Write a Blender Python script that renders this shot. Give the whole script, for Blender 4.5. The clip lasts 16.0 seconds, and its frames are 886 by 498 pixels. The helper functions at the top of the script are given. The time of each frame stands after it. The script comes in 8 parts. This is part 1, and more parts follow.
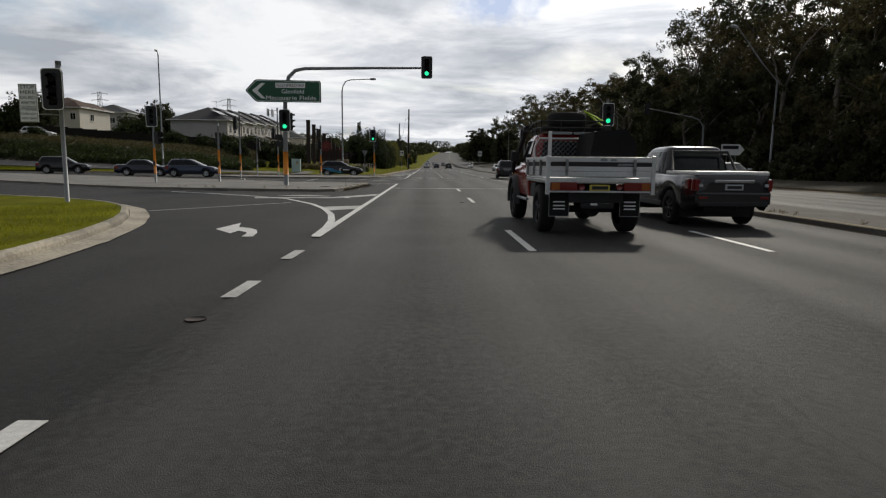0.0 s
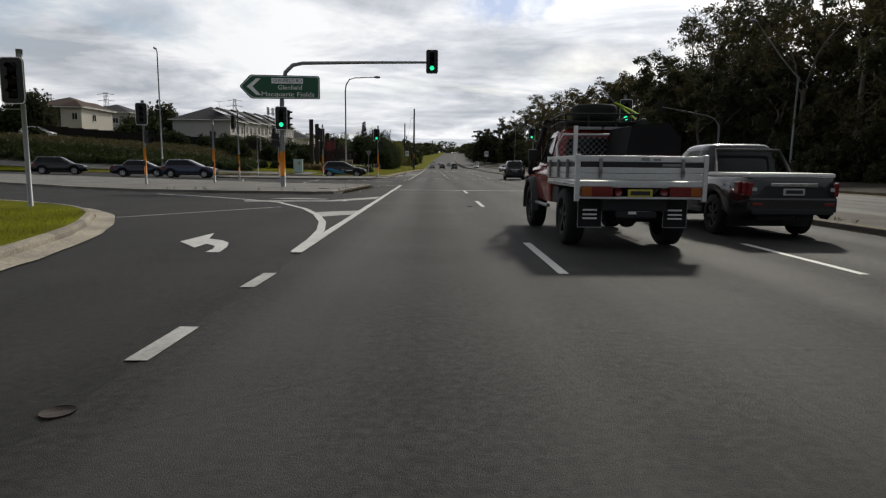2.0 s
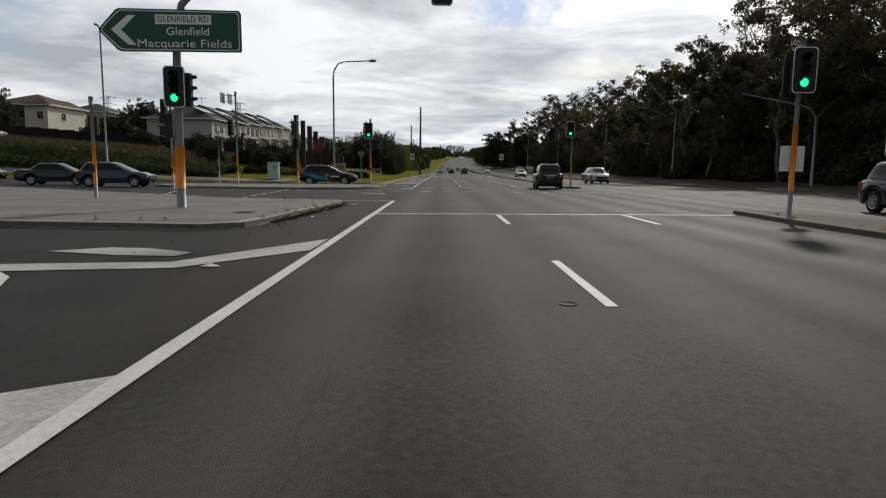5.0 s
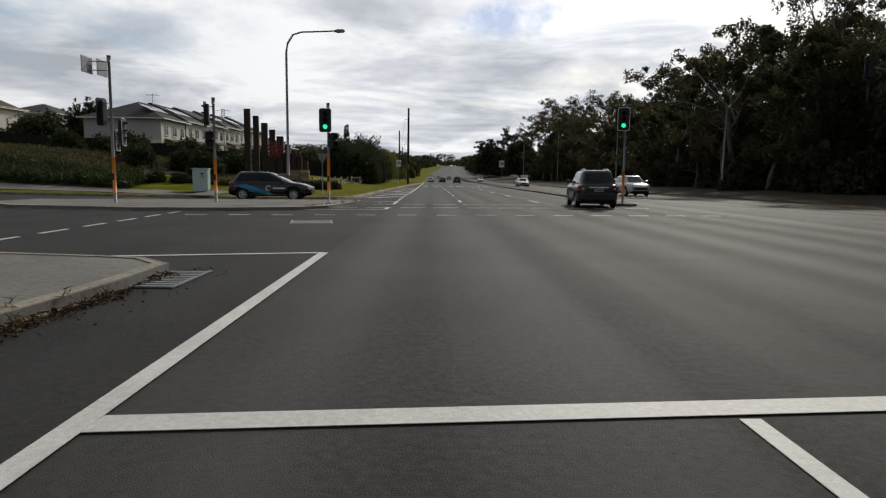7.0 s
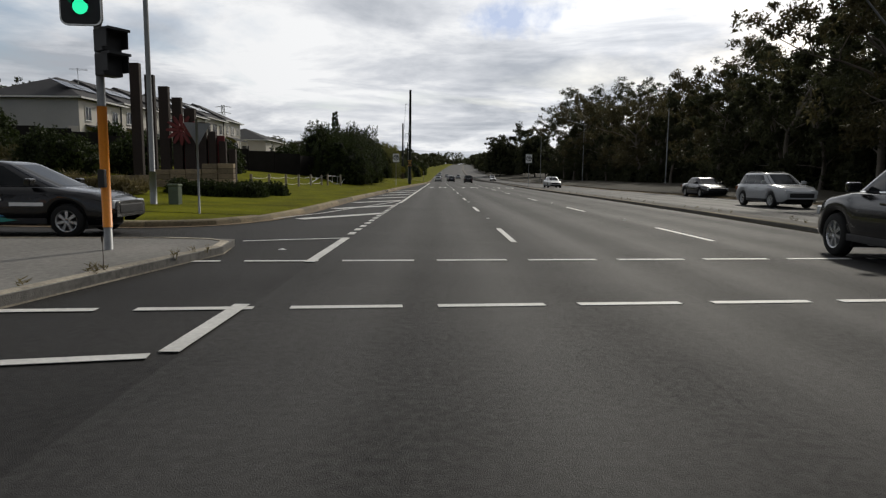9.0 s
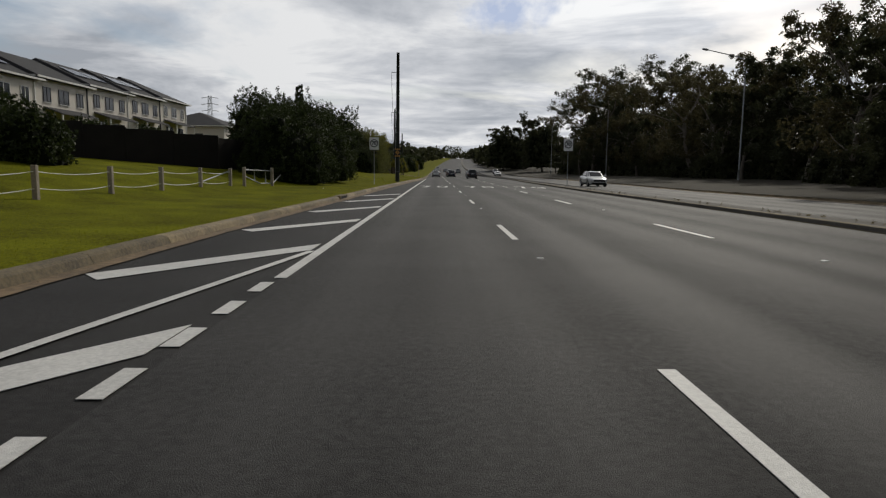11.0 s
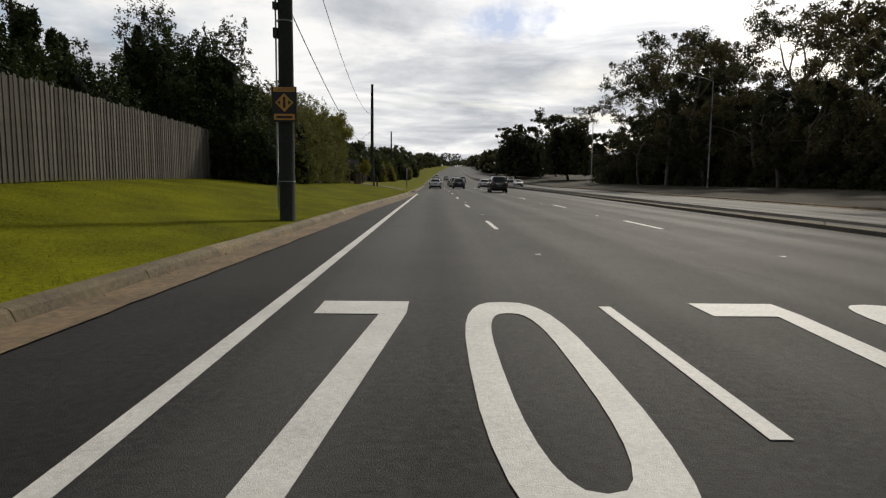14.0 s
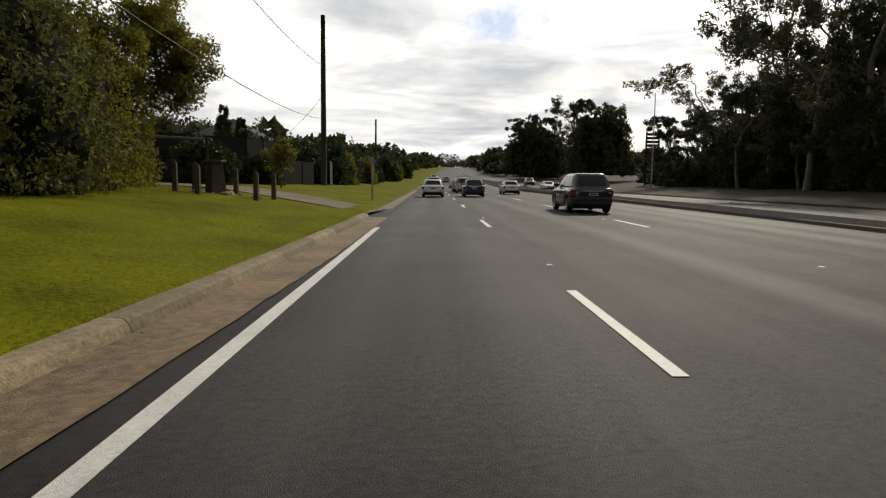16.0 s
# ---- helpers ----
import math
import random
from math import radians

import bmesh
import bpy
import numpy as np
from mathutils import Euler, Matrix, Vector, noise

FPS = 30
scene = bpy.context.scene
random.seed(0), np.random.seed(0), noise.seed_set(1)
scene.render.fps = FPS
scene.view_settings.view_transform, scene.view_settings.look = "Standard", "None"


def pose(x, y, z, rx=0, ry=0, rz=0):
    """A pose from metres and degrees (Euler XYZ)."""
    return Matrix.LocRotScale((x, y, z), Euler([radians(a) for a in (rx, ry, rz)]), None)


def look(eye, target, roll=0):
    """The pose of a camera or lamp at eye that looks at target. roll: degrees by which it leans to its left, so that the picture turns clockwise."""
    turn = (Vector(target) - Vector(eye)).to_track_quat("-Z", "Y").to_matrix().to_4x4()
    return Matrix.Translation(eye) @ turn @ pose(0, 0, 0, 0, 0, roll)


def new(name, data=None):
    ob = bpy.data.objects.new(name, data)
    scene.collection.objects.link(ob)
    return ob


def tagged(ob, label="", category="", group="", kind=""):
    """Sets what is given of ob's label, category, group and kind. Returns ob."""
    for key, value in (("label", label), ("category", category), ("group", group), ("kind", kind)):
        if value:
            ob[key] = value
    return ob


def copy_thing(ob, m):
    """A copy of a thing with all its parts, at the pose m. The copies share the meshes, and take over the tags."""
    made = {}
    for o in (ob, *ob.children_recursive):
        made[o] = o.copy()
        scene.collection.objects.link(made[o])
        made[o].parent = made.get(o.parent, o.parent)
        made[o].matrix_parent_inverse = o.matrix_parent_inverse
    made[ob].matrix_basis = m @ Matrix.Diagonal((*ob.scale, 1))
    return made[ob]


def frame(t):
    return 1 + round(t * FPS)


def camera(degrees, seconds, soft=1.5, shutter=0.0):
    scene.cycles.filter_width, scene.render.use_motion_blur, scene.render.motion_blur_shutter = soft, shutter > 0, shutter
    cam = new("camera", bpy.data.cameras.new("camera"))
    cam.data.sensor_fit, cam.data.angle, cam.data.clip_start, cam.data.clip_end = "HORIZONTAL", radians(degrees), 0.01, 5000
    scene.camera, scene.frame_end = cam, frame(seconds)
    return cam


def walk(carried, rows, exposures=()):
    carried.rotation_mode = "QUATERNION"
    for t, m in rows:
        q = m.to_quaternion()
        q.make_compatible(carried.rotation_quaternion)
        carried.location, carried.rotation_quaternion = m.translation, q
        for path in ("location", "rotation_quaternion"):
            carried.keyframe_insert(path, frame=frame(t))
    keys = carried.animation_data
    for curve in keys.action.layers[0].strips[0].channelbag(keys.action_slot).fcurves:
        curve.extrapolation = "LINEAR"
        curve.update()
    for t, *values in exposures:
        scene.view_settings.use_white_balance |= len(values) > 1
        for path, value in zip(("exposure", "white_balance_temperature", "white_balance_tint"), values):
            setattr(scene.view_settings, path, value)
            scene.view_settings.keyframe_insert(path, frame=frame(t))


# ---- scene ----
# camera: a phone behind the windscreen of a car that pulls away in the kerb lane
cam = camera(70.45, 16.0, soft=1.25, shutter=0.0)
EYE, LEAN = 1.281, 0.59
# seconds, x, y, tilt, turn to the left (degrees)
PATH = [
    (0, 0.001, 0.00, -7.665, -1.517),
    (0.5, -0.018, 0.24, -7.645, -1.493),
    (1, -0.006, 0.57, -7.615, -1.396),
    (1.5, 0.025, 1.08, -7.599, -1.247),
    (2, 0.028, 1.95, -7.631, -0.997),
    (2.5, 0.004, 3.22, -7.587, -0.629),
    (3, -0.047, 4.97, -7.542, -0.223),
    (3.2, -0.072, 5.79, -7.501, -0.117),
    (5.3, -0.032, 17.49, -7.184, -0.353),
    (5.5, -0.064, 18.79, -7.142, -0.488),
    (6, -0.141, 22.23, -6.905, -0.797),
    (6.5, -0.198, 26.02, -6.715, -1.051),
    (7, -0.126, 30.28, -6.444, -1.144),
    (7.5, -0.072, 35.13, -6.385, -1.058),
    (8, -0.033, 40.29, -6.629, -0.845),
    (8.5, -0.019, 45.63, -6.648, -0.614),
    (9, -0.023, 51.20, -6.560, -0.439),
    (9.2, -0.013, 53.44, -6.583, -0.389),
    (11.3, -0.049, 78.18, -7.066, -0.645),
    (11.5, -0.065, 81.04, -7.050, -0.645),
    (12, -0.093, 88.61, -6.859, -0.660),
    (12.5, -0.127, 96.65, -6.736, -0.677),
    (13, -0.164, 105.00, -6.574, -0.705),
    (13.5, -0.227, 113.80, -6.492, -0.813),
    (14, -0.282, 123.02, -6.295, -0.817),
    (14.5, -0.307, 132.48, -6.174, -0.804),
    (15, -0.330, 142.00, -6.194, -0.962),
    (15.5, -0.342, 151.81, -6.213, -1.068),
    (16, -0.322, 161.98, -6.146, -1.109),
]


def aim(x, y, tilt, turn):
    q, a = radians(tilt), radians(turn)
    return look((x, y, EYE), (x - math.sin(a) * math.cos(q) * 9, y + math.cos(a) * math.cos(q) * 9, EYE + math.sin(q) * 9), LEAN)


walk(cam, [(t, aim(x, y, tilt, turn)) for t, x, y, tilt, turn in PATH],
     [(0, -0.06, 6500, 10), (2.5, 0.0, 6500, 10), (7, -0.04, 6500, 10), (9.2, -0.10, 6500, 10), (11.5, -0.34, 6500, 10), (13, -0.16, 6600, 10), (14.5, 0.06, 6800, 10), (16, 0.22, 6950, 10)])

# ---- world and sun ----
SUN_FROM = Vector((0.355, 0.76, 0.545)).normalized()
world = bpy.data.worlds.new("world")
scene.world = world
world.use_nodes = True
wn, wl = world.node_tree.nodes, world.node_tree.links
wn.clear()


def wnode(kind, **values):
    n = wn.new(kind)
    for key, value in values.items():
        n.inputs[key].default_value = value
    return n


w_out, w_bg = wn.new("ShaderNodeOutputWorld"), wn.new("ShaderNodeBackground")
w_sky = wn.new("ShaderNodeTexSky")
w_sky.sky_type, w_sky.sun_disc = "NISHITA", False
w_sky.sun_elevation = math.asin(SUN_FROM.z)
w_sky.sun_rotation = math.atan2(SUN_FROM.x, SUN_FROM.y)
w_sky.air_density, w_sky.dust_density = 1.0, 1.5
w_co = wn.new("ShaderNodeTexCoord")
# clouds lie on a flat layer: directions divided by their height
w_sep = wn.new("ShaderNodeSeparateXYZ")
wl.new(w_co.outputs["Generated"], w_sep.inputs[0])
w_up = wn.new("ShaderNodeMath")
w_up.operation = "MAXIMUM"
w_up.inputs[1].default_value = 0.0
wl.new(w_sep.outputs["Z"], w_up.inputs[0])
w_add = wn.new("ShaderNodeMath")
w_add.inputs[1].default_value = 0.15
wl.new(w_up.outputs[0], w_add.inputs[0])
w_flat = wn.new("ShaderNodeCombineXYZ")
for axis in "XY":
    div = wn.new("ShaderNodeMath")
    div.operation = "DIVIDE"
    wl.new(w_sep.outputs[axis], div.inputs[0])
    wl.new(w_add.outputs[0], div.inputs[1])
    wl.new(div.outputs[0], w_flat.inputs[axis])
w_n1 = wnode("ShaderNodeTexNoise", Scale=0.62, Detail=8.0, Roughness=0.52, Distortion=0.3)
w_n2 = wnode("ShaderNodeTexNoise", Scale=1.35, Detail=8.0, Roughness=0.58, Distortion=0.35)
w_map = wn.new("ShaderNodeMapping")
w_map.inputs["Location"].default_value = (3.1, 7.7, 0.0)
w_map.inputs["Scale"].default_value = (0.75, 1.0, 1.0)
wl.new(w_flat.outputs[0], w_map.inputs[0])
wl.new(w_flat.outputs[0], w_n1.inputs["Vector"])
wl.new(w_map.outputs[0], w_n2.inputs["Vector"])
w_cover = wn.new("ShaderNodeValToRGB")  # how much cloud covers the blue
w_cover.color_ramp.elements[0].position, w_cover.color_ramp.elements[0].color = 0.34, (0, 0, 0, 1)
w_cover.color_ramp.elements[1].position, w_cover.color_ramp.elements[1].color = 0.46, (1, 1, 1, 1)
wl.new(w_n1.outputs["Fac"], w_cover.inputs[0])
w_tone = wn.new("ShaderNodeValToRGB")  # white tops to grey undersides
cr = w_tone.color_ramp
cr.elements[0].position, cr.elements[0].color = 0.41, (10.4, 10.5, 10.6, 1)
cr.elements[1].position, cr.elements[1].color = 0.63, (4.9, 5.25, 5.8, 1)
mid = cr.elements.new(0.505)
mid.color = (7.6, 7.85, 8.3, 1)
wl.new(w_n2.outputs["Fac"], w_tone.inputs[0])
# thin cloud glows round the hidden sun
w_dot = wn.new("ShaderNodeVectorMath")
w_dot.operation = "DOT_PRODUCT"
w_dot.inputs[1].default_value = SUN_FROM
wl.new(w_co.outputs["Generated"], w_dot.inputs[0])
w_glow = wn.new("ShaderNodeValToRGB")  # bright towards the sun; the unseen sky behind is dimmed to cut fill light
w_half = wn.new("ShaderNodeMath")
w_half.operation = "MULTIPLY_ADD"
w_half.inputs[1].default_value, w_half.inputs[2].default_value = 0.5, 0.5
wl.new(w_dot.outputs["Value"], w_half.inputs[0])
gr = w_glow.color_ramp
gr.interpolation = "EASE"
gr.elements[0].position, gr.elements[0].color = 0.30, (0.34, 0.34, 0.35, 1)
gr.elements[1].position, gr.elements[1].color = 1.0, (1.9, 1.87, 1.8, 1)
for place, value in ((0.55, 0.70), (0.76, 0.90), (0.92, 1.02), (0.975, 1.22)):
    el = gr.elements.new(place)
    el.color = (value, value, value, 1)
wl.new(w_half.outputs[0], w_glow.inputs[0])
w_mul = wn.new("ShaderNodeVectorMath")
w_mul.operation = "MULTIPLY"
wl.new(w_tone.outputs[0], w_mul.inputs[0])
wl.new(w_glow.outputs[0], w_mul.inputs[1])
# a small gap of blue between the clouds, ragged at its edge
w_gap = wn.new("ShaderNodeVectorMath")
w_gap.operation = "SUBTRACT"
w_gap.inputs[1].default_value = (0.112, 0.966, 0.236)
wl.new(w_co.outputs["Generated"], w_gap.inputs[0])
w_gs = wn.new("ShaderNodeVectorMath")
w_gs.operation = "MULTIPLY"
w_gs.inputs[1].default_value = (13.0, 0.0, 33.0)
wl.new(w_gap.outputs[0], w_gs.inputs[0])
w_gl = wn.new("ShaderNodeVectorMath")
w_gl.operation = "LENGTH"
wl.new(w_gs.outputs[0], w_gl.inputs[0])
w_gn = wnode("ShaderNodeTexNoise", Scale=16.0, Detail=5.0, Roughness=0.55)
wl.new(w_co.outputs["Generated"], w_gn.inputs["Vector"])
w_ga = wn.new("ShaderNodeMath")
w_ga.operation = "MULTIPLY_ADD"
w_ga.inputs[1].default_value = 2.6
wl.new(w_gn.outputs["Fac"], w_ga.inputs[0])
wl.new(w_gl.outputs["Value"], w_ga.inputs[2])
w_gr = wn.new("ShaderNodeMapRange")
for key, value in (("From Min", 1.75), ("From Max", 2.35), ("To Min", 0.9), ("To Max", 0.0)):
    w_gr.inputs[key].default_value = value
wl.new(w_ga.outputs[0], w_gr.inputs["Value"])
w_mix = wn.new("ShaderNodeMix")
w_mix.data_type = "RGBA"
wl.new(w_cover.outputs[0], w_mix.inputs["Factor"])
wl.new(w_sky.outputs[0], w_mix.inputs["A"])
wl.new(w_mul.outputs[0], w_mix.inputs["B"])
w_hole = wn.new("ShaderNodeMix")
w_hole.data_type = "RGBA"
w_hole.inputs["B"].default_value = (5.6, 6.7, 9.2, 1)
wl.new(w_gr.outputs[0], w_hole.inputs["Factor"])
wl.new(w_mix.outputs["Result"], w_hole.inputs["A"])
# the unseen sky overhead is dimmed to lessen the light on the ground
w_high = wn.new("ShaderNodeMapRange")
for key, value in (("From Min", 0.28), ("From Max", 0.75), ("To Min", 1.0), ("To Max", 0.5)):
    w_high.inputs[key].default_value = value
wl.new(w_up.outputs[0], w_high.inputs["Value"])
w_all = wn.new("ShaderNodeVectorMath")
w_all.operation = "SCALE"
wl.new(w_hole.outputs["Result"], w_all.inputs[0])
wl.new(w_high.outputs[0], w_all.inputs["Scale"])
wl.new(w_all.outputs[0], w_bg.inputs["Color"])
w_bg.inputs["Strength"].default_value = 0.093
wl.new(w_bg.outputs[0], w_out.inputs[0])

sun = new("sun", bpy.data.lights.new("sun", "SUN"))
sun.data.energy, sun.data.angle, sun.data.color = 2.1, radians(4.0), (1.0, 0.94, 0.82)
sun.matrix_basis = look(SUN_FROM * 100, (0, 0, 0))
scene.view_settings.exposure = 0.0

# ---- materials ----
def mat(name, base, rough=0.6, metal=0.0, var=0.25, scale=3.0, fine=40.0, bump=0.0, bump_scale=60.0, spec=0.5, coat=0.0,
        island=False, dark=None, emit=None):
    """A surface with two scales of variation, fine relief and, where asked, a tint of its own for each island or object."""
    m = bpy.data.materials.new(name)
    m.use_nodes = True
    n, l = m.node_tree.nodes, m.node_tree.links
    b = n["Principled BSDF"]
    b.inputs["Roughness"].default_value, b.inputs["Metallic"].default_value = rough, metal
    b.inputs["Specular IOR Level"].default_value, b.inputs["Coat Weight"].default_value = spec, coat
    if emit:
        b.inputs["Emission Color"].default_value, b.inputs["Emission Strength"].default_value = (*emit[:3], 1), emit[3]
    if var == 0 and bump == 0:
        b.inputs["Base Color"].default_value = (*base, 1)
        return m
    co = n.new("ShaderNodeTexCoord")
    big, small = n.new("ShaderNodeTexNoise"), n.new("ShaderNodeTexNoise")
    big.inputs["Scale"].default_value, small.inputs["Scale"].default_value = scale, fine
    big.inputs["Detail"].default_value, small.inputs["Detail"].default_value = 5, 3
    mix, ramp = n.new("ShaderNodeMath"), n.new("ShaderNodeMapRange")
    for noise_node in (big, small):
        l.new(co.outputs["Object"], noise_node.inputs["Vector"])
    mix.operation = "ADD"
    l.new(big.outputs["Fac"], mix.inputs[0])
    l.new(small.outputs["Fac"], mix.inputs[1])
    ramp.inputs["From Min"].default_value, ramp.inputs["From Max"].default_value = 0.65, 1.35
    l.new(mix.outputs[0], ramp.inputs["Value"])
    col = n.new("ShaderNodeMix")
    col.data_type = "RGBA"
    low = dark or tuple(c * (1 - var) for c in base)
    col.inputs["A"].default_value, col.inputs["B"].default_value = (*low, 1), (*(min(1, c * (1 + var)) for c in base), 1)
    l.new(ramp.outputs[0], col.inputs["Factor"])
    out = col.outputs["Result"]
    if island:
        src = n.new("ShaderNodeNewGeometry").outputs["Random Per Island"] if island == "island" else n.new("ShaderNodeObjectInfo").outputs["Random"]
        tint, hsv = n.new("ShaderNodeMapRange"), n.new("ShaderNodeHueSaturation")
        tint.inputs["To Min"].default_value, tint.inputs["To Max"].default_value = 0.65, 1.4
        l.new(src, tint.inputs["Value"])
        l.new(tint.outputs[0], hsv.inputs["Value"])
        l.new(out, hsv.inputs["Color"])
        out = hsv.outputs["Color"]
    l.new(out, b.inputs["Base Color"])
    rv = n.new("ShaderNodeMapRange")
    rv.inputs["To Min"].default_value, rv.inputs["To Max"].default_value = max(0.03, rough - 0.08), min(1, rough + 0.08)
    l.new(ramp.outputs[0], rv.inputs["Value"])
    l.new(rv.outputs[0], b.inputs["Roughness"])
    if bump:
        bn, bt = n.new("ShaderNodeBump"), n.new("ShaderNodeTexNoise")
        bt.inputs["Scale"].default_value, bt.inputs["Detail"].default_value = bump_scale, 4
        l.new(co.outputs["Object"], bt.inputs["Vector"])
        bn.inputs["Strength"].default_value, bn.inputs["Distance"].default_value = bump, 0.02
        l.new(bt.outputs["Fac"], bn.inputs["Height"])
        l.new(bn.outputs[0], b.inputs["Normal"])
    return m


def asphalt_mat(name, base, lane_wear):
    """Asphalt: aggregate speckle, patches, and paler wheel tracks that run along y in each lane."""
    m = mat(name, base, 0.72, 0, 0.65, 0.4, 16.0, 0.45, 150.0, 0.19)
    n, l = m.node_tree.nodes, m.node_tree.links
    b = n["Principled BSDF"]
    src = b.inputs["Base Color"].links[0].from_socket
    co, sep, wave = n.new("ShaderNodeTexCoord"), n.new("ShaderNodeSeparateXYZ"), n.new("ShaderNodeMath")
    l.new(co.outputs["Object"], sep.inputs[0])
    mul = n.new("ShaderNodeMath")
    mul.operation, mul.inputs[1].default_value = "MULTIPLY", 2 * math.pi / 1.75
    off = n.new("ShaderNodeMath")
    off.operation, off.inputs[1].default_value = "SUBTRACT", 0.75
    l.new(sep.outputs["X"], off.inputs[0])
    l.new(off.outputs[0], mul.inputs[0])
    wave.operation = "COSINE"
    l.new(mul.outputs[0], wave.inputs[0])
    streak, mp = n.new("ShaderNodeTexNoise"), n.new("ShaderNodeMapping")
    mp.inputs["Scale"].default_value = (0.9, 0.02, 1)
    l.new(co.outputs["Object"], mp.inputs[0])
    l.new(mp.outputs[0], streak.inputs["Vector"])
    streak.inputs["Scale"].default_value, streak.inputs["Detail"].default_value = 1.0, 5
    add, rng, mx = n.new("ShaderNodeMath"), n.new("ShaderNodeMapRange"), n.new("ShaderNodeMix")
    add.operation = "MULTIPLY_ADD"
    add.inputs[1].default_value = 0.13
    l.new(wave.outputs[0], add.inputs[0])
    l.new(streak.outputs["Fac"], add.inputs[2])
    rng.inputs["From Min"].default_value, rng.inputs["From Max"].default_value = 0.3, 0.85
    rng.inputs["To Max"].default_value = lane_wear
    l.new(add.outputs[0], rng.inputs["Value"])
    mx.data_type = "RGBA"
    mx.inputs["B"].default_value = (0.108, 0.104, 0.098, 1)
    l.new(rng.outputs[0], mx.inputs["Factor"])
    l.new(src, mx.inputs["A"])
    # tyres polish the tracks
    pol = n.new("ShaderNodeMapRange")
    pol.inputs["From Max"].default_value = 0.55
    pol.inputs["To Min"].default_value, pol.inputs["To Max"].default_value = 0.76, 0.64
    l.new(rng.outputs[0], pol.inputs["Value"])
    l.new(pol.outputs[0], b.inputs["Roughness"])
    # thin cracks sealed with bitumen
    vor, cm = n.new("ShaderNodeTexVoronoi"), n.new("ShaderNodeMapRange")
    vor.feature = "DISTANCE_TO_EDGE"
    vor.inputs["Scale"].default_value = 0.16
    wob, wmix = n.new("ShaderNodeTexNoise"), n.new("ShaderNodeMix")
    wob.inputs["Scale"].default_value, wob.inputs["Detail"].default_value = 0.8, 5
    wmix.data_type = "VECTOR"
    wmix.inputs["Factor"].default_value = 0.35
    l.new(co.outputs["Object"], wob.inputs["Vector"])
    l.new(co.outputs["Object"], wmix.inputs["A"])
    l.new(wob.outputs["Color"], wmix.inputs["B"])
    l.new(wmix.outputs["Result"], vor.inputs["Vector"])
    cm.inputs["From Max"].default_value = 0.0012
    cm.inputs["To Min"].default_value, cm.inputs["To Max"].default_value = 0.72, 1.0
    l.new(vor.outputs["Distance"], cm.inputs["Value"])
    sc = n.new("ShaderNodeVectorMath")
    sc.operation = "SCALE"
    l.new(mx.outputs["Result"], sc.inputs[0])
    l.new(cm.outputs[0], sc.inputs["Scale"])
    l.new(sc.outputs[0], b.inputs["Base Color"])
    return m


def leaf_mat(name, base, var=0.3, trans=0.35):
    m = mat(name, base, 0.6, 0, var, 0.5, 9.0, island="island", spec=0.2)
    n, l = m.node_tree.nodes, m.node_tree.links
    b, out = n["Principled BSDF"], n["Material Output"]
    tr, add = n.new("ShaderNodeBsdfTranslucent"), n.new("ShaderNodeMixShader")
    l.new(b.inputs["Base Color"].links[0].from_socket, tr.inputs["Color"])
    add.inputs[0].default_value = trans
    l.new(b.outputs[0], add.inputs[1])
    l.new(tr.outputs[0], add.inputs[2])
    l.new(add.outputs[0], out.inputs[0])
    return m


ASPHALT = asphalt_mat("asphalt", (0.029, 0.028, 0.027), 0.40)
ASPHALT_DARK = asphalt_mat("dark_asphalt", (0.0215, 0.0205, 0.0198), 0.07)
# paler than the main road: sun glare is put into this colour
ASPHALT_PALE = asphalt_mat("pale_asphalt", (0.042, 0.041, 0.040), 0.5)
PAINT = mat("road_paint", (0.62, 0.61, 0.58), 0.6, 0, 0.22, 1.5, 30.0, 0.3, 130.0)
PAINT_WORN = mat("worn_road_paint", (0.42, 0.41, 0.39), 0.7, 0, 0.35, 2.0, 25.0, 0.3, 130.0)
CONCRETE = mat("concrete", (0.17, 0.162, 0.148), 0.88, 0, 0.42, 0.5, 14.0, 0.5, 60.0)
MEDIAN = mat("median_concrete", (0.12, 0.11, 0.095), 0.9, 0, 0.4, 0.7, 16.0, 0.5, 40.0, 0.2)
KERB = mat("kerb_concrete", (0.190, 0.150, 0.088), 0.88, 0, 0.55, 1.3, 18.0, 0.5, 60.0, island="object")
KERB_PALE = mat("pale_kerb_concrete", (0.34, 0.30, 0.235), 0.85, 0, 0.45, 1.1, 18.0, 0.5, 60.0, island="object")
GUTTER = mat("gutter_concrete", (0.175, 0.122, 0.068), 0.88, 0, 0.6, 0.9, 10.0, 0.5, 60.0)
GRASS = mat("grass", (0.122, 0.126, 0.006), 0.95, 0, 0.60, 0.6, 16.0, 0.6, 45.0, 0.03)
BLADE = leaf_mat("grass_blade", (0.168, 0.170, 0.010), 0.3, 0.7)
SOIL = mat("leaf_litter", (0.042, 0.036, 0.024), 0.95, 0, 0.45, 0.8, 18.0, 0.8, 30.0, 0.2)
GUM_LEAF = leaf_mat("gum_leaf", (0.052, 0.056, 0.026), 0.35, 0.4)
GUM_LEAF_B = leaf_mat("gum_leaf_brown", (0.080, 0.070, 0.032), 0.35, 0.4)
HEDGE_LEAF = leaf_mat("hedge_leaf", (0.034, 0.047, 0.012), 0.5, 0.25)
# brightened yellow-green copy of hedge_leaf: sunlight is put into the colour
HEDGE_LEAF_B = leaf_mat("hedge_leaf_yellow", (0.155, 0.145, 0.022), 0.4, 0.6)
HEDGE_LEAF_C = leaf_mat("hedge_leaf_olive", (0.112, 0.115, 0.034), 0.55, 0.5)
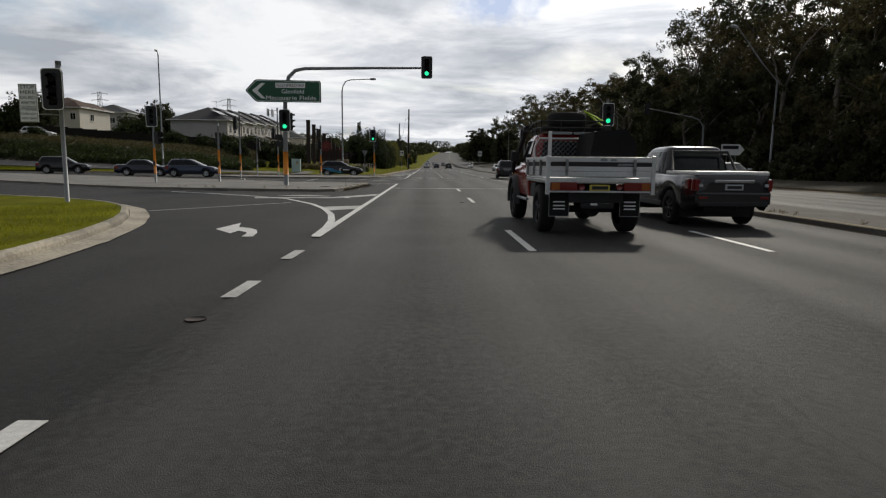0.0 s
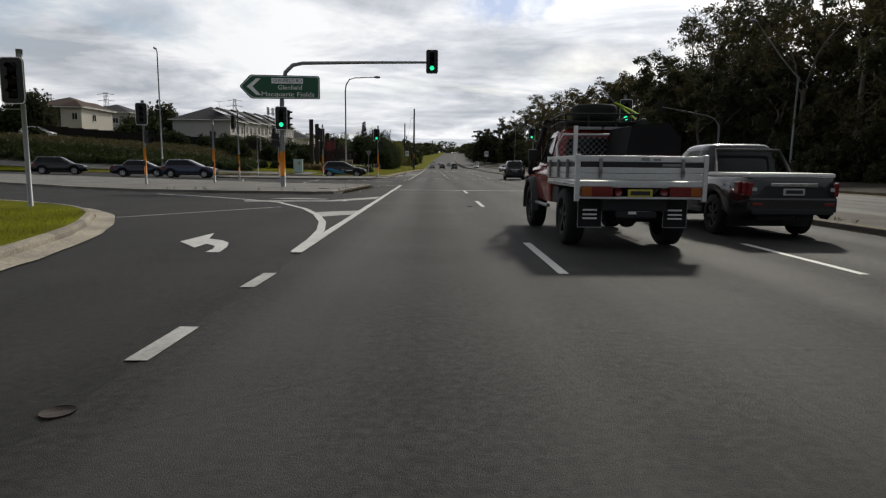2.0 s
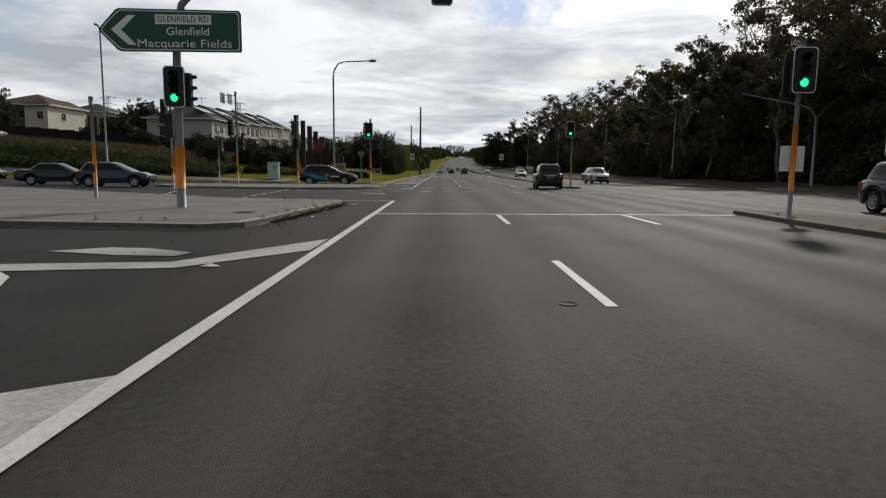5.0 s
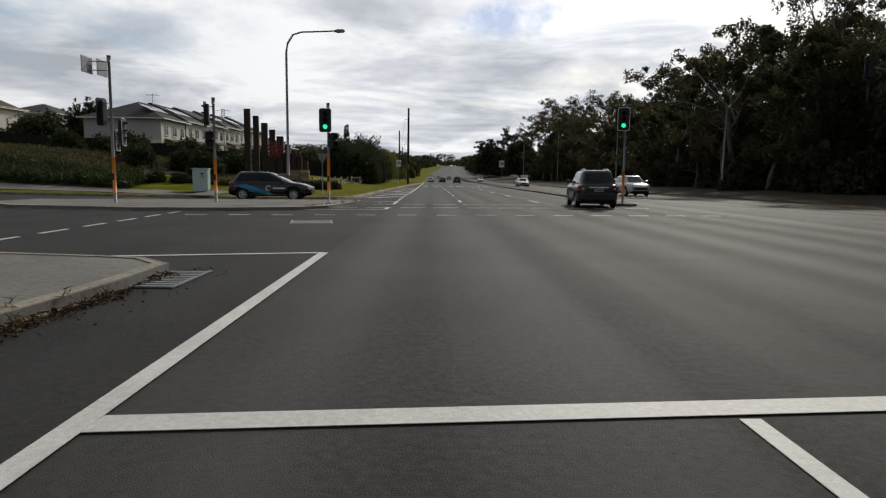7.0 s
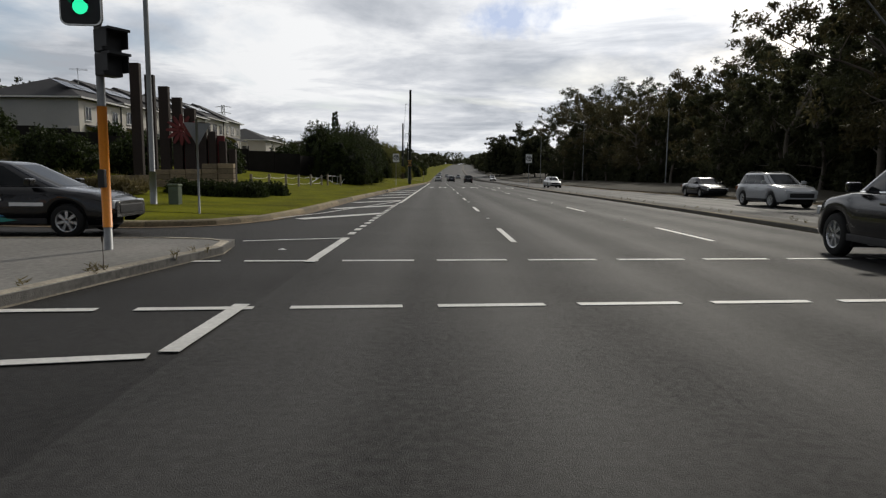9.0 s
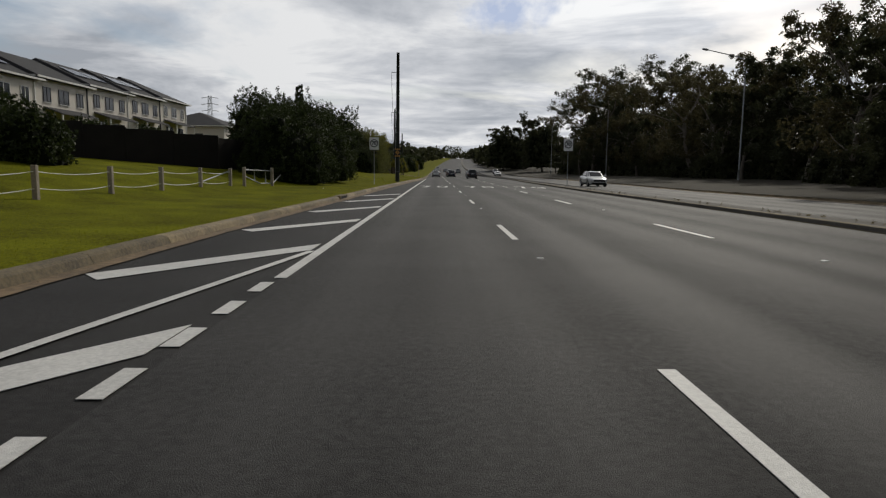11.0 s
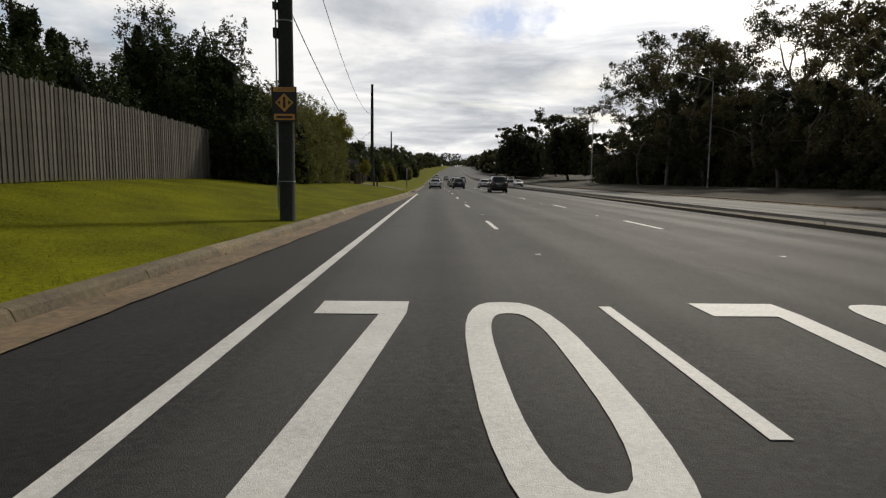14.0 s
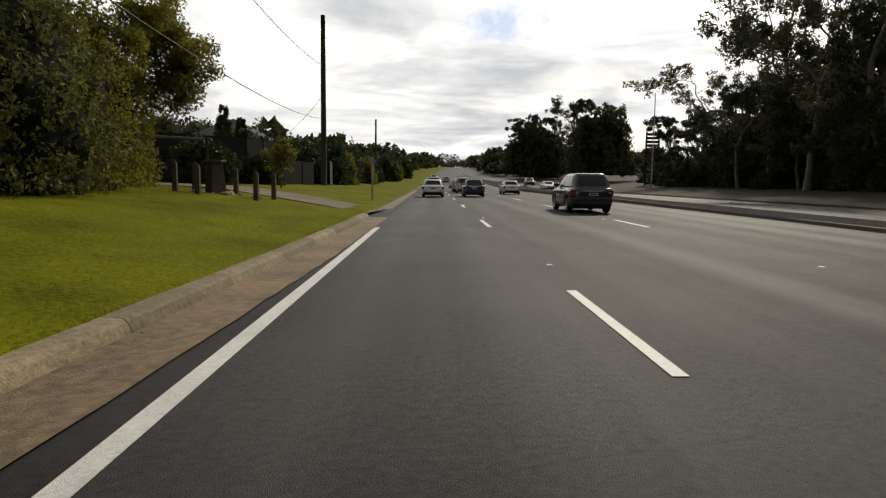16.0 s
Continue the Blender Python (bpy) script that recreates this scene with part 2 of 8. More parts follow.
DRIVE = mat("stained_driveway", (0.16, 0.125, 0.082), 0.9, 0, 0.5, 0.8, 14.0, 0.5, 50.0, 0.2)
# near-black core: the shade between the leaves is put into its colour
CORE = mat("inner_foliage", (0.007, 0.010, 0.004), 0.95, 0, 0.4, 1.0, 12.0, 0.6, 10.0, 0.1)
BARK = mat("gum_bark", (0.15, 0.13, 0.108), 0.9, 0, 0.45, 1.2, 14.0, 0.6, 30.0, 0.2)
BARK_DARK = mat("dark_bark", (0.075, 0.06, 0.045), 0.95, 0, 0.4, 2.0, 20.0, 0.7, 30.0, 0.2)
GALV = mat("galvanised_steel", (0.25, 0.26, 0.265), 0.55, 0.4, 0.18, 1.5, 30.0, 0.05, 90.0)
ORANGE = mat("orange_sleeve", (0.80, 0.27, 0.02), 0.5, 0, 0.12, 2.0, 30.0)
BLACK = mat("black_plastic", (0.012, 0.012, 0.013), 0.55, 0, 0.3, 3.0, 40.0, 0.1, 80.0)
WHITE = mat("white_paint", (0.72, 0.72, 0.70), 0.45, 0, 0.08, 2.0, 30.0)
SIGN_GREEN = mat("sign_green", (0.010, 0.085, 0.042), 0.45, 0, 0.1, 1.0, 20.0)
SIGN_WHITE = mat("sign_white", (0.86, 0.87, 0.86), 0.45, 0, 0.06, 2.0, 25.0)
SIGN_BLACK = mat("sign_black", (0.015, 0.015, 0.017), 0.5, 0, 0.1)
SIGN_YELLOW = mat("sign_yellow", (0.55, 0.29, 0.05), 0.5, 0, 0.1, 2.0, 25.0)
SIGN_RED = mat("sign_red", (0.45, 0.03, 0.03), 0.5, 0, 0.1)
GREEN_ON = mat("green_lens_lit", (0.02, 0.4, 0.25), 0.3, 0, 0, emit=(0.02, 0.80, 0.36, 1.2))
RED_ON = mat("red_lens_lit", (0.4, 0.02, 0.02), 0.3, 0, 0, emit=(1.0, 0.05, 0.02, 3.0))
LENS_OFF = mat("dark_lens", (0.006, 0.006, 0.006), 0.6, 0, 0.2, spec=0.1)
POLE_WOOD = mat("pole_timber", (0.028, 0.032, 0.025), 0.9, 0, 0.4, 0.8, 20.0, 0.25, 40.0, 0.2, dark=(0.014, 0.017, 0.013))
FENCE_WOOD = mat("weathered_paling", (0.135, 0.124, 0.108), 0.9, 0, 0.35, 1.5, 25.0, 0.4, 40.0, 0.2, island="object")
FENCE_DARK = mat("dark_fence_steel", (0.021, 0.019, 0.017), 0.85, 0, 0.3, 1.0, 20.0, spec=0.1)
TIMBER = mat("timber_rail", (0.30, 0.26, 0.21), 0.85, 0, 0.3, 1.5, 25.0, 0.4, 40.0)
RUST = mat("dark_rusted_steel", (0.035, 0.024, 0.020), 0.8, 0.2, 0.45, 0.8, 18.0, 0.3, 40.0)
RED_STEEL = mat("red_painted_steel", (0.16, 0.022, 0.022), 0.6, 0, 0.3, 1.0, 18.0)
RENDER_WALL = mat("cream_render", (0.58, 0.54, 0.48), 0.85, 0, 0.10, 0.3, 20.0, 0.15, 60.0)
RENDER_GREY = mat("grey_render", (0.42, 0.41, 0.40), 0.85, 0, 0.12, 0.3, 20.0, 0.15, 60.0)
RENDER_TAN = mat("tan_render", (0.115, 0.095, 0.08), 0.85, 0, 0.12, 0.3, 20.0, 0.15, 60.0)
ROOF_GREY = mat("grey_roof_tile", (0.062, 0.061, 0.063), 0.85, 0, 0.25, 0.6, 12.0, 0.4, 14.0, 0.2)
ROOF_BROWN = mat("brown_roof_tile", (0.095, 0.066, 0.052), 0.85, 0, 0.25, 0.6, 12.0, 0.4, 14.0, 0.2)
TRIM_WHITE = mat("white_trim", (0.66, 0.65, 0.62), 0.5, 0, 0.08, 1.0, 20.0)
HOUSE_GLASS = mat("house_glass", (0.02, 0.024, 0.028), 0.08, 0, 0.2, 0.5, 6.0)
SOLAR = mat("solar_panel", (0.02, 0.024, 0.04), 0.12, 0.1, 0.15, 1.0, 10.0)
CAR_GLASS = mat("tinted_car_glass", (0.012, 0.014, 0.015), 0.05, 0, 0.2, 1.0, 8.0, spec=0.25)
RUBBER = mat("tyre_rubber", (0.016, 0.016, 0.016), 0.85, 0, 0.3, 4.0, 40.0, 0.3, 60.0, 0.3)
ALLOY = mat("alloy_wheel", (0.50, 0.51, 0.52), 0.3, 0.85, 0.12, 3.0, 30.0)
CHROME = mat("chrome", (0.72, 0.73, 0.74), 0.1, 1.0, 0.05, 3.0, 30.0)
TRIM_BLACK = mat("black_trim", (0.016, 0.016, 0.017), 0.65, 0, 0.25, 3.0, 40.0, 0.15, 90.0)
TAIL_RED = mat("red_tail_lens", (0.17, 0.010, 0.010), 0.12, 0, 0.2, 4.0, 30.0, coat=0.6)
TAIL_AMBER = mat("amber_lens", (0.32, 0.09, 0.015), 0.15, 0, 0.15, 4.0, 30.0)
HEAD_CLEAR = mat("clear_lamp_lens", (0.60, 0.62, 0.64), 0.08, 0.3, 0.1, 4.0, 30.0)
PLATE = mat("plate_pale", (0.42, 0.44, 0.45), 0.5, 0, 0.08, 4.0, 40.0)
PLATE_YELLOW = mat("plate_yellow", (0.50, 0.42, 0.06), 0.5, 0, 0.08, 4.0, 40.0)
TRAY_ALLOY = mat("tray_aluminium", (0.60, 0.61, 0.60), 0.42, 0.55, 0.14, 1.2, 25.0, 0.05, 60.0)
CANVAS = mat("black_canvas", (0.014, 0.014, 0.015), 0.9, 0, 0.25, 2.0, 40.0, 0.4, 90.0, 0.2)
CABINET = mat("pale_green_cabinet", (0.42, 0.55, 0.52), 0.5, 0, 0.08, 1.5, 25.0)
WIRE = mat("cable_black", (0.02, 0.02, 0.02), 0.7, 0, 0.2)
STRAP = mat("lime_strap", (0.42, 0.62, 0.03), 0.6, 0, 0.1, 4.0, 30.0)
REED = leaf_mat("reed_leaf", (0.036, 0.052, 0.013), 0.4)
FLAX = leaf_mat("flax_leaf", (0.16, 0.13, 0.06), 0.4)
DRY_GRASS = leaf_mat("dry_grass", (0.070, 0.062, 0.022), 0.4)
DEAD_LEAF = mat("dead_leaf", (0.085, 0.058, 0.032), 0.95, 0, 0.5, 2.0, 20.0, island="island", spec=0.1)


def paint(name, base):
    return mat(name, base, 0.20, 0.0, 0.10, 0.8, 12.0, spec=0.4, coat=0.5)


CAR_BLACK, CAR_BLUE, CAR_NAVY = paint("black_car_paint", (0.0045, 0.0045, 0.0055)), paint("blue_car_paint", (0.022, 0.030, 0.06)), paint("navy_car_paint", (0.012, 0.015, 0.030))
CAR_RED, CAR_GREY, CAR_WHITE = paint("red_car_paint", (0.22, 0.018, 0.014)), paint("dark_grey_car_paint", (0.015, 0.0155, 0.018)), paint("white_car_paint", (0.62, 0.62, 0.61))
CAR_SILVER, STRIPE_BLUE = paint("silver_car_paint", (0.40, 0.41, 0.42)), paint("bright_blue_wrap", (0.02, 0.20, 0.42))
STRIPE_TEAL = paint("teal_wrap", (0.03, 0.30, 0.27))

# ---- mesh helpers ----
class Geo:
    """Vertices and faces gathered into one mesh."""

    def __init__(self):
        self.v, self.f, self.smooth = [], [], []

    def add(self, verts, faces, smooth=False):
        k = len(self.v)
        self.v += [tuple(p) for p in verts]
        self.f += [tuple(i + k for i in face) for face in faces]
        self.smooth += [smooth] * len(faces)
        return self

    def box(self, x0, y0, z0, x1, y1, z1, c=0.0, m=None):
        """A box with chamfered edges of width c."""
        if c <= 0:
            vs = [(x, y, z) for z in (z0, z1) for y in (y0, y1) for x in (x0, x1)]
            fs = [(0, 2, 3, 1), (4, 5, 7, 6), (0, 1, 5, 4), (2, 6, 7, 3), (0, 4, 6, 2), (1, 3, 7, 5)]
        else:
            bm = bmesh.new()
            bmesh.ops.create_cube(bm, size=1)
            for p in bm.verts:
                p.co = ((x0 + x1) / 2 + p.co.x * (x1 - x0), (y0 + y1) / 2 + p.co.y * (y1 - y0), (z0 + z1) / 2 + p.co.z * (z1 - z0))
            bmesh.ops.bevel(bm, geom=list(bm.edges), offset=c, segments=2, affect="EDGES", profile=0.6)
            bm.verts.ensure_lookup_table()
            bm.verts.index_update()
            vs, fs = [tuple(p.co) for p in bm.verts], [[p.index for p in f.verts] for f in bm.faces]
            bm.free()
        if m is not None:
            vs = [m @ Vector(p) for p in vs]
        return self.add(vs, fs)

    def tube(self, points, radii, n=8, caps=True, smooth=True):
        """A tube along points, with one radius or one for each point."""
        pts = [Vector(p) for p in points]
        radii = radii if isinstance(radii, (list, tuple)) else [radii] * len(pts)
        vs, fs, up = [], [], Vector((0, 0, 1))
        for i, p in enumerate(pts):
            d = (pts[min(i + 1, len(pts) - 1)] - pts[max(i - 1, 0)]).normalized()
            a = d.cross(up if abs(d.z) < 0.95 else Vector((0, 1, 0))).normalized()
            b = a.cross(d)
            vs += [p + (a * math.cos(t) + b * math.sin(t)) * radii[i] for t in (2 * math.pi * k / n for k in range(n))]
        for i in range(len(pts) - 1):
            fs += [(i * n + k, i * n + (k + 1) % n, (i + 1) * n + (k + 1) % n, (i + 1) * n + k) for k in range(n)]
        if caps:
            fs += [tuple(range(n)), tuple(reversed(range((len(pts) - 1) * n, len(pts) * n)))]
        return self.add(vs, fs, smooth)

    def prism(self, poly, z0, z1, m=None):
        """A flat outline (counter-clockwise) drawn up from z0 to z1; either may be a function of (x, y)."""
        n = len(poly)
        za = z0 if callable(z0) else (lambda x, y: z0)
        zb = z1 if callable(z1) else (lambda x, y: z1)
        vs = [(x, y, za(x, y)) for x, y in poly] + [(x, y, zb(x, y)) for x, y in poly]
        fs = [tuple(range(n, 2 * n)), tuple(reversed(range(n)))] + [(i, (i + 1) % n, n + (i + 1) % n, n + i) for i in range(n)]
        if m is not None:
            vs = [m @ Vector(p) for p in vs]
        return self.add(vs, fs)

    def grid(self, rows, smooth=True, flip=False):
        """A sheet through rows of points."""
        w = len(rows[0])
        fs = [(j * w + i, j * w + i + 1, (j + 1) * w + i + 1, (j + 1) * w + i) for j in range(len(rows) - 1) for i in range(w - 1)]
        return self.add([p for r in rows for p in r], [f[::-1] for f in fs] if flip else fs, smooth)

    def moved(self, m):
        self.v = [tuple(m @ Vector(p)) for p in self.v]
        return self

    def mesh(self, name, material):
        me = bpy.data.meshes.new(name)
        me.from_pydata(self.v, [], self.f)
        me.polygons.foreach_set("use_smooth", self.smooth)
        me.materials.append(material)
        me.update()
        return me


def part(name, geo, material, parent=None, label="", at=None):
    ob = new(name, geo.mesh(name, material))
    if parent is not None:
        ob.parent = parent
    if at is not None:
        ob.matrix_basis = at
    return tagged(ob, label)


def thing(name, label, category, at=None, group="", kind=""):
    ob = new(name)
    ob.empty_display_size = 0.2
    if at is not None:
        ob.matrix_basis = at
    return tagged(ob, label, category, group, kind)


def solid(name, geo, material, label, category, kind="", group=""):
    return tagged(new(name, geo.mesh(name, material)), label, category, group, kind)


def soup(name, verts, faces, material):
    """A mesh from arrays of points and of quads."""
    me = bpy.data.meshes.new(name)
    me.vertices.add(len(verts))
    me.vertices.foreach_set("co", np.asarray(verts, np.float32).ravel())
    faces = np.asarray(faces, np.int32)
    k = faces.shape[1]
    me.loops.add(faces.size)
    me.loops.foreach_set("vertex_index", faces.ravel())
    me.polygons.add(len(faces))
    me.polygons.foreach_set("loop_start", np.arange(0, faces.size, k, dtype=np.int32))
    me.materials.append(material)
    me.update(calc_edges=True)
    return me


def writing(text, size, material, m, parent, name="lettering", width=None, label="", bold=0.0):
    """Letters from the built-in font as a thin mesh, centred on the pose m (facing its local -y)."""
    cu = bpy.data.curves.new("letters", "FONT")
    cu.body, cu.size, cu.align_x, cu.align_y, cu.extrude = text, size, "CENTER", "CENTER", 0.002
    cu.resolution_u, cu.offset = 3, bold
    tmp = bpy.data.objects.new("letters", cu)
    scene.collection.objects.link(tmp)
    me = bpy.data.meshes.new_from_object(tmp.evaluated_get(bpy.context.evaluated_depsgraph_get()))
    w = tmp.dimensions.x
    bpy.data.objects.remove(tmp)
    k = width / w if width and w > 0 else 1.0
    me.transform(m @ pose(0, 0, 0, 90) @ Matrix.Diagonal((k, 1, 1, 1)))
    me.materials.clear()
    me.materials.append(material)
    ob = new(name, me)
    ob.parent = parent
    return tagged(ob, label)

# ---- the lie of the land ----
def lerp(x, xs, ys):
    return float(np.interp(x, xs, ys))


def road_z(y):
    """The road is level for 250 m and then climbs a long hill."""
    return 0.0 if y < 250 else 0.030 * (y - 250) ** 2 / (y - 250 + 90)


def bend(y):
    return 0.0 if y < 260 else 0.00011 * (y - 260) ** 2 / (1 + (y - 260) / 500)


KERB_Y = (60, 69, 72.4, 87, 100, 116, 123, 137, 150, 156, 166, 172, 178, 260)
KERB_X = (-5.2, -5.0, -4.78, -4.76, -4.48, -4.3, -4.2, -3.85, -3.58, -3.36, -2.95, -2.8, -2.68, -2.7)


def kerb_x(y):
    return lerp(y, KERB_Y, KERB_X) + bend(y)


CORNER = [(-170, 112), (-100, 92), (-60, 80), (-40, 74), (-26, 70), (-16, 67.6), (-11, 66.6), (-8, 66.3), (-6.7, 66.5), (-5.7, 67.3), (-5.1, 69)]


def side_kerb_y(x):
    return lerp(x, [p[0] for p in CORNER], [p[1] for p in CORNER])


def verge_z(x, y):
    """The height of the land on the left of the road beyond the side street."""
    d = kerb_x(y) - x
    rows = (
        (66, (0, 5, 10, 20, 30, 45, 80, 300), (0.14, 0.25, 0.4, 0.75, 1.5, 2.6, 5.0, 9)),
        (85, (0, 5, 10, 20, 30, 45, 80, 300), (0.14, 0.30, 0.75, 2.0, 3.0, 3.6, 6.0, 10)),
        (100, (0, 5.5, 9, 20, 30, 45, 80, 300), (0.14, 0.33, 1.25, 2.2, 3.2, 4.0, 6.5, 11)),
        (140, (0, 3, 6, 15, 30, 45, 80, 300), (0.14, 0.48, 1.18, 1.75, 3.2, 4.2, 6.5, 11)),
        (185, (0, 3, 6, 20, 30, 45, 80, 300), (0.14, 0.56, 0.92, 1.3, 2.0, 3.0, 5.0, 10)),
        (260, (0, 3, 8, 20, 30, 45, 80, 300), (0.14, 0.42, 0.85, 1.2, 2.0, 3.0, 5.0, 10)),
    )
    hs = [lerp(d, ds, zs) for _, ds, zs in rows]
    z = lerp(y, [r[0] for r in rows], hs) + road_z(y)
    k = min(1.0, max(0.0, (y - side_kerb_y(x)) / 9.0)) if x < -14 and y < 130 else 1.0
    return 0.14 + (z - 0.14) * k


# distant land: one sheet to the horizon
g = Geo()
ys = [-400, -120, -40, 0, 40, 80, 120, 160, 200, 240, 270, 300, 340, 390, 450, 520, 600, 700, 820, 960, 1150, 1500, 2200, 3500]
xs = [-3500, -1800, -900, -500, -300, -200, -130, -90, -60, -40, -26, -14, 0, 14, 26, 40, 60, 90, 130, 200, 300, 500, 900, 1800, 3500]


def land_z(x, y):
    far = max(0.0, y - 900)
    z = road_z(min(y, 980)) - 0.45 + (0.012 * min(far, 800) if y > 900 else 0)
    side = max(0.0, abs(x - bend(min(y, 980))) - 60)
    return z + 0.02 * min(side, 500) + 2.5 * noise.noise((x * 0.006, y * 0.006, 3.0)) * min(1, side / 60)


g.grid([[(x, y, land_z(x, y)) for x in xs] for y in ys])
ground = solid("ground", g, SOIL, "dry bushland ground reaching out to the wooded hills", "ground", "structure")

# carriageways: the asphalt lies as one plate; kerbed islands and verges stand on it
g = Geo()
g.grid([[(x, y, 0.0) for x in (-170, -100, -60, -30, -15, -6, 2, 10, 20, 26)] for y in (-40, 0, 20, 40, 60, 75, 90, 108, 150, 200, 251)])
road_side = solid("road_crossing", g, ASPHALT_DARK, "dark grey asphalt of the side street and turning lanes", "road", "structure")
g = Geo()
rows = []
for y in list(range(-40, 250, 10)) + list(range(250, 1000, 15)):
    b, z = bend(y), road_z(y) + (0.004 if y < 250 else 0.02)
    x0 = -1.85 if y < 250 else -3.2
    rows.append([(x + b, y, z) for x in (x0, 1.6, 5.4, 8.9, 10.4)])
g.grid(rows)
road = solid("road", g, ASPHALT, "worn grey asphalt main road with paler wheel tracks", "road", "structure")
g = Geo()
g.grid([[(x + bend(y), y, road_z(y) + (0.004 if y < 250 else 0.02)) for x in (10.4, 13, 16, 19, 26.0)] for y in list(range(-40, 250, 10)) + list(range(250, 1000, 15))])
road_back = solid("road_opposite", g, ASPHALT_PALE, "asphalt of the opposite carriageway, painted pale for sun glare", "road", "structure")


def block(name, line, back, material, label, height, steps=(0, 0.6, 1.5, 3, 5, 8, 12, 18, 26, 38, 60, 100, 160)):
    """Land behind a kerb: a sheet from the kerb line outwards to the left, height(x, y)."""
    rows = []
    for d in steps:
        rows.append([(p[0] + q[0] * d, p[1] + q[1] * d) for p, q in zip(line, back)])
    g = Geo()
    g.grid([[(x, y, height(x, y)) for x, y in r] for r in rows])
    return solid(name, g, material, label, "ground", "structure")


def kerb_run(name, line, label, parent_kind="structure", h=0.14, w=0.17, gutter=0.58, z=None, side=1, seg=2.4, material=None, roll=False):
    """A kerb of cast lengths along a line, with its top back edge on the side given (1: left of the way), and a gutter in front."""
    top = thing(name, label, "kerb", kind="structure")
    pts, acc = [Vector((*line[0], 0))], []
    dense = [Vector((*p, 0)) for p in line]
    total, cuts = 0, [0.0]
    for a, b in zip(dense, dense[1:]):
        total += (b - a).length
        cuts.append(total)
    n = max(1, int(total / seg))
    zz = z or (lambda x, y: 0.0)
    gut = gutter if callable(gutter) else (lambda y: gutter)

    def at(s):
        k = min(max(0, int(np.searchsorted(cuts, s) - 1)), len(dense) - 2)
        a, b = dense[k], dense[k + 1]
        p = a.lerp(b, (s - cuts[k]) / max(1e-6, (b - a).length))
        return p

    for i in range(n):
        g = Geo()
        s0, s1 = total * i / n + 0.006, total * (i + 1) / n - 0.006
        prof = [(0.03, -0.2), (0.0, 0.02), (-0.012, h - 0.05), (-0.04, h - 0.012), (-0.07, h), (-w, h), (-w, -0.2)]
        if roll:
            chip = 0.02 * noise.noise((i * 0.37, 5.0, 0))
            prof = [(0.20, -0.2), (0.19, 0.012), (0.172 + chip, 0.060), (0.148 + chip, 0.112), (0.11, 0.140), (0.05, h), (-w, h), (-w, -0.2)]
        rows = []
        for s in np.linspace(s0, s1, max(2, int((s1 - s0) / 0.8) + 1)):
            p, d = at(s), (at(min(total, s + 0.05)) - at(max(0, s - 0.05))).normalized()
            nrm = Vector((d.y, -d.x, 0)) * side
            dz = 0.006 * noise.noise((p.x * 0.7, p.y * 0.7, 0))
            rows.append([(p.x + nrm.x * a, p.y + nrm.y * a, zz(p.x, p.y) + b + dz) for a, b in prof])
        g.grid(rows, smooth=False, flip=side > 0)
        k = len(prof)
        g.f += [tuple(range(k)), tuple(range((len(rows) - 1) * k, len(rows) * k))[::-1]]
        g.smooth += [False, False]
        part("kerb_stone", g, material or KERB, top)
    if gutter:
        rows = []
        for s in np.linspace(0, total, max(2, int(total / 0.45))):
            p, d = at(s), (at(min(total, s + 0.05)) - at(max(0, s - 0.05))).normalized()
            nrm = Vector((d.y, -d.x, 0)) * side
            rows.append([(p.x + nrm.x * a, p.y + nrm.y * a, zz(p.x, p.y) + b) for a, b in ((0.01, 0.030), (0.4 * gut(p.y), 0.012), (gut(p.y) + 0.035 * noise.noise((p.x * 1.7, p.y * 1.7, 3.0)) + 0.025 * noise.noise((p.x * 5.0, p.y * 5.0, 8.0)), 0.016))])
        g = Geo()
        g.grid(rows, flip=side > 0)
        part("gutter", g, GUTTER if material is None else KERB_PALE, top, "stained concrete gutter strip")
    return top


# verge beyond the side street: from up the side street, round the corner and along the main road
corner = CORNER
along = [(kerb_x(y), y) for y in (72.4, 76, 80, 87, 93, 100, 107, 115, 126, 137, 150, 163, 172, 180, 184)]
# the corner fans out so that the sheet does not fold over itself
g = Geo()
fan_x = [0.0, 0.10, 0.6, 1.5, 3, 5, 8, 12, 18, 26, 38, 60, 100, 160, 300]


def verge_point(d, y):
    x = kerb_x(y) - d
    y = max(y, side_kerb_y(x) + 0.02)
    return (x, y, verge_z(x, y) - 0.03 if d < 0.05 else verge_z(x, y) + 0.012)


g.grid([[verge_point(d, y) for y in [69, 70.5, 72.4, 76, 80, 87, 93, 100, 107, 115, 126, 137, 150, 163, 172, 180, 189, 205, 220, 240, 260, 300, 350, 420, 500, 600, 750, 980]] for d in fan_x], flip=True)
verge_main = solid("verge", g, GRASS, "mown bright green grass verge beside the kerb", "grass", "structure")


g = Geo()
cx = [-170, -100, -60, -40, -30, -22, -16, -12, -9.5, -8, -6.7, -5.7, -5.1]
g.grid([[(x, side_kerb_y(x) + (max(69, side_kerb_y(x)) + 0.02 - side_kerb_y(x)) * k, lerp(k, (0, 1), (0.14, verge_z(x, 69)))) for x in cx] for k in (0, 0.25, 0.5, 0.75, 1.0)])
verge_corner = solid("verge_corner", g, GRASS, "grass at the street corner behind the kerb", "grass", "structure")

kerb_run("kerb_main", corner[3:] + along, "sandy concrete kerb and gutter along the grass verge", side=1, h=0.15, roll=True, gutter=lambda y: lerp(y, (70, 100, 112, 127, 150, 165), (0.46, 0.50, 0.62, 0.72, 0.78, 0.84)))
kerb_run("kerb_far", [(kerb_x(y), y) for y in (190, 200, 220, 240, 260, 300, 350)], "concrete kerb further along the road", side=1, z=lambda x, y: road_z(y), seg=6)

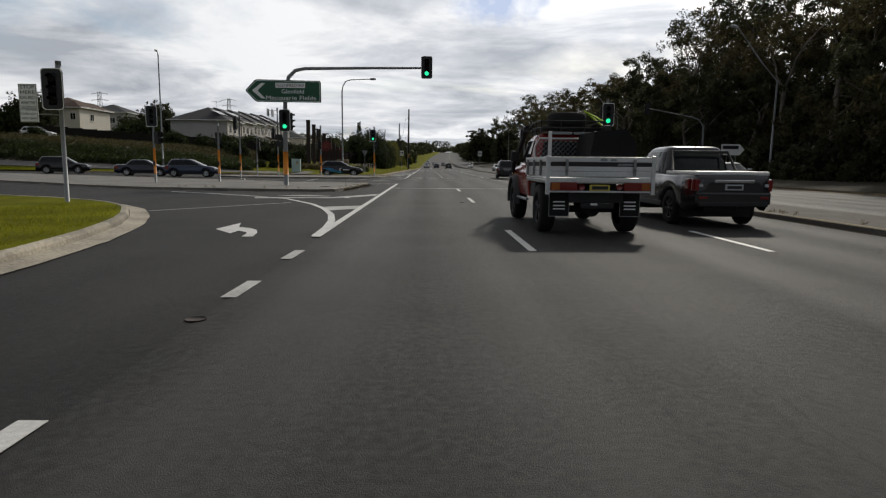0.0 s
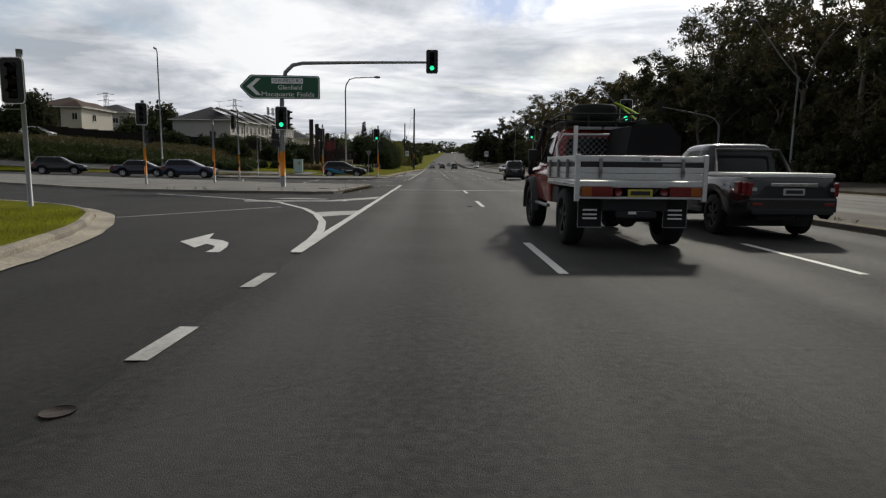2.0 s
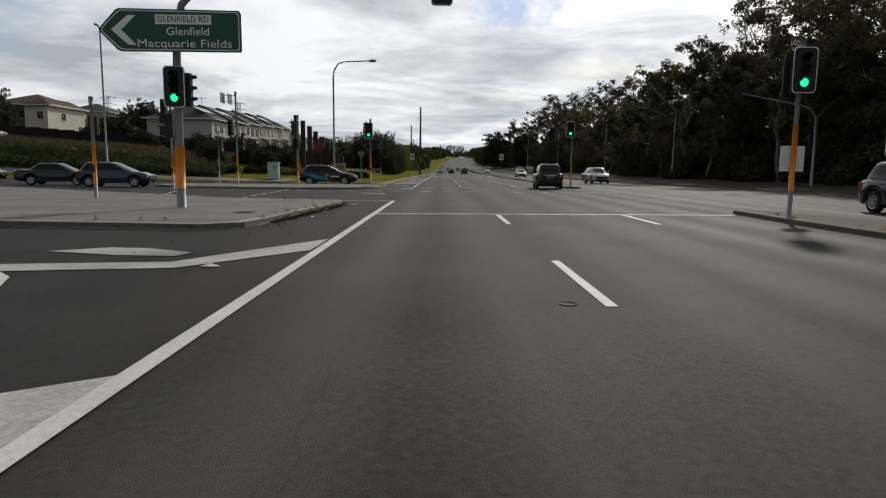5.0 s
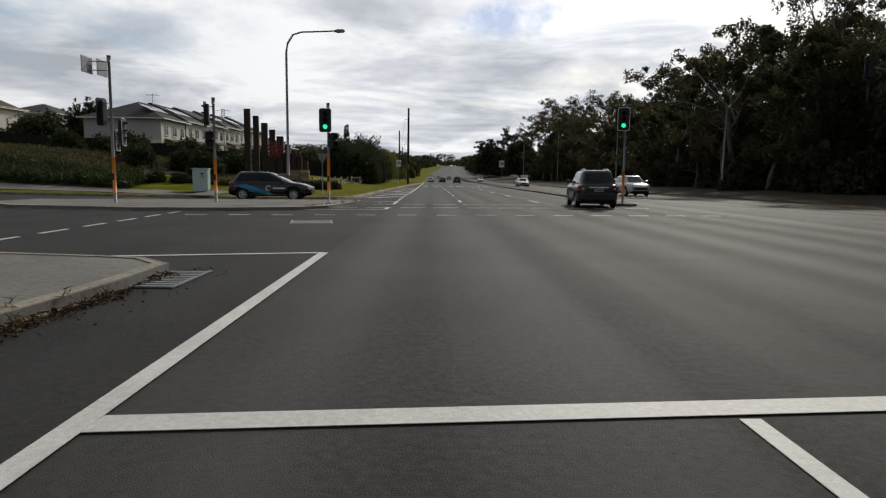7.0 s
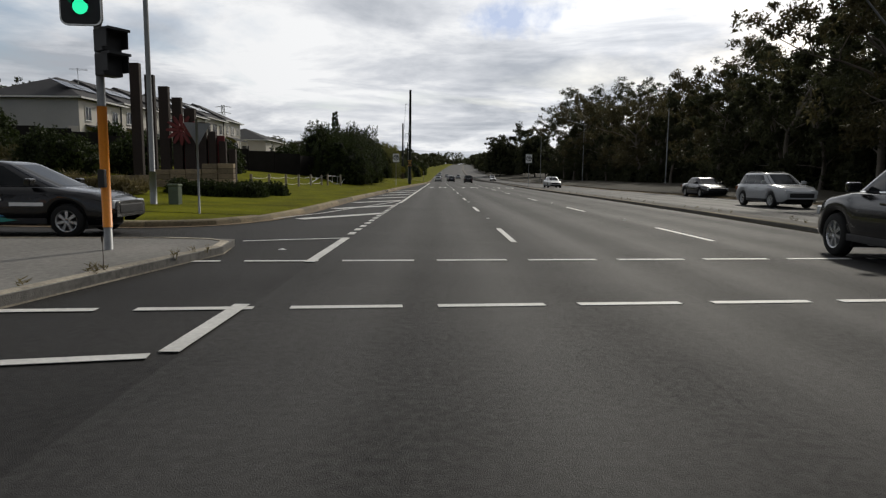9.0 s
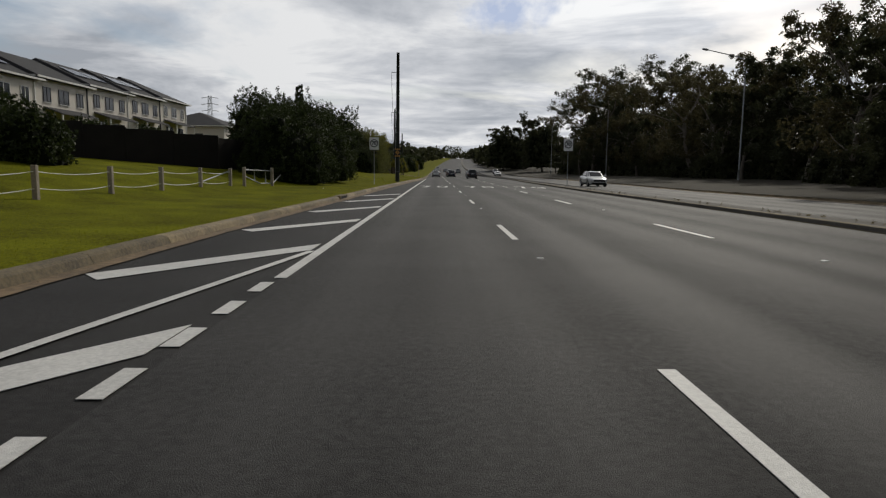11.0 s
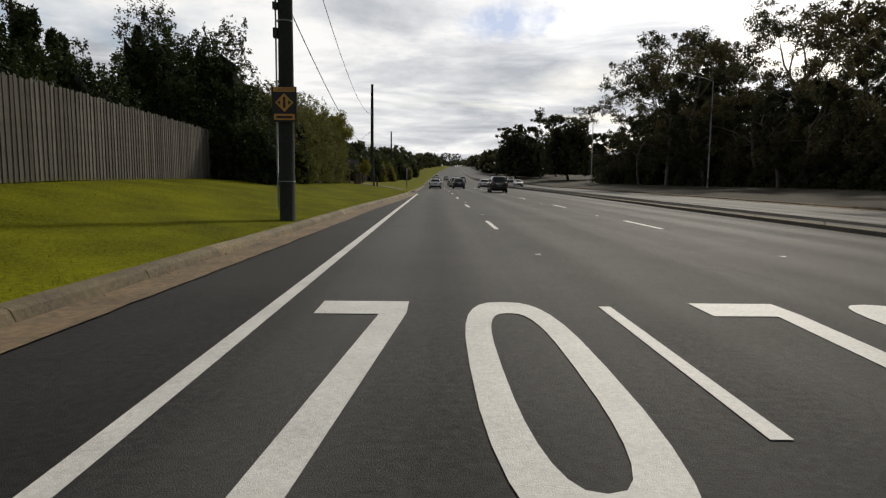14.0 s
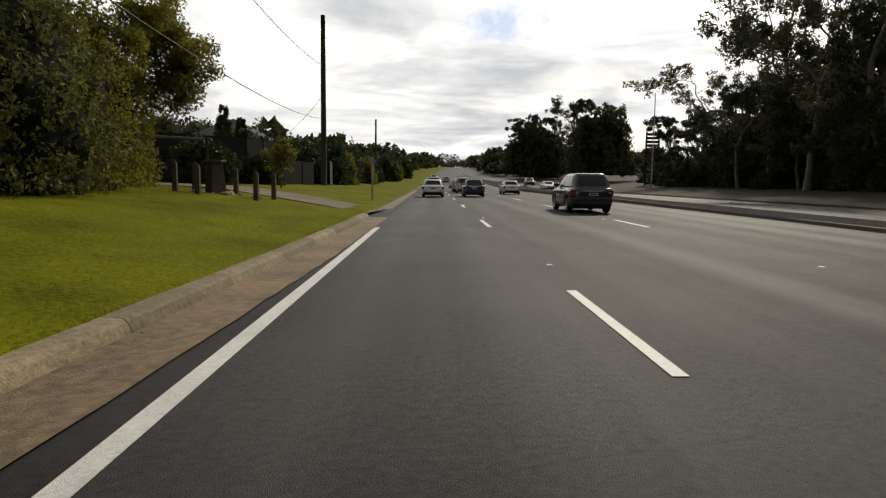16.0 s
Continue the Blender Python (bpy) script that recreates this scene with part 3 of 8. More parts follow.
# near corner with grass, before the slip lane
near = [(-5.0, -30), (-5.0, 0), (-5.12, 6.6), (-5.26, 8.3), (-5.52, 10.1), (-6.1, 12.6), (-6.8, 14.5), (-7.85, 16.75), (-9.3, 18.6), (-11.5, 20.2), (-14.5, 21.6), (-20, 23.7), (-40, 31.3), (-90, 50), (-170, 80)]
g = Geo()
poly = [(x - 0.15 * (0.45 + 0.55 * (y < 12)), y - 0.14 * (y >= 12) - (0.03 if 8 < y < 12 else 0)) for x, y in near] + [(-170.2, -30)]
g.prism(poly, -0.3, 0.13)
near_corner = solid("verge_near", g, GRASS, "grass corner with bare sandy patches inside the kerb", "grass", "structure")
kerb_run("kerb_near", near[1:13], "pale concrete kerb round the grassy corner", side=1, gutter=0.42, material=KERB_PALE)

# concrete islands
isl1 = [(-4.9, 28.3), (-4.2, 28.9), (-4.0, 30.5), (-3.55, 37.2), (-3.6, 38.6), (-4.2, 39.2), (-8.5, 40.0), (-13.5, 43.2), (-20, 47.3), (-34, 56), (-60, 70), (-60, 58), (-34, 43.5), (-20.6, 34.4), (-16.5, 31.3), (-12.8, 29.4), (-9, 28.6)]
isl2 = [(-3.5, 61.3), (-3.7, 62.5), (-5.0, 62.7), (-9, 62.3), (-14, 61.2), (-18.5, 60.2), (-18.5, 56.4), (-16, 54.2), (-10.8, 53.1), (-7.6, 53.5), (-5.2, 54.6), (-4.3, 56.0)]


def island(name, outline, label):
    g = Geo()
    g.prism(outline, -0.2, 0.125)
    ob = solid(name, g, CONCRETE, label, "traffic island", "structure")
    loop = outline + outline[:1]
    kerb_run(name.replace("island", "island_kerb"), loop, "chipped concrete kerb round the island", side=1, gutter=0, material=KERB_PALE)
    return ob


island("island_slip", isl1, "weathered concrete traffic island with weeds at its kerb")
island("island_far", isl2, "pale concrete traffic island with dished ramps")

# medians
med1 = [(8.75, -30), (11.6, -30), (11.4, 10), (11.0, 30), (10.4, 34.6), (9.6, 35.5), (8.95, 34.8), (8.75, 31)]
med2 = [(8.95, 61.0), (9.5, 60.3), (10.0, 61.0), (10.5, 70), (11.0, 85), (11.3, 110), (12.1, 150), (13.5, 185), (13.8, 250)] + [(13.8 + bend(y), y) for y in (300, 420, 560, 760, 980)] + [(12.4 + bend(y), y) for y in (980, 760, 560, 420, 300)] + [(12.4, 250), (12.2, 185), (10.95, 150), (10.1, 120), (9.95, 90), (9.6, 75), (9.15, 65)]
for name, outline in (("median_south", med1), ("median_north", med2)):
    g = Geo()
    g.prism(outline, lambda x, y: road_z(y) - 0.2, lambda x, y: road_z(y) + 0.12)
    solid(name, g, MEDIAN, "narrow concrete median with weeds along its kerb", "median", "structure")
kerb_run("median_kerb", [(9.15, 65), (9.6, 75), (9.95, 90), (10.1, 120), (10.95, 150), (12.2, 185), (12.4, 250)], "dark stained median kerb", side=-1, gutter=0, seg=4.5)
kerb_run("median_kerb_near", [(8.75, -2), (8.75, 31), (8.95, 34.8)], "stained concrete median kerb", side=-1, gutter=0, seg=4)

# right-hand verge under the trees
g = Geo()
RX = ((-40, 60, 90, 120, 150, 190, 260), (22.0, 21.5, 19.8, 19.0, 21.0, 23.0, 23.5))
ry = [-40, -10, 20, 45, 60, 75, 90, 105, 120, 150, 180, 210, 250, 300, 350, 420, 500, 600, 750, 980]


def right_x(y):
    return lerp(y, *RX) + bend(y)


def right_z(d, y):
    return road_z(y) + lerp(d, (0, 3, 8, 20, 40, 300), (0.14, 0.3, 0.5, 1.0, 1.6, 5.0)) + 0.15 * noise.noise((d * 0.2, y * 0.1, 0)) * min(1, d / 3)


g.grid([[(right_x(y) + d, y, right_z(d, y)) for y in ry] for d in (0, 0.8, 2, 4, 7, 11, 16, 24, 40, 80, 160, 300)])
verge_right = solid("verge_trees", g, SOIL, "shaded verge of leaf litter under the gum trees", "ground", "structure")
kerb_run("kerb_right", [(right_x(y), y) for y in (-10, 30, 60, 75, 90, 105, 120, 150, 200, 250)], "shaded concrete kerb below the trees", side=-1, gutter=0.4, seg=5)

# footpath along the side street and the concrete pads
def strip(name, pts, w, z, material, label, category, thick=0.05):
    """A paved band along pts that follows the ground; z(x, y) gives the height of its top."""
    g = Geo()
    rows = []
    for i in range(len(pts) - 1):
        a, b = Vector(pts[i]), Vector(pts[i + 1])
        da = (b - Vector(pts[max(0, i - 1)])).normalized()
        db = (Vector(pts[min(len(pts) - 1, i + 2)]) - a).normalized()
        n = max(1, round((b - a).length / 0.7))
        for k in range(n + (i == len(pts) - 2)):
            p, d = a.lerp(b, k / n), da.lerp(db, k / n).normalized()
            across = [p + Vector((-d.y, d.x)) * w * u for u in (0.5, 0.3, 0.1, -0.1, -0.3, -0.5)]
            l, r = across[0], across[-1]
            rows.append([(l.x, l.y, z(l.x, l.y) - thick)] + [(q.x, q.y, z(q.x, q.y)) for q in across] + [(r.x, r.y, z(r.x, r.y) - thick)])
    g.grid(rows, smooth=False, flip=True)
    return solid(name, g, material, label, category, "structure")


def corner_z(x, y):
    s = side_kerb_y(x)
    t = min(1.0, max(0.0, (y - s) / max(0.1, 69.02 - s))) if y < 69 else 1.0
    return (0.14 + (verge_z(x, 69) - 0.14) * t if y < 69.02 else verge_z(x, y)) + 0.03


strip("footpath", [(-60, 82.5), (-40, 76.2), (-26, 72.0), (-18, 70.0), (-14, 69.3)], 1.8, corner_z, CONCRETE, "pale concrete footpath along the side street", "footpath")
strip("footpath_ramp", [(-18.5, 70.2), (-15.5, 68.9), (-12.5, 67.6)], 2.4, corner_z, CONCRETE, "concrete kerb ramp at the crossing", "footpath")


strip("driveway", [(-2.5, 186.6), (-3.6, 186.7), (-5.5, 187.4), (-9, 189.5), (-16, 193)], 4.4, lambda x, y: verge_z(min(x, kerb_x(y)), y) * lerp(kerb_x(y) - x, (-0.5, 0.2, 1.0), (0.3, 0.6, 1.0)) + 0.04, DRIVE, "stained brown driveway crossing the verge", "driveway")

# ---- road markings ----
def mark(name, outline, material=PAINT, label="white painted road marking", z=0.010, category="road marking", group="", thick=0.004):
    g = Geo()
    g.prism(outline, z - thick, z)
    return solid(name, g, material, label, category, "structure", group)


def bar(x0, y0, x1, y1, w):
    d = Vector((x1 - x0, y1 - y0)).normalized()
    n = Vector((-d.y, d.x)) * w / 2
    return [(x0 - n.x, y0 - n.y), (x1 - n.x, y1 - n.y), (x1 + n.x, y1 + n.y), (x0 + n.x, y0 + n.y)][::-1]


def ccw(poly):
    a = sum(p[0] * q[1] - q[0] * p[1] for p, q in zip(poly, poly[1:] + poly[:1]))
    return poly if a > 0 else poly[::-1]


Z1 = 0.012
for x, ys in ((1.6, [-14.5, -2.7, 9.3, 30.5]), (5.3, [-14.5, -2.7, 9.4, 30.8])):
    for y in ys:
        mark("lane_dash", ccw(bar(x, y, x, y + 3.0, 0.12)), PAINT, "white lane dash on grey asphalt", Z1, group="lane dashes")
mark("lane_dash", ccw(bar(1.6, 21.4, 1.6, 24.4, 0.12)), PAINT, "white lane dash on grey asphalt", Z1, group="lane dashes")
tops = [66.9, 78.1, 89.3, 102.7, 115.8, 129.3, 142.7, 155.8, 169.3, 183, 196.5, 210, 223.5, 237]
for k, y in enumerate(tops):
    x2 = lerp(y, (66, 90, 112, 130, 160, 250), (5.72, 5.5, 5.5, 5.85, 6.05, 6.1))
    x1 = lerp(y, (66, 130, 145, 250), (1.48, 1.46, 1.34, 1.36))
    mark("lane_dash", ccw(bar(x1, y - 3.3, x1, y, 0.12)), PAINT, "white lane dash on grey asphalt", Z1, group="lane dashes")
    mark("lane_dash", ccw(bar(x2, y - 2.7, x2, y + 0.7, 0.12)), PAINT, "white lane dash on grey asphalt", Z1, group="lane dashes")
# edge lines of the kerb lane
mark("edge_line", ccw(bar(-1.92, 10.9, -1.92, 40.8, 0.15)), PAINT, "solid white edge line beside the slip lane", Z1 + 0.0075)
for y in (5.9, 8.35):
    mark("turn_dash", ccw(bar(-1.88, y, -1.86, y + 0.85, 0.15)), PAINT_WORN, "broken white dash, partly worn away", Z1)
mark("turn_dash", ccw(bar(-1.95, 1.6, -1.93, 3.0, 0.15)), PAINT, "white dash at the turning lane", Z1)
mark("edge_line", ccw(bar(-1.95, 55.6, -1.95, 57.3, 0.15)), PAINT, "short white edge line at the crossing", Z1 + 0.005)
mark("edge_line", ccw(bar(-1.92, 60.4, -1.92, 64.1, 0.15)), PAINT, "short white edge line past the crossing", Z1 + 0.005)
for k in range(16):
    y = 64.9 + k * 1.05
    mark("turn_dash", ccw(bar(-1.95, y, -1.95, y + 0.55, 0.15)), PAINT, "short white continuity dash", Z1, group="continuity dashes")
mark("edge_line", ccw(bar(-1.88, 81.5, -1.86, 150, 0.15)), PAINT, "long solid white edge line", Z1)
mark("edge_line", ccw(bar(-1.86, 150, -1.80, 179.2, 0.15)), PAINT, "long solid white edge line", Z1)
# stop line
mark("stop_line", ccw(bar(-1.85, 33.4, 8.7, 34.2, 0.22)), PAINT, "white stop line across three lanes", Z1 + 0.005)
# crossing lines: rows of short dashes
for y, x0, n, sx, w in ((51.9, -8.2, 14, 1.38, 0.68), (57.33, -4.31, 10, 1.43, 1.08), (60.75, -4.33, 10, 1.43, 1.08)):
    for k in range(n):
        x = x0 + k * sx
        if x < 10.5:
            mark("crossing_dash", ccw(bar(x, y + 0.1 * x, x + w, y + 0.1 * (x + w), 0.13)), PAINT, "white pedestrian crossing dash", Z1, group="crossing dashes")
mark("give_line", ccw(bar(-8.3, 54.2, -2.05, 55.5, 0.13)), PAINT, "thin white line before the island", Z1 + 0.0025)
mark("give_line", ccw(bar(-3.8, 63.3, -2.0, 64.05, 0.12)), PAINT, "thin white line past the island", Z1)
mark("give_line", ccw(bar(-6.6, 39.85, -1.95, 40.85, 0.12)), PAINT, "thin white line at the side street", Z1)
for k in range(8):
    a, b = k / 8, (k + 0.6) / 8
    mark("side_dash", ccw(bar(-8.45 - 0.85 * a, 42.0 + 15.4 * a, -8.45 - 0.85 * b, 42.0 + 15.4 * b, 0.11)), PAINT, "white dash across the side street mouth", Z1, group="side street dashes")
    if k < 7:
        mark("side_dash", ccw(bar(-12.4 - 3.1 * a, 43.4 + 10.6 * a, -12.4 - 3.1 * b, 43.4 + 10.6 * b, 0.11)), PAINT, "white dash on the side street", Z1, group="side street dashes")
# painted gore of the slip lane
def ring(pts, w):
    """A closed outline of a band of width w along pts."""
    l, r = [], []
    for i, p in enumerate(pts):
        a, b = Vector(pts[max(0, i - 1)]), Vector(pts[min(len(pts) - 1, i + 1)])
        d = (b - a).normalized()
        n = Vector((-d.y, d.x)) * w / 2
        l.append((p[0] + n.x, p[1] + n.y))
        r.append((p[0] - n.x, p[1] - n.y))
    return l, r


def band(name, pts, w, material=PAINT, label="white painted curve", z=0.0165):
    l, r = ring(pts, w)
    g = Geo()
    g.grid([[(a[0], a[1], z), (b[0], b[1], z)] for a, b in zip(l, r)], smooth=False, flip=True)
    return solid(name, g, material, label, "road marking", "structure")


band("gore_curve", [(-1.95, 11.0), (-2.0, 12.5), (-2.12, 14), (-2.4, 15.8), (-2.9, 17.8), (-3.6, 19.8), (-5.0, 22.6), (-6.6, 24.2), (-8.6, 25.8), (-11, 27.4)], 0.16, PAINT, "white curve of the painted gore")
mark("gore_bar", ccw([(-3.05, 18.6), (-2.0, 19.3), (-2.0, 17.9), (-2.65, 17.2)]), PAINT_WORN, "pale painted bar inside the gore", Z1)
mark("gore_bar", ccw([(-2.06, 26.9), (-2.06, 25.3), (-3.4, 23.45), (-6.2, 22.9), (-6.4, 23.5), (-3.65, 23.95)]), PAINT_WORN, "worn pale bar inside the gore", Z1)
mark("gore_bar", ccw([(-3.75, 24.9), (-3.85, 24.5), (-4.7, 24.55), (-5.9, 24.9), (-5.2, 25.4), (-4.6, 25.35)]), PAINT_WORN, "worn pale bar inside the gore", Z1)
band("slip_line", [(-7.2, 16.4), (-5.8, 18.4), (-4.4, 20.4)], 0.10, PAINT_WORN, "thin worn line across the slip lane")
# speed numerals painted across the lanes
def numerals(x0, y0, y1):
    w = y1 - y0
    mark("road_numeral", ccw([(x0, y1), (x0 + 0.88, y1), (x0 + 0.88, y1 - 0.55), (x0 + 0.50, y0), (x0 + 0.27, y0), (x0 + 0.62, y1 - 0.62), (x0, y1 - 0.62)]), PAINT, "white numeral 7 painted long on the lane", Z1, group="road numerals")
    cx, cy, g = x0 + 1.86, (y0 + y1) / 2, Geo()
    loop = []
    for k in range(29):
        a = 2 * math.pi * k / 28
        c, s = math.cos(a), math.sin(a)
        e = lambda v, p: math.copysign(abs(v) ** p, v)
        loop.append([(cx + 0.47 * e(c, 0.7), cy + w / 2 * e(s, 0.7), Z1), (cx + 0.25 * e(c, 0.7), cy + (w / 2 - 0.55) * e(s, 0.7), Z1)])
    g.grid(loop, smooth=False, flip=True)
    solid("road_numeral", g, PAINT, "white numeral 0 painted long on the lane", "road marking", "structure", "road numerals")


for x in (-1.42, 2.40, 6.65):
    numerals(x, 124.9, 129.5)
# left-turn arrow in the slip lane
mark("turn_arrow", ccw([(-4.05, 12.1), (-3.94, 13.37), (-3.73, 12.51), (-3.44, 12.3), (-3.24, 11.99), (-3.1, 11.5), (-3.02, 10.9), (-3.21, 10.9), (-3.24, 11.3), (-3.32, 11.6), (-3.535, 11.83), (-3.56, 11.39)]), PAINT, "white curved left-turn arrow on dark asphalt", Z1)
# chevron bars between kerb and edge line
for k, y in enumerate((73.2, 79.2, 85.0, 90.8, 97.0, 103.6, 109.6)):
    xk = kerb_x(y) + 0.55
    mark("chevron_bar", ccw([(-2.04, y), (-2.04, y - 0.85), (xk + 0.30, y - 3.75), (xk - 0.05, y - 3.35)]), PAINT, "slanted white chevron bar on dark asphalt", Z1, group="chevron bars")
band("taper_line", [(-6.0, 67.6), (-5.0, 69.2), (-4.0, 72.5), (-3.2, 77), (-2.5, 81), (-2.0, 84)], 0.12, PAINT, "white taper line curving into the lane")

# ---- trees ----
RNG = np.random.default_rng(7)


def leaf_cards(centres, radii, per, size, droop=0.3, flat=0.8, rng=RNG, aspect=0.45, shell=0.55):
    """Small bent leaves scattered in clumps: points and quads. centres: (n, 3); radii: (n, 3)."""
    n = len(centres)
    k = n * per
    c = np.repeat(centres, per, 0)
    r = np.repeat(radii, per, 0)
    d = rng.normal(size=(k, 3))
    d /= np.linalg.norm(d, axis=1, keepdims=True)
    p = c + d * r * (shell + (1 - shell) * rng.random((k, 1)) ** 0.6)
    a = rng.normal(size=(k, 3))
    a[:, 2] = a[:, 2] * flat - droop
    a /= np.linalg.norm(a, axis=1, keepdims=True)
    b = np.cross(a, rng.normal(size=(k, 3)))
    b /= np.linalg.norm(b, axis=1, keepdims=True) + 1e-9
    s = size * (0.6 + 0.8 * rng.random((k, 1)))
    a, b = a * s, b * s * aspect * 1.5
    v = np.stack([p - b * 0.5 - a * 0.3, p + b * 0.5 - a * 0.2, p + a * 0.75], 1).reshape(-1, 3)
    f = np.arange(3 * k).reshape(-1, 3)
    return v, f


def gum_tree(name, seed, h, spread, lean=0.0, dense=1.0, leaf=0.42):
    """A gum: pale leaning trunk, forked limbs and a ragged crown of leaf clumps with gaps."""
    rng = np.random.default_rng(seed)
    wood, tips = Geo(), []

    def limb(p, d, length, r, depth):
        pts, q, dd = [p.copy()], p.copy(), d.copy()
        steps = 5 if depth == 0 else 4
        for i in range(steps):
            dd = (dd + Vector(rng.normal(size=3)) * (0.10 if depth == 0 else 0.20) + Vector((0, 0, 0.06))).normalized()
            q = q + dd * length / steps
            pts.append(q.copy())
        wood.tube(pts, [r * (1 - 0.55 * i / steps) for i in range(steps + 1)], 7 if depth == 0 else 5, caps=False)
        if depth >= 2:
            tips.append(pts[-1])
            tips.append(pts[-2])
            return
        n = 3 if depth == 0 else 3
        for i in range(n):
            side = Vector(rng.normal(size=3))
            side.z = abs(side.z) * 0.3
            out = (dd * (1.0 if depth == 0 else 0.7) + side.normalized() * (0.85 if depth == 0 else 1.0)).normalized()
            limb(pts[-1 - (i % 2)], out, length * (0.5 + 0.2 * rng.random()), r * 0.36, depth + 1)
        if depth == 0:
            for i in range(4):
                side = Vector(rng.normal(size=3))
                side.z = 0.35
                limb(pts[2 + i % 3], side.normalized(), h * 0.22, r * 0.25, 2)

    limb(Vector((0, 0, -0.3)), Vector((lean, 0, 1)).normalized(), h * (0.52 + 0.1 * rng.random()), 0.018 * h + 0.05, 0)
    tips = np.array([tuple(t) for t in tips])
    top = tips[:, 2].max()
    tips[:, 2] *= (h * 0.95) / top if top > h else 1.0
    centre = tips[:, :2].mean(0)
    tips[:, :2] = centre + (tips[:, :2] - centre) * spread
    wv = np.array(wood.v)  # the limbs follow their tips
    wv[:, 2] *= (h * 0.95) / top if top > h else 1.0
    wk = np.clip((wv[:, 2:3] / h - 0.30) / 0.25, 0, 1)
    wv[:, :2] += (centre + (wv[:, :2] - centre) * spread - wv[:, :2]) * wk
    wood.v = [tuple(p) for p in wv]
    # each tip carries a puff; finer puffs fill in round and below it
    fine = np.repeat(tips, 3, 0)
    fine = fine + rng.normal(size=fine.shape) * h * np.array([0.055, 0.055, 0.045]) - np.array([0, 0, h * 0.02])
    skirt = tips[rng.integers(0, len(tips), 20)] * np.array([0.9, 0.9, 1.0])
    skirt[:, 2] = h * (0.22 + 0.36 * rng.random(20))
    cs = np.concatenate([tips, fine, skirt])
    rs = np.stack([h * (0.022 + 0.034 * rng.random(len(cs)))] * 3, 1) * np.array([1.1, 1.1, 0.85])
    rs[-20:] *= 1.5
    v, f = leaf_cards(cs, rs, int(54 * dense), leaf, 0.7, 0.8, rng, 0.27, 0.1)
    ob = thing(name, "tall gum tree with dark ragged crown and pale trunk", "tree")
    wm = wood.mesh("trunk", BARK)
    t = new("trunk", wm)
    t.parent = ob
    c = new("crown", soup("crown", v, f, GUM_LEAF if seed % 3 else GUM_LEAF_B))
    c.parent = ob
    return ob


def bush(name, seed, rx, ry, h, leaf=0.13, count=14000, material=None, label="dense dark green hedge bush", box=2.6, rough=1.0):
    """A bush: a ragged mass of small leaves, closed to the ground, over a near-black core painted as inner shade."""
    rng = np.random.default_rng(seed)
    off = Vector((seed * 3.7, seed * 1.3, 0))

    def skin(d):
        """How far the mass reaches in the direction d, with lumps at three sizes."""
        e = max(0.2, abs(d[0]) ** box + abs(d[1]) ** box + abs(d[2]) ** box) ** (-1 / box)
        q = Vector(d)
        lump = 0.20 * noise.noise(q * 1.6 + off) + 0.16 * noise.noise(q * 4.0 + off) + 0.12 * noise.noise(q * 9.0 + off)
        return e * (0.88 + rough * lump)

    n = 900 if count < 30000 else 2600
    d = rng.normal(size=(n, 3))
    d[:, 2] = np.abs(d[:, 2]) * 0.95
    d /= np.linalg.norm(d, axis=1, keepdims=True)
    reach = np.array([skin(q) for q in d])[:, None]
    shape = np.array([rx, ry, h])
    twig = d * reach * shape * (1.0 - 0.20 * rng.random((n, 1)) ** 1.5)
    twig[:, 2] = np.maximum(twig[:, 2], 0.05)
    puff = (0.035 + 0.06 * rng.random((n, 1)) ** 2) * (900 / n) ** 0.35 * (rx + ry + h) / 3 * np.array([[1, 1, 1.1]])
    per = max(3, count // n)
    v, f = leaf_cards(twig, puff, per, leaf, -0.25, 1.0, rng, 0.5, 0.05)
    # shoots that break the outline at the top
    k = rng.integers(0, n, 60)
    shoot = twig[k] * 1.04 + np.array([0, 0, 0.05 * h])
    v2, f2 = leaf_cards(shoot, np.tile(np.array([[0.022 * h, 0.022 * h, 0.055 * h]]), (60, 1)), max(4, count // 700), leaf, -0.5, 1.2, rng, 0.45, 0.05)
    ob = thing(name, label, "bush")
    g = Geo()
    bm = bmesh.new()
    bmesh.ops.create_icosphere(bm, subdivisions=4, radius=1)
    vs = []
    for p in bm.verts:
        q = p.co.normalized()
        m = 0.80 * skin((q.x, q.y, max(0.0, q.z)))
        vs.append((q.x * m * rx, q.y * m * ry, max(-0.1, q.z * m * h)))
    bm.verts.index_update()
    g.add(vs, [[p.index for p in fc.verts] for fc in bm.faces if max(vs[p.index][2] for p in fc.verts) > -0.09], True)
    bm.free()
    part("inner_mass", g, CORE, ob, "near-black core, inner shade put into its colour")
    c = new("crown", soup("crown", np.concatenate([v, v2]), np.concatenate([f, f2 + len(v)]), material or HEDGE_LEAF))
    c.parent = ob
    return ob


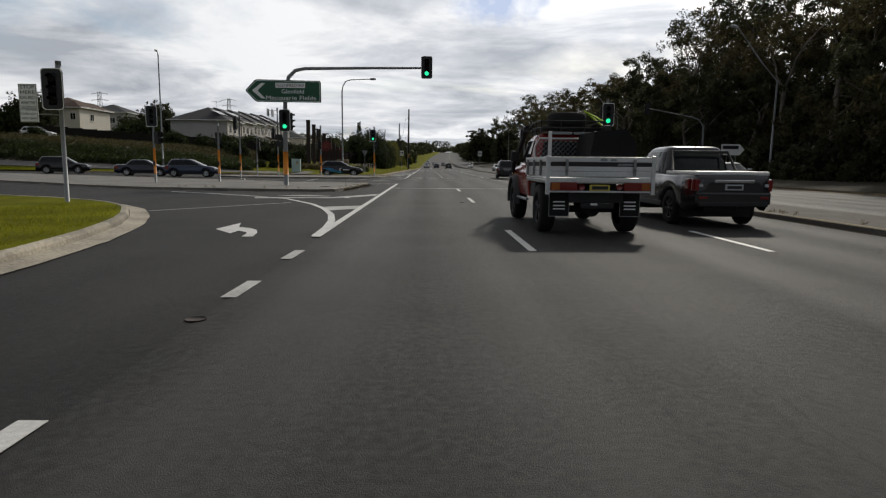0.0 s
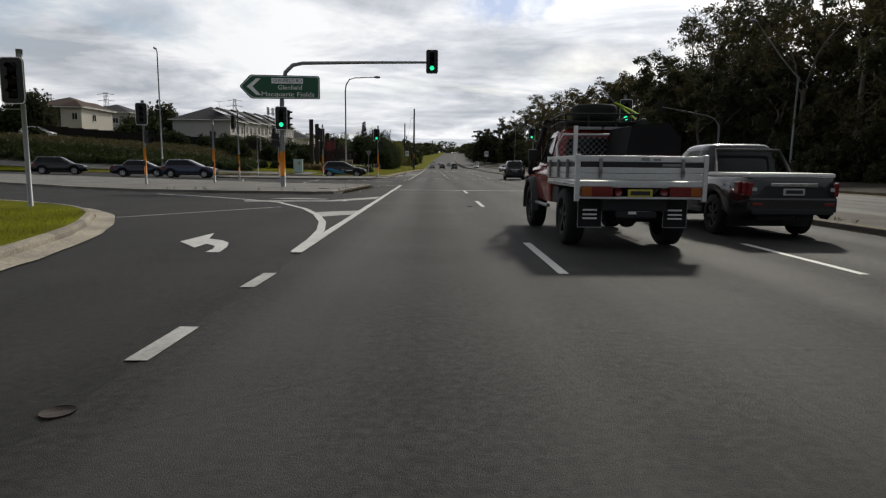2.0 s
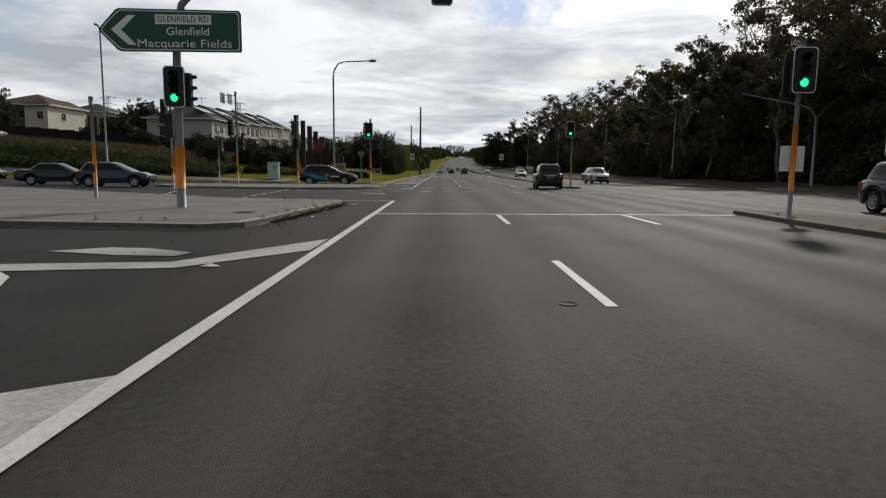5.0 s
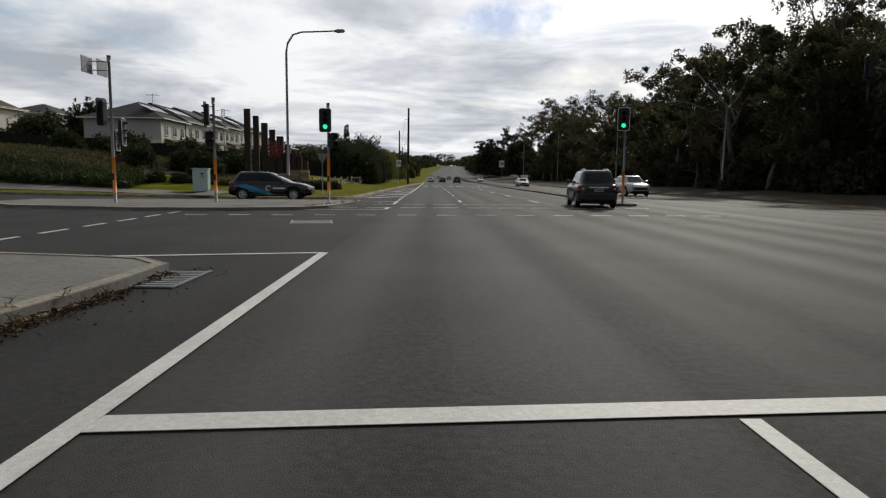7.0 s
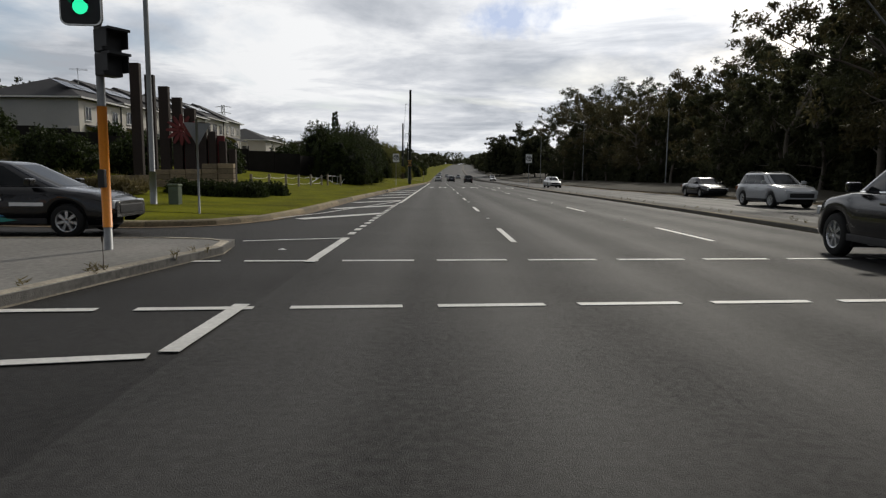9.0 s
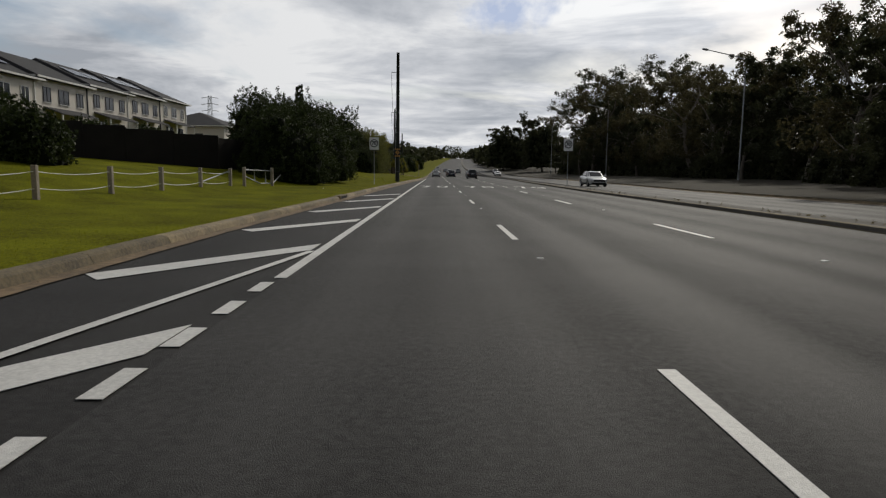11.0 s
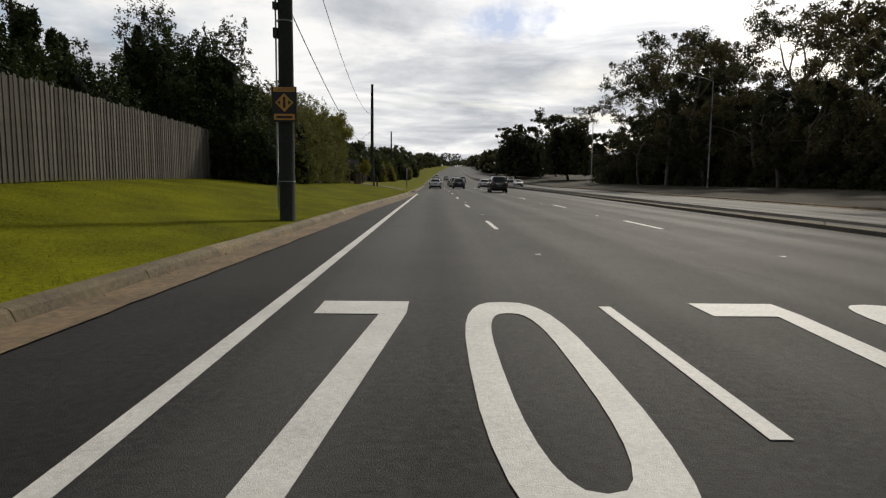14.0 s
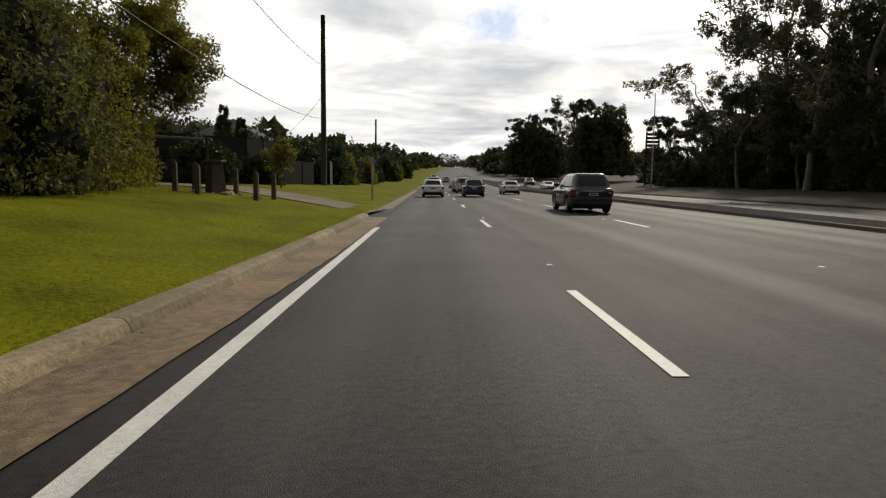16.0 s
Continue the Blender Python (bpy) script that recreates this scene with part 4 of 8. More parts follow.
# gum wood along the right-hand side of the road
protos = [gum_tree("gum_tree", 11, 19, 1.15), gum_tree("gum_tree", 12, 17, 1.3, 0.1), gum_tree("gum_tree", 13, 22, 1.0, -0.06),
          gum_tree("gum_tree", 14, 15, 1.45, 0.05, 1.1), gum_tree("gum_tree", 15, 20, 1.2, -0.1), gum_tree("gum_tree", 16, 12, 1.5, 0, 1.2)]
PROTO_H = (19, 17, 22, 15, 20, 12)
for p in protos:
    p["group"] = "gum wood"
spots = []
tr = random.Random(5)
y = -6.0
while y < 262:
    d0 = lerp(y, (0, 75, 105, 135), (6.5, 7.0, 9.5, 15.0))
    spots.append((right_x(y) + d0 + tr.uniform(-1.0, 3.0), y + tr.uniform(-1.2, 1.2), tr.choice((5, 3, 5, 3, 1)), tr.uniform(0.72, 0.95)))
    spots.append((right_x(y) + d0 + tr.uniform(6.0, 10.0), y + tr.uniform(-2, 2), tr.choice((0, 1, 3, 4)), tr.uniform(0.72, 0.92)))
    if y < 130 and len(spots) % 4 < 2:
        spots.append((right_x(y) + d0 + tr.uniform(13, 22), y + tr.uniform(-2, 2), tr.choice((0, 2, 4)), tr.uniform(0.74, 0.94)))
    y += tr.uniform(4.0, 5.4)
# taller groups that stand out against the sky
spots += [(40, 232, 2, 1.22), (42.5, 228, 4, 1.15), (37, 224, 0, 1.05), (39, 216, 4, 1.1), (45, 236, 0, 1.2),
          (46, 364, 0, 1.4), (38, 352, 1, 1.1), (39.5, 311, 5, 1.6), (29, 352, 5, 1.6), (38, 96, 2, 1.0), (37, 90, 4, 1.02), (41, 101, 0, 1.08), (38.5, 80, 2, 1.02), (42, 84, 4, 1.12), (41.5, 72, 2, 1.06), (41, 61, 0, 1.12), (43, 49, 2, 1.0), (42, 262, 4, 1.0), (45, 250, 2, 1.0), (44, 242, 1, 1.15), (42, 222, 3, 1.2), (45, 204, 2, 1.0), (48, 196, 4, 1.05), (52, 215, 2, 1.15)]
used = set()
for x, y, k, s in spots:
    d = x - right_x(y)
    m = Matrix.Translation((x, y, right_z(d, y) - 0.1 if x > 0 else verge_z(x, y) - 0.1)) @ pose(0, 0, 0, 0, 0, tr.uniform(0, 360)) @ Matrix.Scale(s, 4)
    if k not in used:
        used.add(k)
        protos[k].matrix_basis = m
    else:
        c = copy_thing(protos[k], m)
        c.scale = (s, s, s)
# undergrowth and young trees that close the foot of the wood
def scatter(proto, spots):
    """Stands proto at the first of the spots (x, y, z, turn, scale) and copies at the rest."""
    for i, (x, y, z, turn, s) in enumerate(spots):
        m = Matrix.Translation((x, y, z)) @ pose(0, 0, 0, 0, 0, turn) @ Matrix.Scale(s, 4)
        if i == 0:
            proto.matrix_basis = m
        else:
            copy_thing(proto, m).scale = (s, s, s)


low = bush("understorey_bush", 31, 2.8, 3.4, 3.6, 0.34, 1800, GUM_LEAF, "dark scrubby understorey bush below the gums", 2.2, 1.5)
tall = bush("understorey_tree", 32, 3.2, 3.6, 8.2, 0.46, 2800, GUM_LEAF, "dark leafy young tree closing the gum wood", 2.2, 1.7)
tall_b = bush("understorey_tree", 33, 2.6, 3.4, 10.0, 0.50, 2400, GUM_LEAF, "dark leafy young tree closing the gum wood", 2.0, 1.9)
broad = bush("broad_tree", 34, 8.2, 8.2, 15.5, 0.55, 12000, GUM_LEAF, "broad dense tree with a rounded dark crown", 2.0, 1.6)
scatter(broad, [(39.5, 310, road_z(310) + 2.6, 20, 1.1), (30, 350, road_z(350) + 2.2, 140, 1.15), (36, 372, road_z(372) + 1, 70, 1.0), (-68, 112, verge_z(-68, 112) + 0.6, 20, 0.5), (-59.5, 143, verge_z(-59.5, 143) + 0.6, 130, 0.62), (-65, 141, verge_z(-65, 141), 200, 0.42)])
lows, talls, talls_b = [], [], []
y = -10.0
while y < 262:
    for place, d, j in ((lows, lerp(y, (0, 75, 105, 135), (9.0, 9.5, 11, 17)), 1.5), (talls, lerp(y, (0, 75, 105, 135), (12.5, 13, 15, 21)), 2.0), (talls_b, lerp(y, (0, 75, 105, 135), (18, 19, 21, 27)), 3.0)):
        x = right_x(y) + d + tr.uniform(-j, j)
        place.append((x, y + tr.uniform(-1, 1), right_z(x - right_x(y), y) - 0.1, tr.uniform(0, 360), tr.uniform(0.7, 1.2)))
    y += tr.uniform(3.8, 5.2)
for k in range(9):
    lows.append((right_x(264) + 15 + 2.2 * (k % 3) + k, 264 + 4.5 * k, right_z(17, 264 + 4.5 * k) - 0.1, 40 * k, 0.8))
for proto, place in ((low, lows), (tall, talls), (tall_b, talls_b)):
    proto["group"] = "understorey"
    scatter(proto, place)

# distant woods on both sides of the hill: one mass of clumps
cs, rs = [], []
rr = np.random.default_rng(21)
for k in range(420):
    y = 290 + 720 * rr.random() ** 1.1
    side = -1 if rr.random() < 0.5 else 1
    off = (16 + 70 * rr.random() ** 1.5) if side < 0 else (27 + 70 * rr.random() ** 1.5)
    if side < 0 and y < 420:
        off += 8
    if side > 0:
        y = 400 + (y - 290) * 0.84
    x = bend(y) + side * off
    hh = 6 + 8 * rr.random()
    z = road_z(y)
    for j in range(5):
        cs.append((x + rr.normal() * 2.6, y + rr.normal() * 3, z + hh * (0.35 + 0.13 * j)))
        rs.append((2.4 + rr.random() * 1.2, 2.4 + rr.random(), 1.5 + rr.random()))
for k in range(420):  # wooded skyline across the end of the road
    x = rr.uniform(-700, 700)
    y = 1000 + 140 * rr.random()
    z = land_z(x, y)
    for j in range(4):
        cs.append((x + rr.normal() * 6, y, z + 3 + 4.5 * j * rr.random()))
        rs.append((7, 7, 3.6))
v, f = leaf_cards(np.array(cs), np.array(rs), 32, 2.1, 0.0, 1.0, rr, 0.7, 0.5)
woods = tagged(new("distant_woods", soup("distant_woods", v, f, GUM_LEAF)), "distant dark bushland trees lining the hill road", "trees", "", "stuff")

cs_left, rs_left = [], []
for k in range(130):  # tall trees beyond the houses
    y = 275 + 170 * rr.random()
    x = -48 - 100 * rr.random()
    hh = 8 + 5 * rr.random()
    for j in range(6):
        cs_left.append((x + rr.normal() * 2.6, y + rr.normal() * 3, verge_z(x, y) + hh * (0.25 + 0.13 * j)))
        rs_left.append((2.2 + rr.random() * 1.2, 2.2 + rr.random(), 1.4 + rr.random()))
v, f = leaf_cards(np.array(cs_left), np.array(rs_left), 120, 0.58, 0.0, 1.0, rr, 0.6, 0.3)
tagged(new("garden_woods", soup("garden_woods", v, f, GUM_LEAF)), "dark mass of tall trees behind the houses", "trees", "", "stuff")

# hedges on the left verge
hedge = [bush("hedge_bush", 41, 2.9, 3.4, 5.3, 0.10, 26000), bush("hedge_bush", 42, 2.6, 3.0, 6.2, 0.10, 26000), bush("hedge_bush", 43, 2.3, 2.6, 4.2, 0.095, 18000)]
hedge_m = bush("hedge_bush", 48, 3.0, 3.2, 5.5, 0.080, 42000, HEDGE_LEAF_C, "broad dense bush with olive-green leaves")
hedge_y = bush("hedge_bush", 44, 3.0, 3.2, 5.5, 0.080, 36000, HEDGE_LEAF_B, "broad bush with sunlight put into its yellow-green leaf colour")
hedge_far = bush("hedge_bush", 45, 2.8, 3.0, 5.4, 0.19, 8000, HEDGE_LEAF, "dark roadside hedge bush further along")
hedge_far_y = bush("hedge_bush", 46, 2.8, 3.0, 5.4, 0.19, 8000, HEDGE_LEAF_B, "hedge bush further along, yellow-green with sunlight put into its colour")
fence_tree = bush("fence_tree", 47, 2.2, 2.4, 8.8, 0.10, 24000, HEDGE_LEAF, "tall dark rounded tree rising behind the paling fence", 2.2, 1.2)
hspots = [(fence_tree, -14.4, 154.6, 1.0), (hedge[2], -15.4, 149.5, 1.3), (hedge[2], -15.6, 144.0, 1.2), (hedge[0], -9.9, 114.8, 1.0), (hedge[1], -9.7, 117.8, 0.96), (hedge[0], -9.7, 121.0, 1.12), (hedge[1], -13.0, 120.5, 1.0), (hedge[0], -13.2, 125.0, 1.08), (hedge[1], -9.8, 124.5, 0.98), (hedge[0], -9.9, 127.6, 1.08), (hedge[1], -10.4, 131.2, 0.88),
          (hedge[1], -15.6, 139.5, 1.0), (hedge[1], -12.9, 158.0, 1.40), (hedge[2], -9.9, 156.3, 0.85),
          (hedge[0], -12.2, 160.8, 0.95), (hedge_m, -11.2, 164.0, 1.2), (hedge_m, -11.3, 168.0, 1.22), (hedge_m, -11.4, 172.0, 1.25), (hedge_m, -11.2, 176.0, 1.2), (hedge_y, -12.0, 179.4, 1.15), (hedge_y, -13.2, 184.5, 1.12),
          (hedge[1], -17.5, 172.0, 1.15), (hedge[1], -17.5, 182.0, 1.1),
          (hedge_far, -11.0, 226.0, 0.9), (hedge_far_y, -10.2, 232.0, 0.7), (hedge_far, -11.5, 238.0, 1.0), (hedge_far, -12, 246, 0.9), (hedge_far_y, -10.5, 256, 0.75), (hedge_far, -12, 264, 1.0), (hedge_far, -12, 276, 1.1),
          (hedge_far, -10, 292, 1.1), (hedge_far_y, -9, 306, 0.8), (hedge_far, -11, 320, 1.2), (hedge_far, -9, 340, 1.2)]
seen_h = set()
for p, x, y, s in hspots:
    m = Matrix.Translation((x, y, verge_z(x, y) - 0.08)) @ pose(0, 0, 0, 0, 0, tr.uniform(0, 360)) @ Matrix.Scale(s, 4)
    if p.name not in seen_h:
        seen_h.add(p.name)
        p.matrix_basis = m
    else:
        c = copy_thing(p, m)
        c.scale = (s, s, s)

# slim conifers behind the paling fence
def conifer(x, y, k, seed):
    t = thing("conifer", "slim pointed dark green conifer behind the fence", "tree", pose(x, y, verge_z(x, y)), "garden conifers")
    g = Geo()
    g.tube([(0, 0, -0.2), (0, 0, 3 * k), (0.05, 0, 6.9 * k)], [0.12, 0.09, 0.02], 7)
    part("trunk", g, BARK_DARK, t)
    rc = np.random.default_rng(seed)
    zz = (0.8 + 6.1 * rc.random(90)) * k
    rad = 0.25 + 0.95 * (1 - zz / (7.2 * k))
    an = rc.random(90) * 2 * math.pi
    cs = np.stack([rad * 0.8 * np.cos(an), rad * 0.8 * np.sin(an), zz], 1)
    v, f = leaf_cards(cs, np.stack([rad * 0.5, rad * 0.5, rad * 0.35 + 0.15], 1), 90, 0.15, -0.4, 0.8, rc, 0.35, 0.1)
    c = new("crown", soup("crown", v, f, HEDGE_LEAF))
    c.parent = t


conifer(-15.6, 146.6, 1.35, 77)
conifer(-14.2, 145.2, 0.8, 78)
conifer(-16.0, 150.0, 0.82, 79)

# spreading garden tree at the end of the hedge
t = thing("garden_tree", "spreading garden tree, sunlight put into its yellow-green crown colour", "tree", pose(-11.3, 184.6, verge_z(-11.3, 184.6)))
rg = np.random.default_rng(79)
g, cs = Geo(), []
g.tube([(0, 0, -0.2), (0.08, 0, 1.2), (0.1, 0.05, 2.6)], [0.16, 0.12, 0.10], 8)
for k in range(14):
    a = k * 0.7 + rg.random() * 0.4
    q = 1.2 + 1.6 * rg.random()
    tip = (q * math.cos(a), q * math.sin(a) * 1.1, 2.6 + 3.2 * rg.random())
    g.tube([(0.1, 0.05, 2.2 + 0.05 * k), (tip[0] * 0.5, tip[1] * 0.5, (tip[2] + 2.6) / 2 + 0.2), tip], [0.06, 0.04, 0.02], 5)
    for j in range(9):
        cs.append((tip[0] + rg.normal() * 0.55, tip[1] + rg.normal() * 0.55, tip[2] + rg.normal() * 0.55))
part("trunk", g, BARK_DARK, t)
v, f = leaf_cards(np.array(cs), np.full((len(cs), 3), 0.52), 330, 0.115, 0.15, 1.0, rg, 0.5, 0.05)
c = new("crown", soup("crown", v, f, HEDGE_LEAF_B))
c.parent = t

# ---- street furniture ----
def signal_head(parent, m, lit=None, name="signal_head", board=True, size=1.0):
    """Three lenses with visors in front of a black backing board; faces local -y."""
    head = new(name)
    head.parent = parent
    head.matrix_basis = m
    g = Geo()
    w, h = (0.29, 0.56) if board else (0.15, 0.46)
    c, out = 0.10 if board else 0.05, []
    for sx, sz, a0 in ((1, 1, 0), (-1, 1, 90), (-1, -1, 180), (1, -1, 270)):
        for k in range(5):
            a = radians(a0 + k * 22.5)
            out.append((sx * (w - c) + c * math.cos(a), sz * (h - c) + c * math.sin(a)))
    g.prism(out, -0.02, 0.02, pose(0, 0, 0, 90))
    part("backing_board", g, BLACK, head)
    if board:
        g = Geo()
        ring_in = [(x * 0.935, z * 0.965) for x, z in out]
        n = len(out)
        vs = [(x, -0.024, z) for x, z in out] + [(x, -0.024, z) for x, z in ring_in]
        g.add(vs, [(i, (i + 1) % n, n + (i + 1) % n, n + i) for i in range(n)])
        part("border", g, SIGN_WHITE, head, "thin white border")
    g = Geo()
    g.box(-0.14, -0.02, -0.46, 0.14, 0.16, 0.46, 0.03)
    part("housing", g, BLACK, head)
    for k, z in enumerate((0.30, 0.0, -0.30)):
        g = Geo()
        rows = []
        for yy, r in ((-0.02, 0.122), (-0.15, 0.116)):
            rows.append([(r * math.cos(a), yy if j not in (0, 12) else -0.02, z + r * math.sin(a)) for j, a in enumerate(np.linspace(radians(8), radians(172), 13))])
        g.grid(rows, flip=True)
        part("visor", g, BLACK, head)
        g = Geo()
        vs = [(0.108 * math.cos(a), -0.03, z + 0.108 * math.sin(a)) for a in np.linspace(0, 2 * math.pi, 16, endpoint=False)]
        g.add(vs + [(0, -0.045, z)], [(i, (i + 1) % 16, 16) for i in range(16)], True)
        on = lit is not None and lit == k
        part("lens", g, (GREEN_ON if k == 2 else RED_ON) if on else LENS_OFF, head, ("lit green lens" if k == 2 else "lit red lens") if on else "dark lens")
    return head


def walk_light(parent, m, lit=False):
    head = new("pedestrian_head")
    head.parent = parent
    head.matrix_basis = m
    for z in (0.17, -0.17):
        g = Geo()
        g.box(-0.15, -0.1, z - 0.16, 0.15, 0.12, z + 0.16, 0.02)
        part("housing", g, BLACK, head)
        g = Geo()
        g.box(-0.17, -0.28, z + 0.13, 0.17, -0.08, z + 0.165)
        g.box(-0.17, -0.22, z - 0.1, -0.15, -0.08, z + 0.15)
        g.box(0.15, -0.22, z - 0.1, 0.17, -0.08, z + 0.15)
        part("visor", g, BLACK, head)
    return head


def signal_pole(x, y, z, h, heads=(), walks=(), sleeve=(0.7, 1.8), button=True, r=0.06, label="galvanised traffic signal pole with orange sleeve"):
    t = thing("traffic_signal", label, "traffic light", pose(x, y, z))
    g = Geo()
    g.tube([(0, 0, -0.1), (0, 0, h)], [r, r * 0.9], 12)
    g.tube([(0, 0, h - 0.28), (0, 0, h)], r * 1.25, 12)
    part("pole", g, GALV, t)
    if sleeve:
        g = Geo()
        g.tube([(0, 0, sleeve[0]), (0, 0, sleeve[1])], r * 1.12, 12)
        part("sleeve", g, ORANGE, t, "orange reflective sleeve")
    if button:
        g = Geo()
        g.box(-0.05, -r - 0.07, 0.95, 0.05, -r + 0.01, 1.22, 0.015)
        part("push_button", g, BLACK, t)
    for dx, dz, yaw, lit in heads:
        m = pose(dx, -0.02, dz, 0, 0, yaw) @ pose(0, -0.20, 0)
        signal_head(t, m, lit)
        for q in (0.35, -0.35):
            g = Geo()
            g.tube([(0, 0, dz + q), tuple((m @ Vector((0, 0.1, q))))], 0.018, 6)
            part("bracket", g, GALV, t)
    for dx, dz, yaw in walks:
        m = pose(0, 0, dz, 0, 0, yaw) @ pose(dx, -0.2, 0)
        walk_light(t, m)
    return t


signal_pole(-10.2, 18.1, 0.12, 3.88, [(-0.07, 3.1, 0, None)], sleeve=None, button=False, label="galvanised signal pole with dark turn-arrow board")
stop_sign = thing("stop_here_sign", "white instruction sign with black letters on a signal pole", "sign", pose(-11.02, 18.0, 2.85))
g = Geo()
g.box(-0.25, -0.012, -0.10, 0.25, 0.012, 0.52, 0.01)
part("upper_panel", g, SIGN_WHITE, stop_sign)
g = Geo()
g.box(-0.25, -0.012, -0.52, 0.25, 0.012, -0.115, 0.01)
part("lower_panel", g, SIGN_WHITE, stop_sign)
g = Geo()
g.tube([(0.0, 0.03, 0.3), (0.82, 0.08, 0.3)], 0.016, 6)
part("bracket", g, GALV, stop_sign)
g = Geo()
g.tube([(0.0, 0.03, -0.3), (0.82, 0.08, -0.3)], 0.016, 6)
part("bracket", g, GALV, stop_sign)
for text, z, w in (("STOP", 0.43, 0.39), ("HERE", 0.285, 0.39), ("ON RED", 0.14, 0.41), ("ARROW", 0.0, 0.40), ("OTHERWISE", -0.18, 0.42), ("TURN LEFT", -0.30, 0.40), ("WITH CARE", -0.42, 0.40)):
    writing(text, 0.13 if z > -0.1 else 0.085, SIGN_BLACK, pose(0, -0.016, z), stop_sign, "lettering", w)
for z0, z1 in ((-0.085, 0.505), (-0.505, -0.13)):
    g = Geo()
    for a, b in (((-0.235, z0), (0.235, z0 + 0.008)), ((-0.235, z1 - 0.008), (0.235, z1)), ((-0.235, z0), (-0.227, z1)), ((0.227, z0), (0.235, z1))):
        g.box(a[0], -0.0165, a[1], b[0], -0.0125, b[1])
    part("border", g, SIGN_BLACK, stop_sign)

# main mast with overhead signal and direction sign
mast = thing("mast_arm_signal", "tall galvanised mast arm with green signals over the road", "traffic light", pose(-7.45, 33.6, 0.12))
g = Geo()
g.tube([(0, 0, -0.1), (0, 0, 1.5), (0.02, 0, 3.6), (0.08, -0.05, 4.9), (0.28, -0.15, 5.55), (0.65, -0.25, 5.87), (1.15, -0.32, 5.96), (4.0, -0.36, 6.02), (7.15, -0.4, 6.06)], [0.13, 0.125, 0.115, 0.105, 0.10, 0.095, 0.085, 0.07, 0.055], 12)
part("mast", g, GALV, mast)
g = Geo()
g.tube([(0, 0, 0.55), (0.005, 0, 1.75)], 0.135, 12)
part("sleeve", g, ORANGE, mast, "orange reflective sleeve")
signal_head(mast, pose(7.4, -0.5, 6.08), 2)
signal_head(mast, pose(0.06, -0.32, 3.34), 2)
signal_head(mast, pose(0.36, 0.1, 3.3, 0, 0, 100), None, board=False)
walk_light(mast, pose(-0.28, 0.0, 2.3, 0, 0, -70))
direction = thing("direction_sign", "green direction sign with white lettering and arrow-shaped end", "sign", pose(-7.2, 33.22, 4.93, 0, 0, 0))
g = Geo()
outline = [(1.70, -0.55), (1.72, -0.5), (1.72, 0.46), (1.66, 0.54), (-1.55, 0.58), (-1.66, 0.54), (-2.12, 0.06), (-2.12, -0.02), (-1.66, -0.5), (-1.55, -0.55)]
g.prism(outline, -0.02, 0.02, pose(0, 0, 0, 90))
part("panel", g, SIGN_GREEN, direction)
g = Geo()
inner = [(x * 0.972, z * 0.93) for x, z in outline]
inner2 = [(x * 0.958, z * 0.885) for x, z in outline]
n = len(inner)
g.add([(x, -0.024, z) for x, z in inner] + [(x, -0.024, z) for x, z in inner2], [(i, (i + 1) % n, n + (i + 1) % n, n + i) for i in range(n)])
part("border", g, SIGN_WHITE, direction)
g = Geo()
g.prism([(-1.12, 0.40), (-1.33, 0.40), (-1.80, 0.02), (-1.33, -0.38), (-1.12, -0.38), (-1.52, 0.02)], 0.021, 0.026, pose(0, 0, 0, 90))
part("arrow_mark", g, SIGN_WHITE, direction)
g = Geo()
g.box(-0.60, -0.027, 0.17, 0.92, -0.021, 0.42)
part("road_panel", g, SIGN_WHITE, direction)
writing("GLENFIELD RD", 0.22, SIGN_BLACK, pose(0.16, -0.031, 0.295), direction, width=1.38)
writing("Glenfield", 0.30, SIGN_WHITE, pose(0.28, -0.026, -0.02), direction, width=1.15)
writing("Macquarie Fields", 0.30, SIGN_WHITE, pose(0.18, -0.026, -0.34), direction, width=2.55)
g = Geo()
for z in (0.25, -0.3):
    g.box(-1.4, 0.02, z - 0.03, 1.5, 0.06, z + 0.03)
g.box(-0.33, 0.05, -0.4, -0.13, 0.30, 0.35)
part("back_rails", g, GALV, direction)

signal_pole(-15.0, 35.3, 0.12, 4.3, [(0, 3.6, 8, None)], [(0.1, 2.45, 60)], (0.5, 1.9))
signal_pole(-12.5, 38.4, 0.12, 3.6, (), [(0.0, 2.6, 200)], (0.5, 1.9))
signal_pole(-14.6, 50.0, 0.02, 5.2, [(-0.16, 4.3, -100, None)], (), (0.6, 1.9))
p4 = signal_pole(-13.2, 56.6, 0.12, 5.95, [(-0.2, 3.7, -100, None), (0.25, 2.9, 100, None)], (), (0.4, 1.9))
g = Geo()
g.box(-0.55, 0.10, 5.2, -0.52, 0.9, 5.85, 0.01)
g.box(-0.75, -0.7, 5.2, -0.72, 0.1, 5.85, 0.01)
part("sign_panel", g, GALV, p4, "bare aluminium back of a side-facing sign")
g = Geo()
g.tube([(0, 0, 5.7), (-0.74, -0.1, 5.7)], 0.02, 6)
g.tube([(0, 0, 5.35), (-0.74, -0.1, 5.35)], 0.02, 6)
part("sign_bracket", g, GALV, p4)
signal_pole(-9.8, 58.8, 0.12, 4.6, [(-0.15, 3.85, -80, None)], [(-0.28, 2.75, 30)], (0.4, 1.9))
signal_pole(-5.05, 60.75, 0.12, 4.65, [(-0.12, 3.82, 4, 2)], [(0.02, 2.9, 60)], (0.35, 2.15))
signal_pole(-17.2, 64.6, 0.1, 3.9, [(0.1, 3.0, 95, None)], (), None)
signal_pole(9.4, 61.4, 0.12, 4.85, [(-0.15, 4.1, -6, 2), (-0.25, 4.05, 150, None)], (), (0.4, 1.6), False)
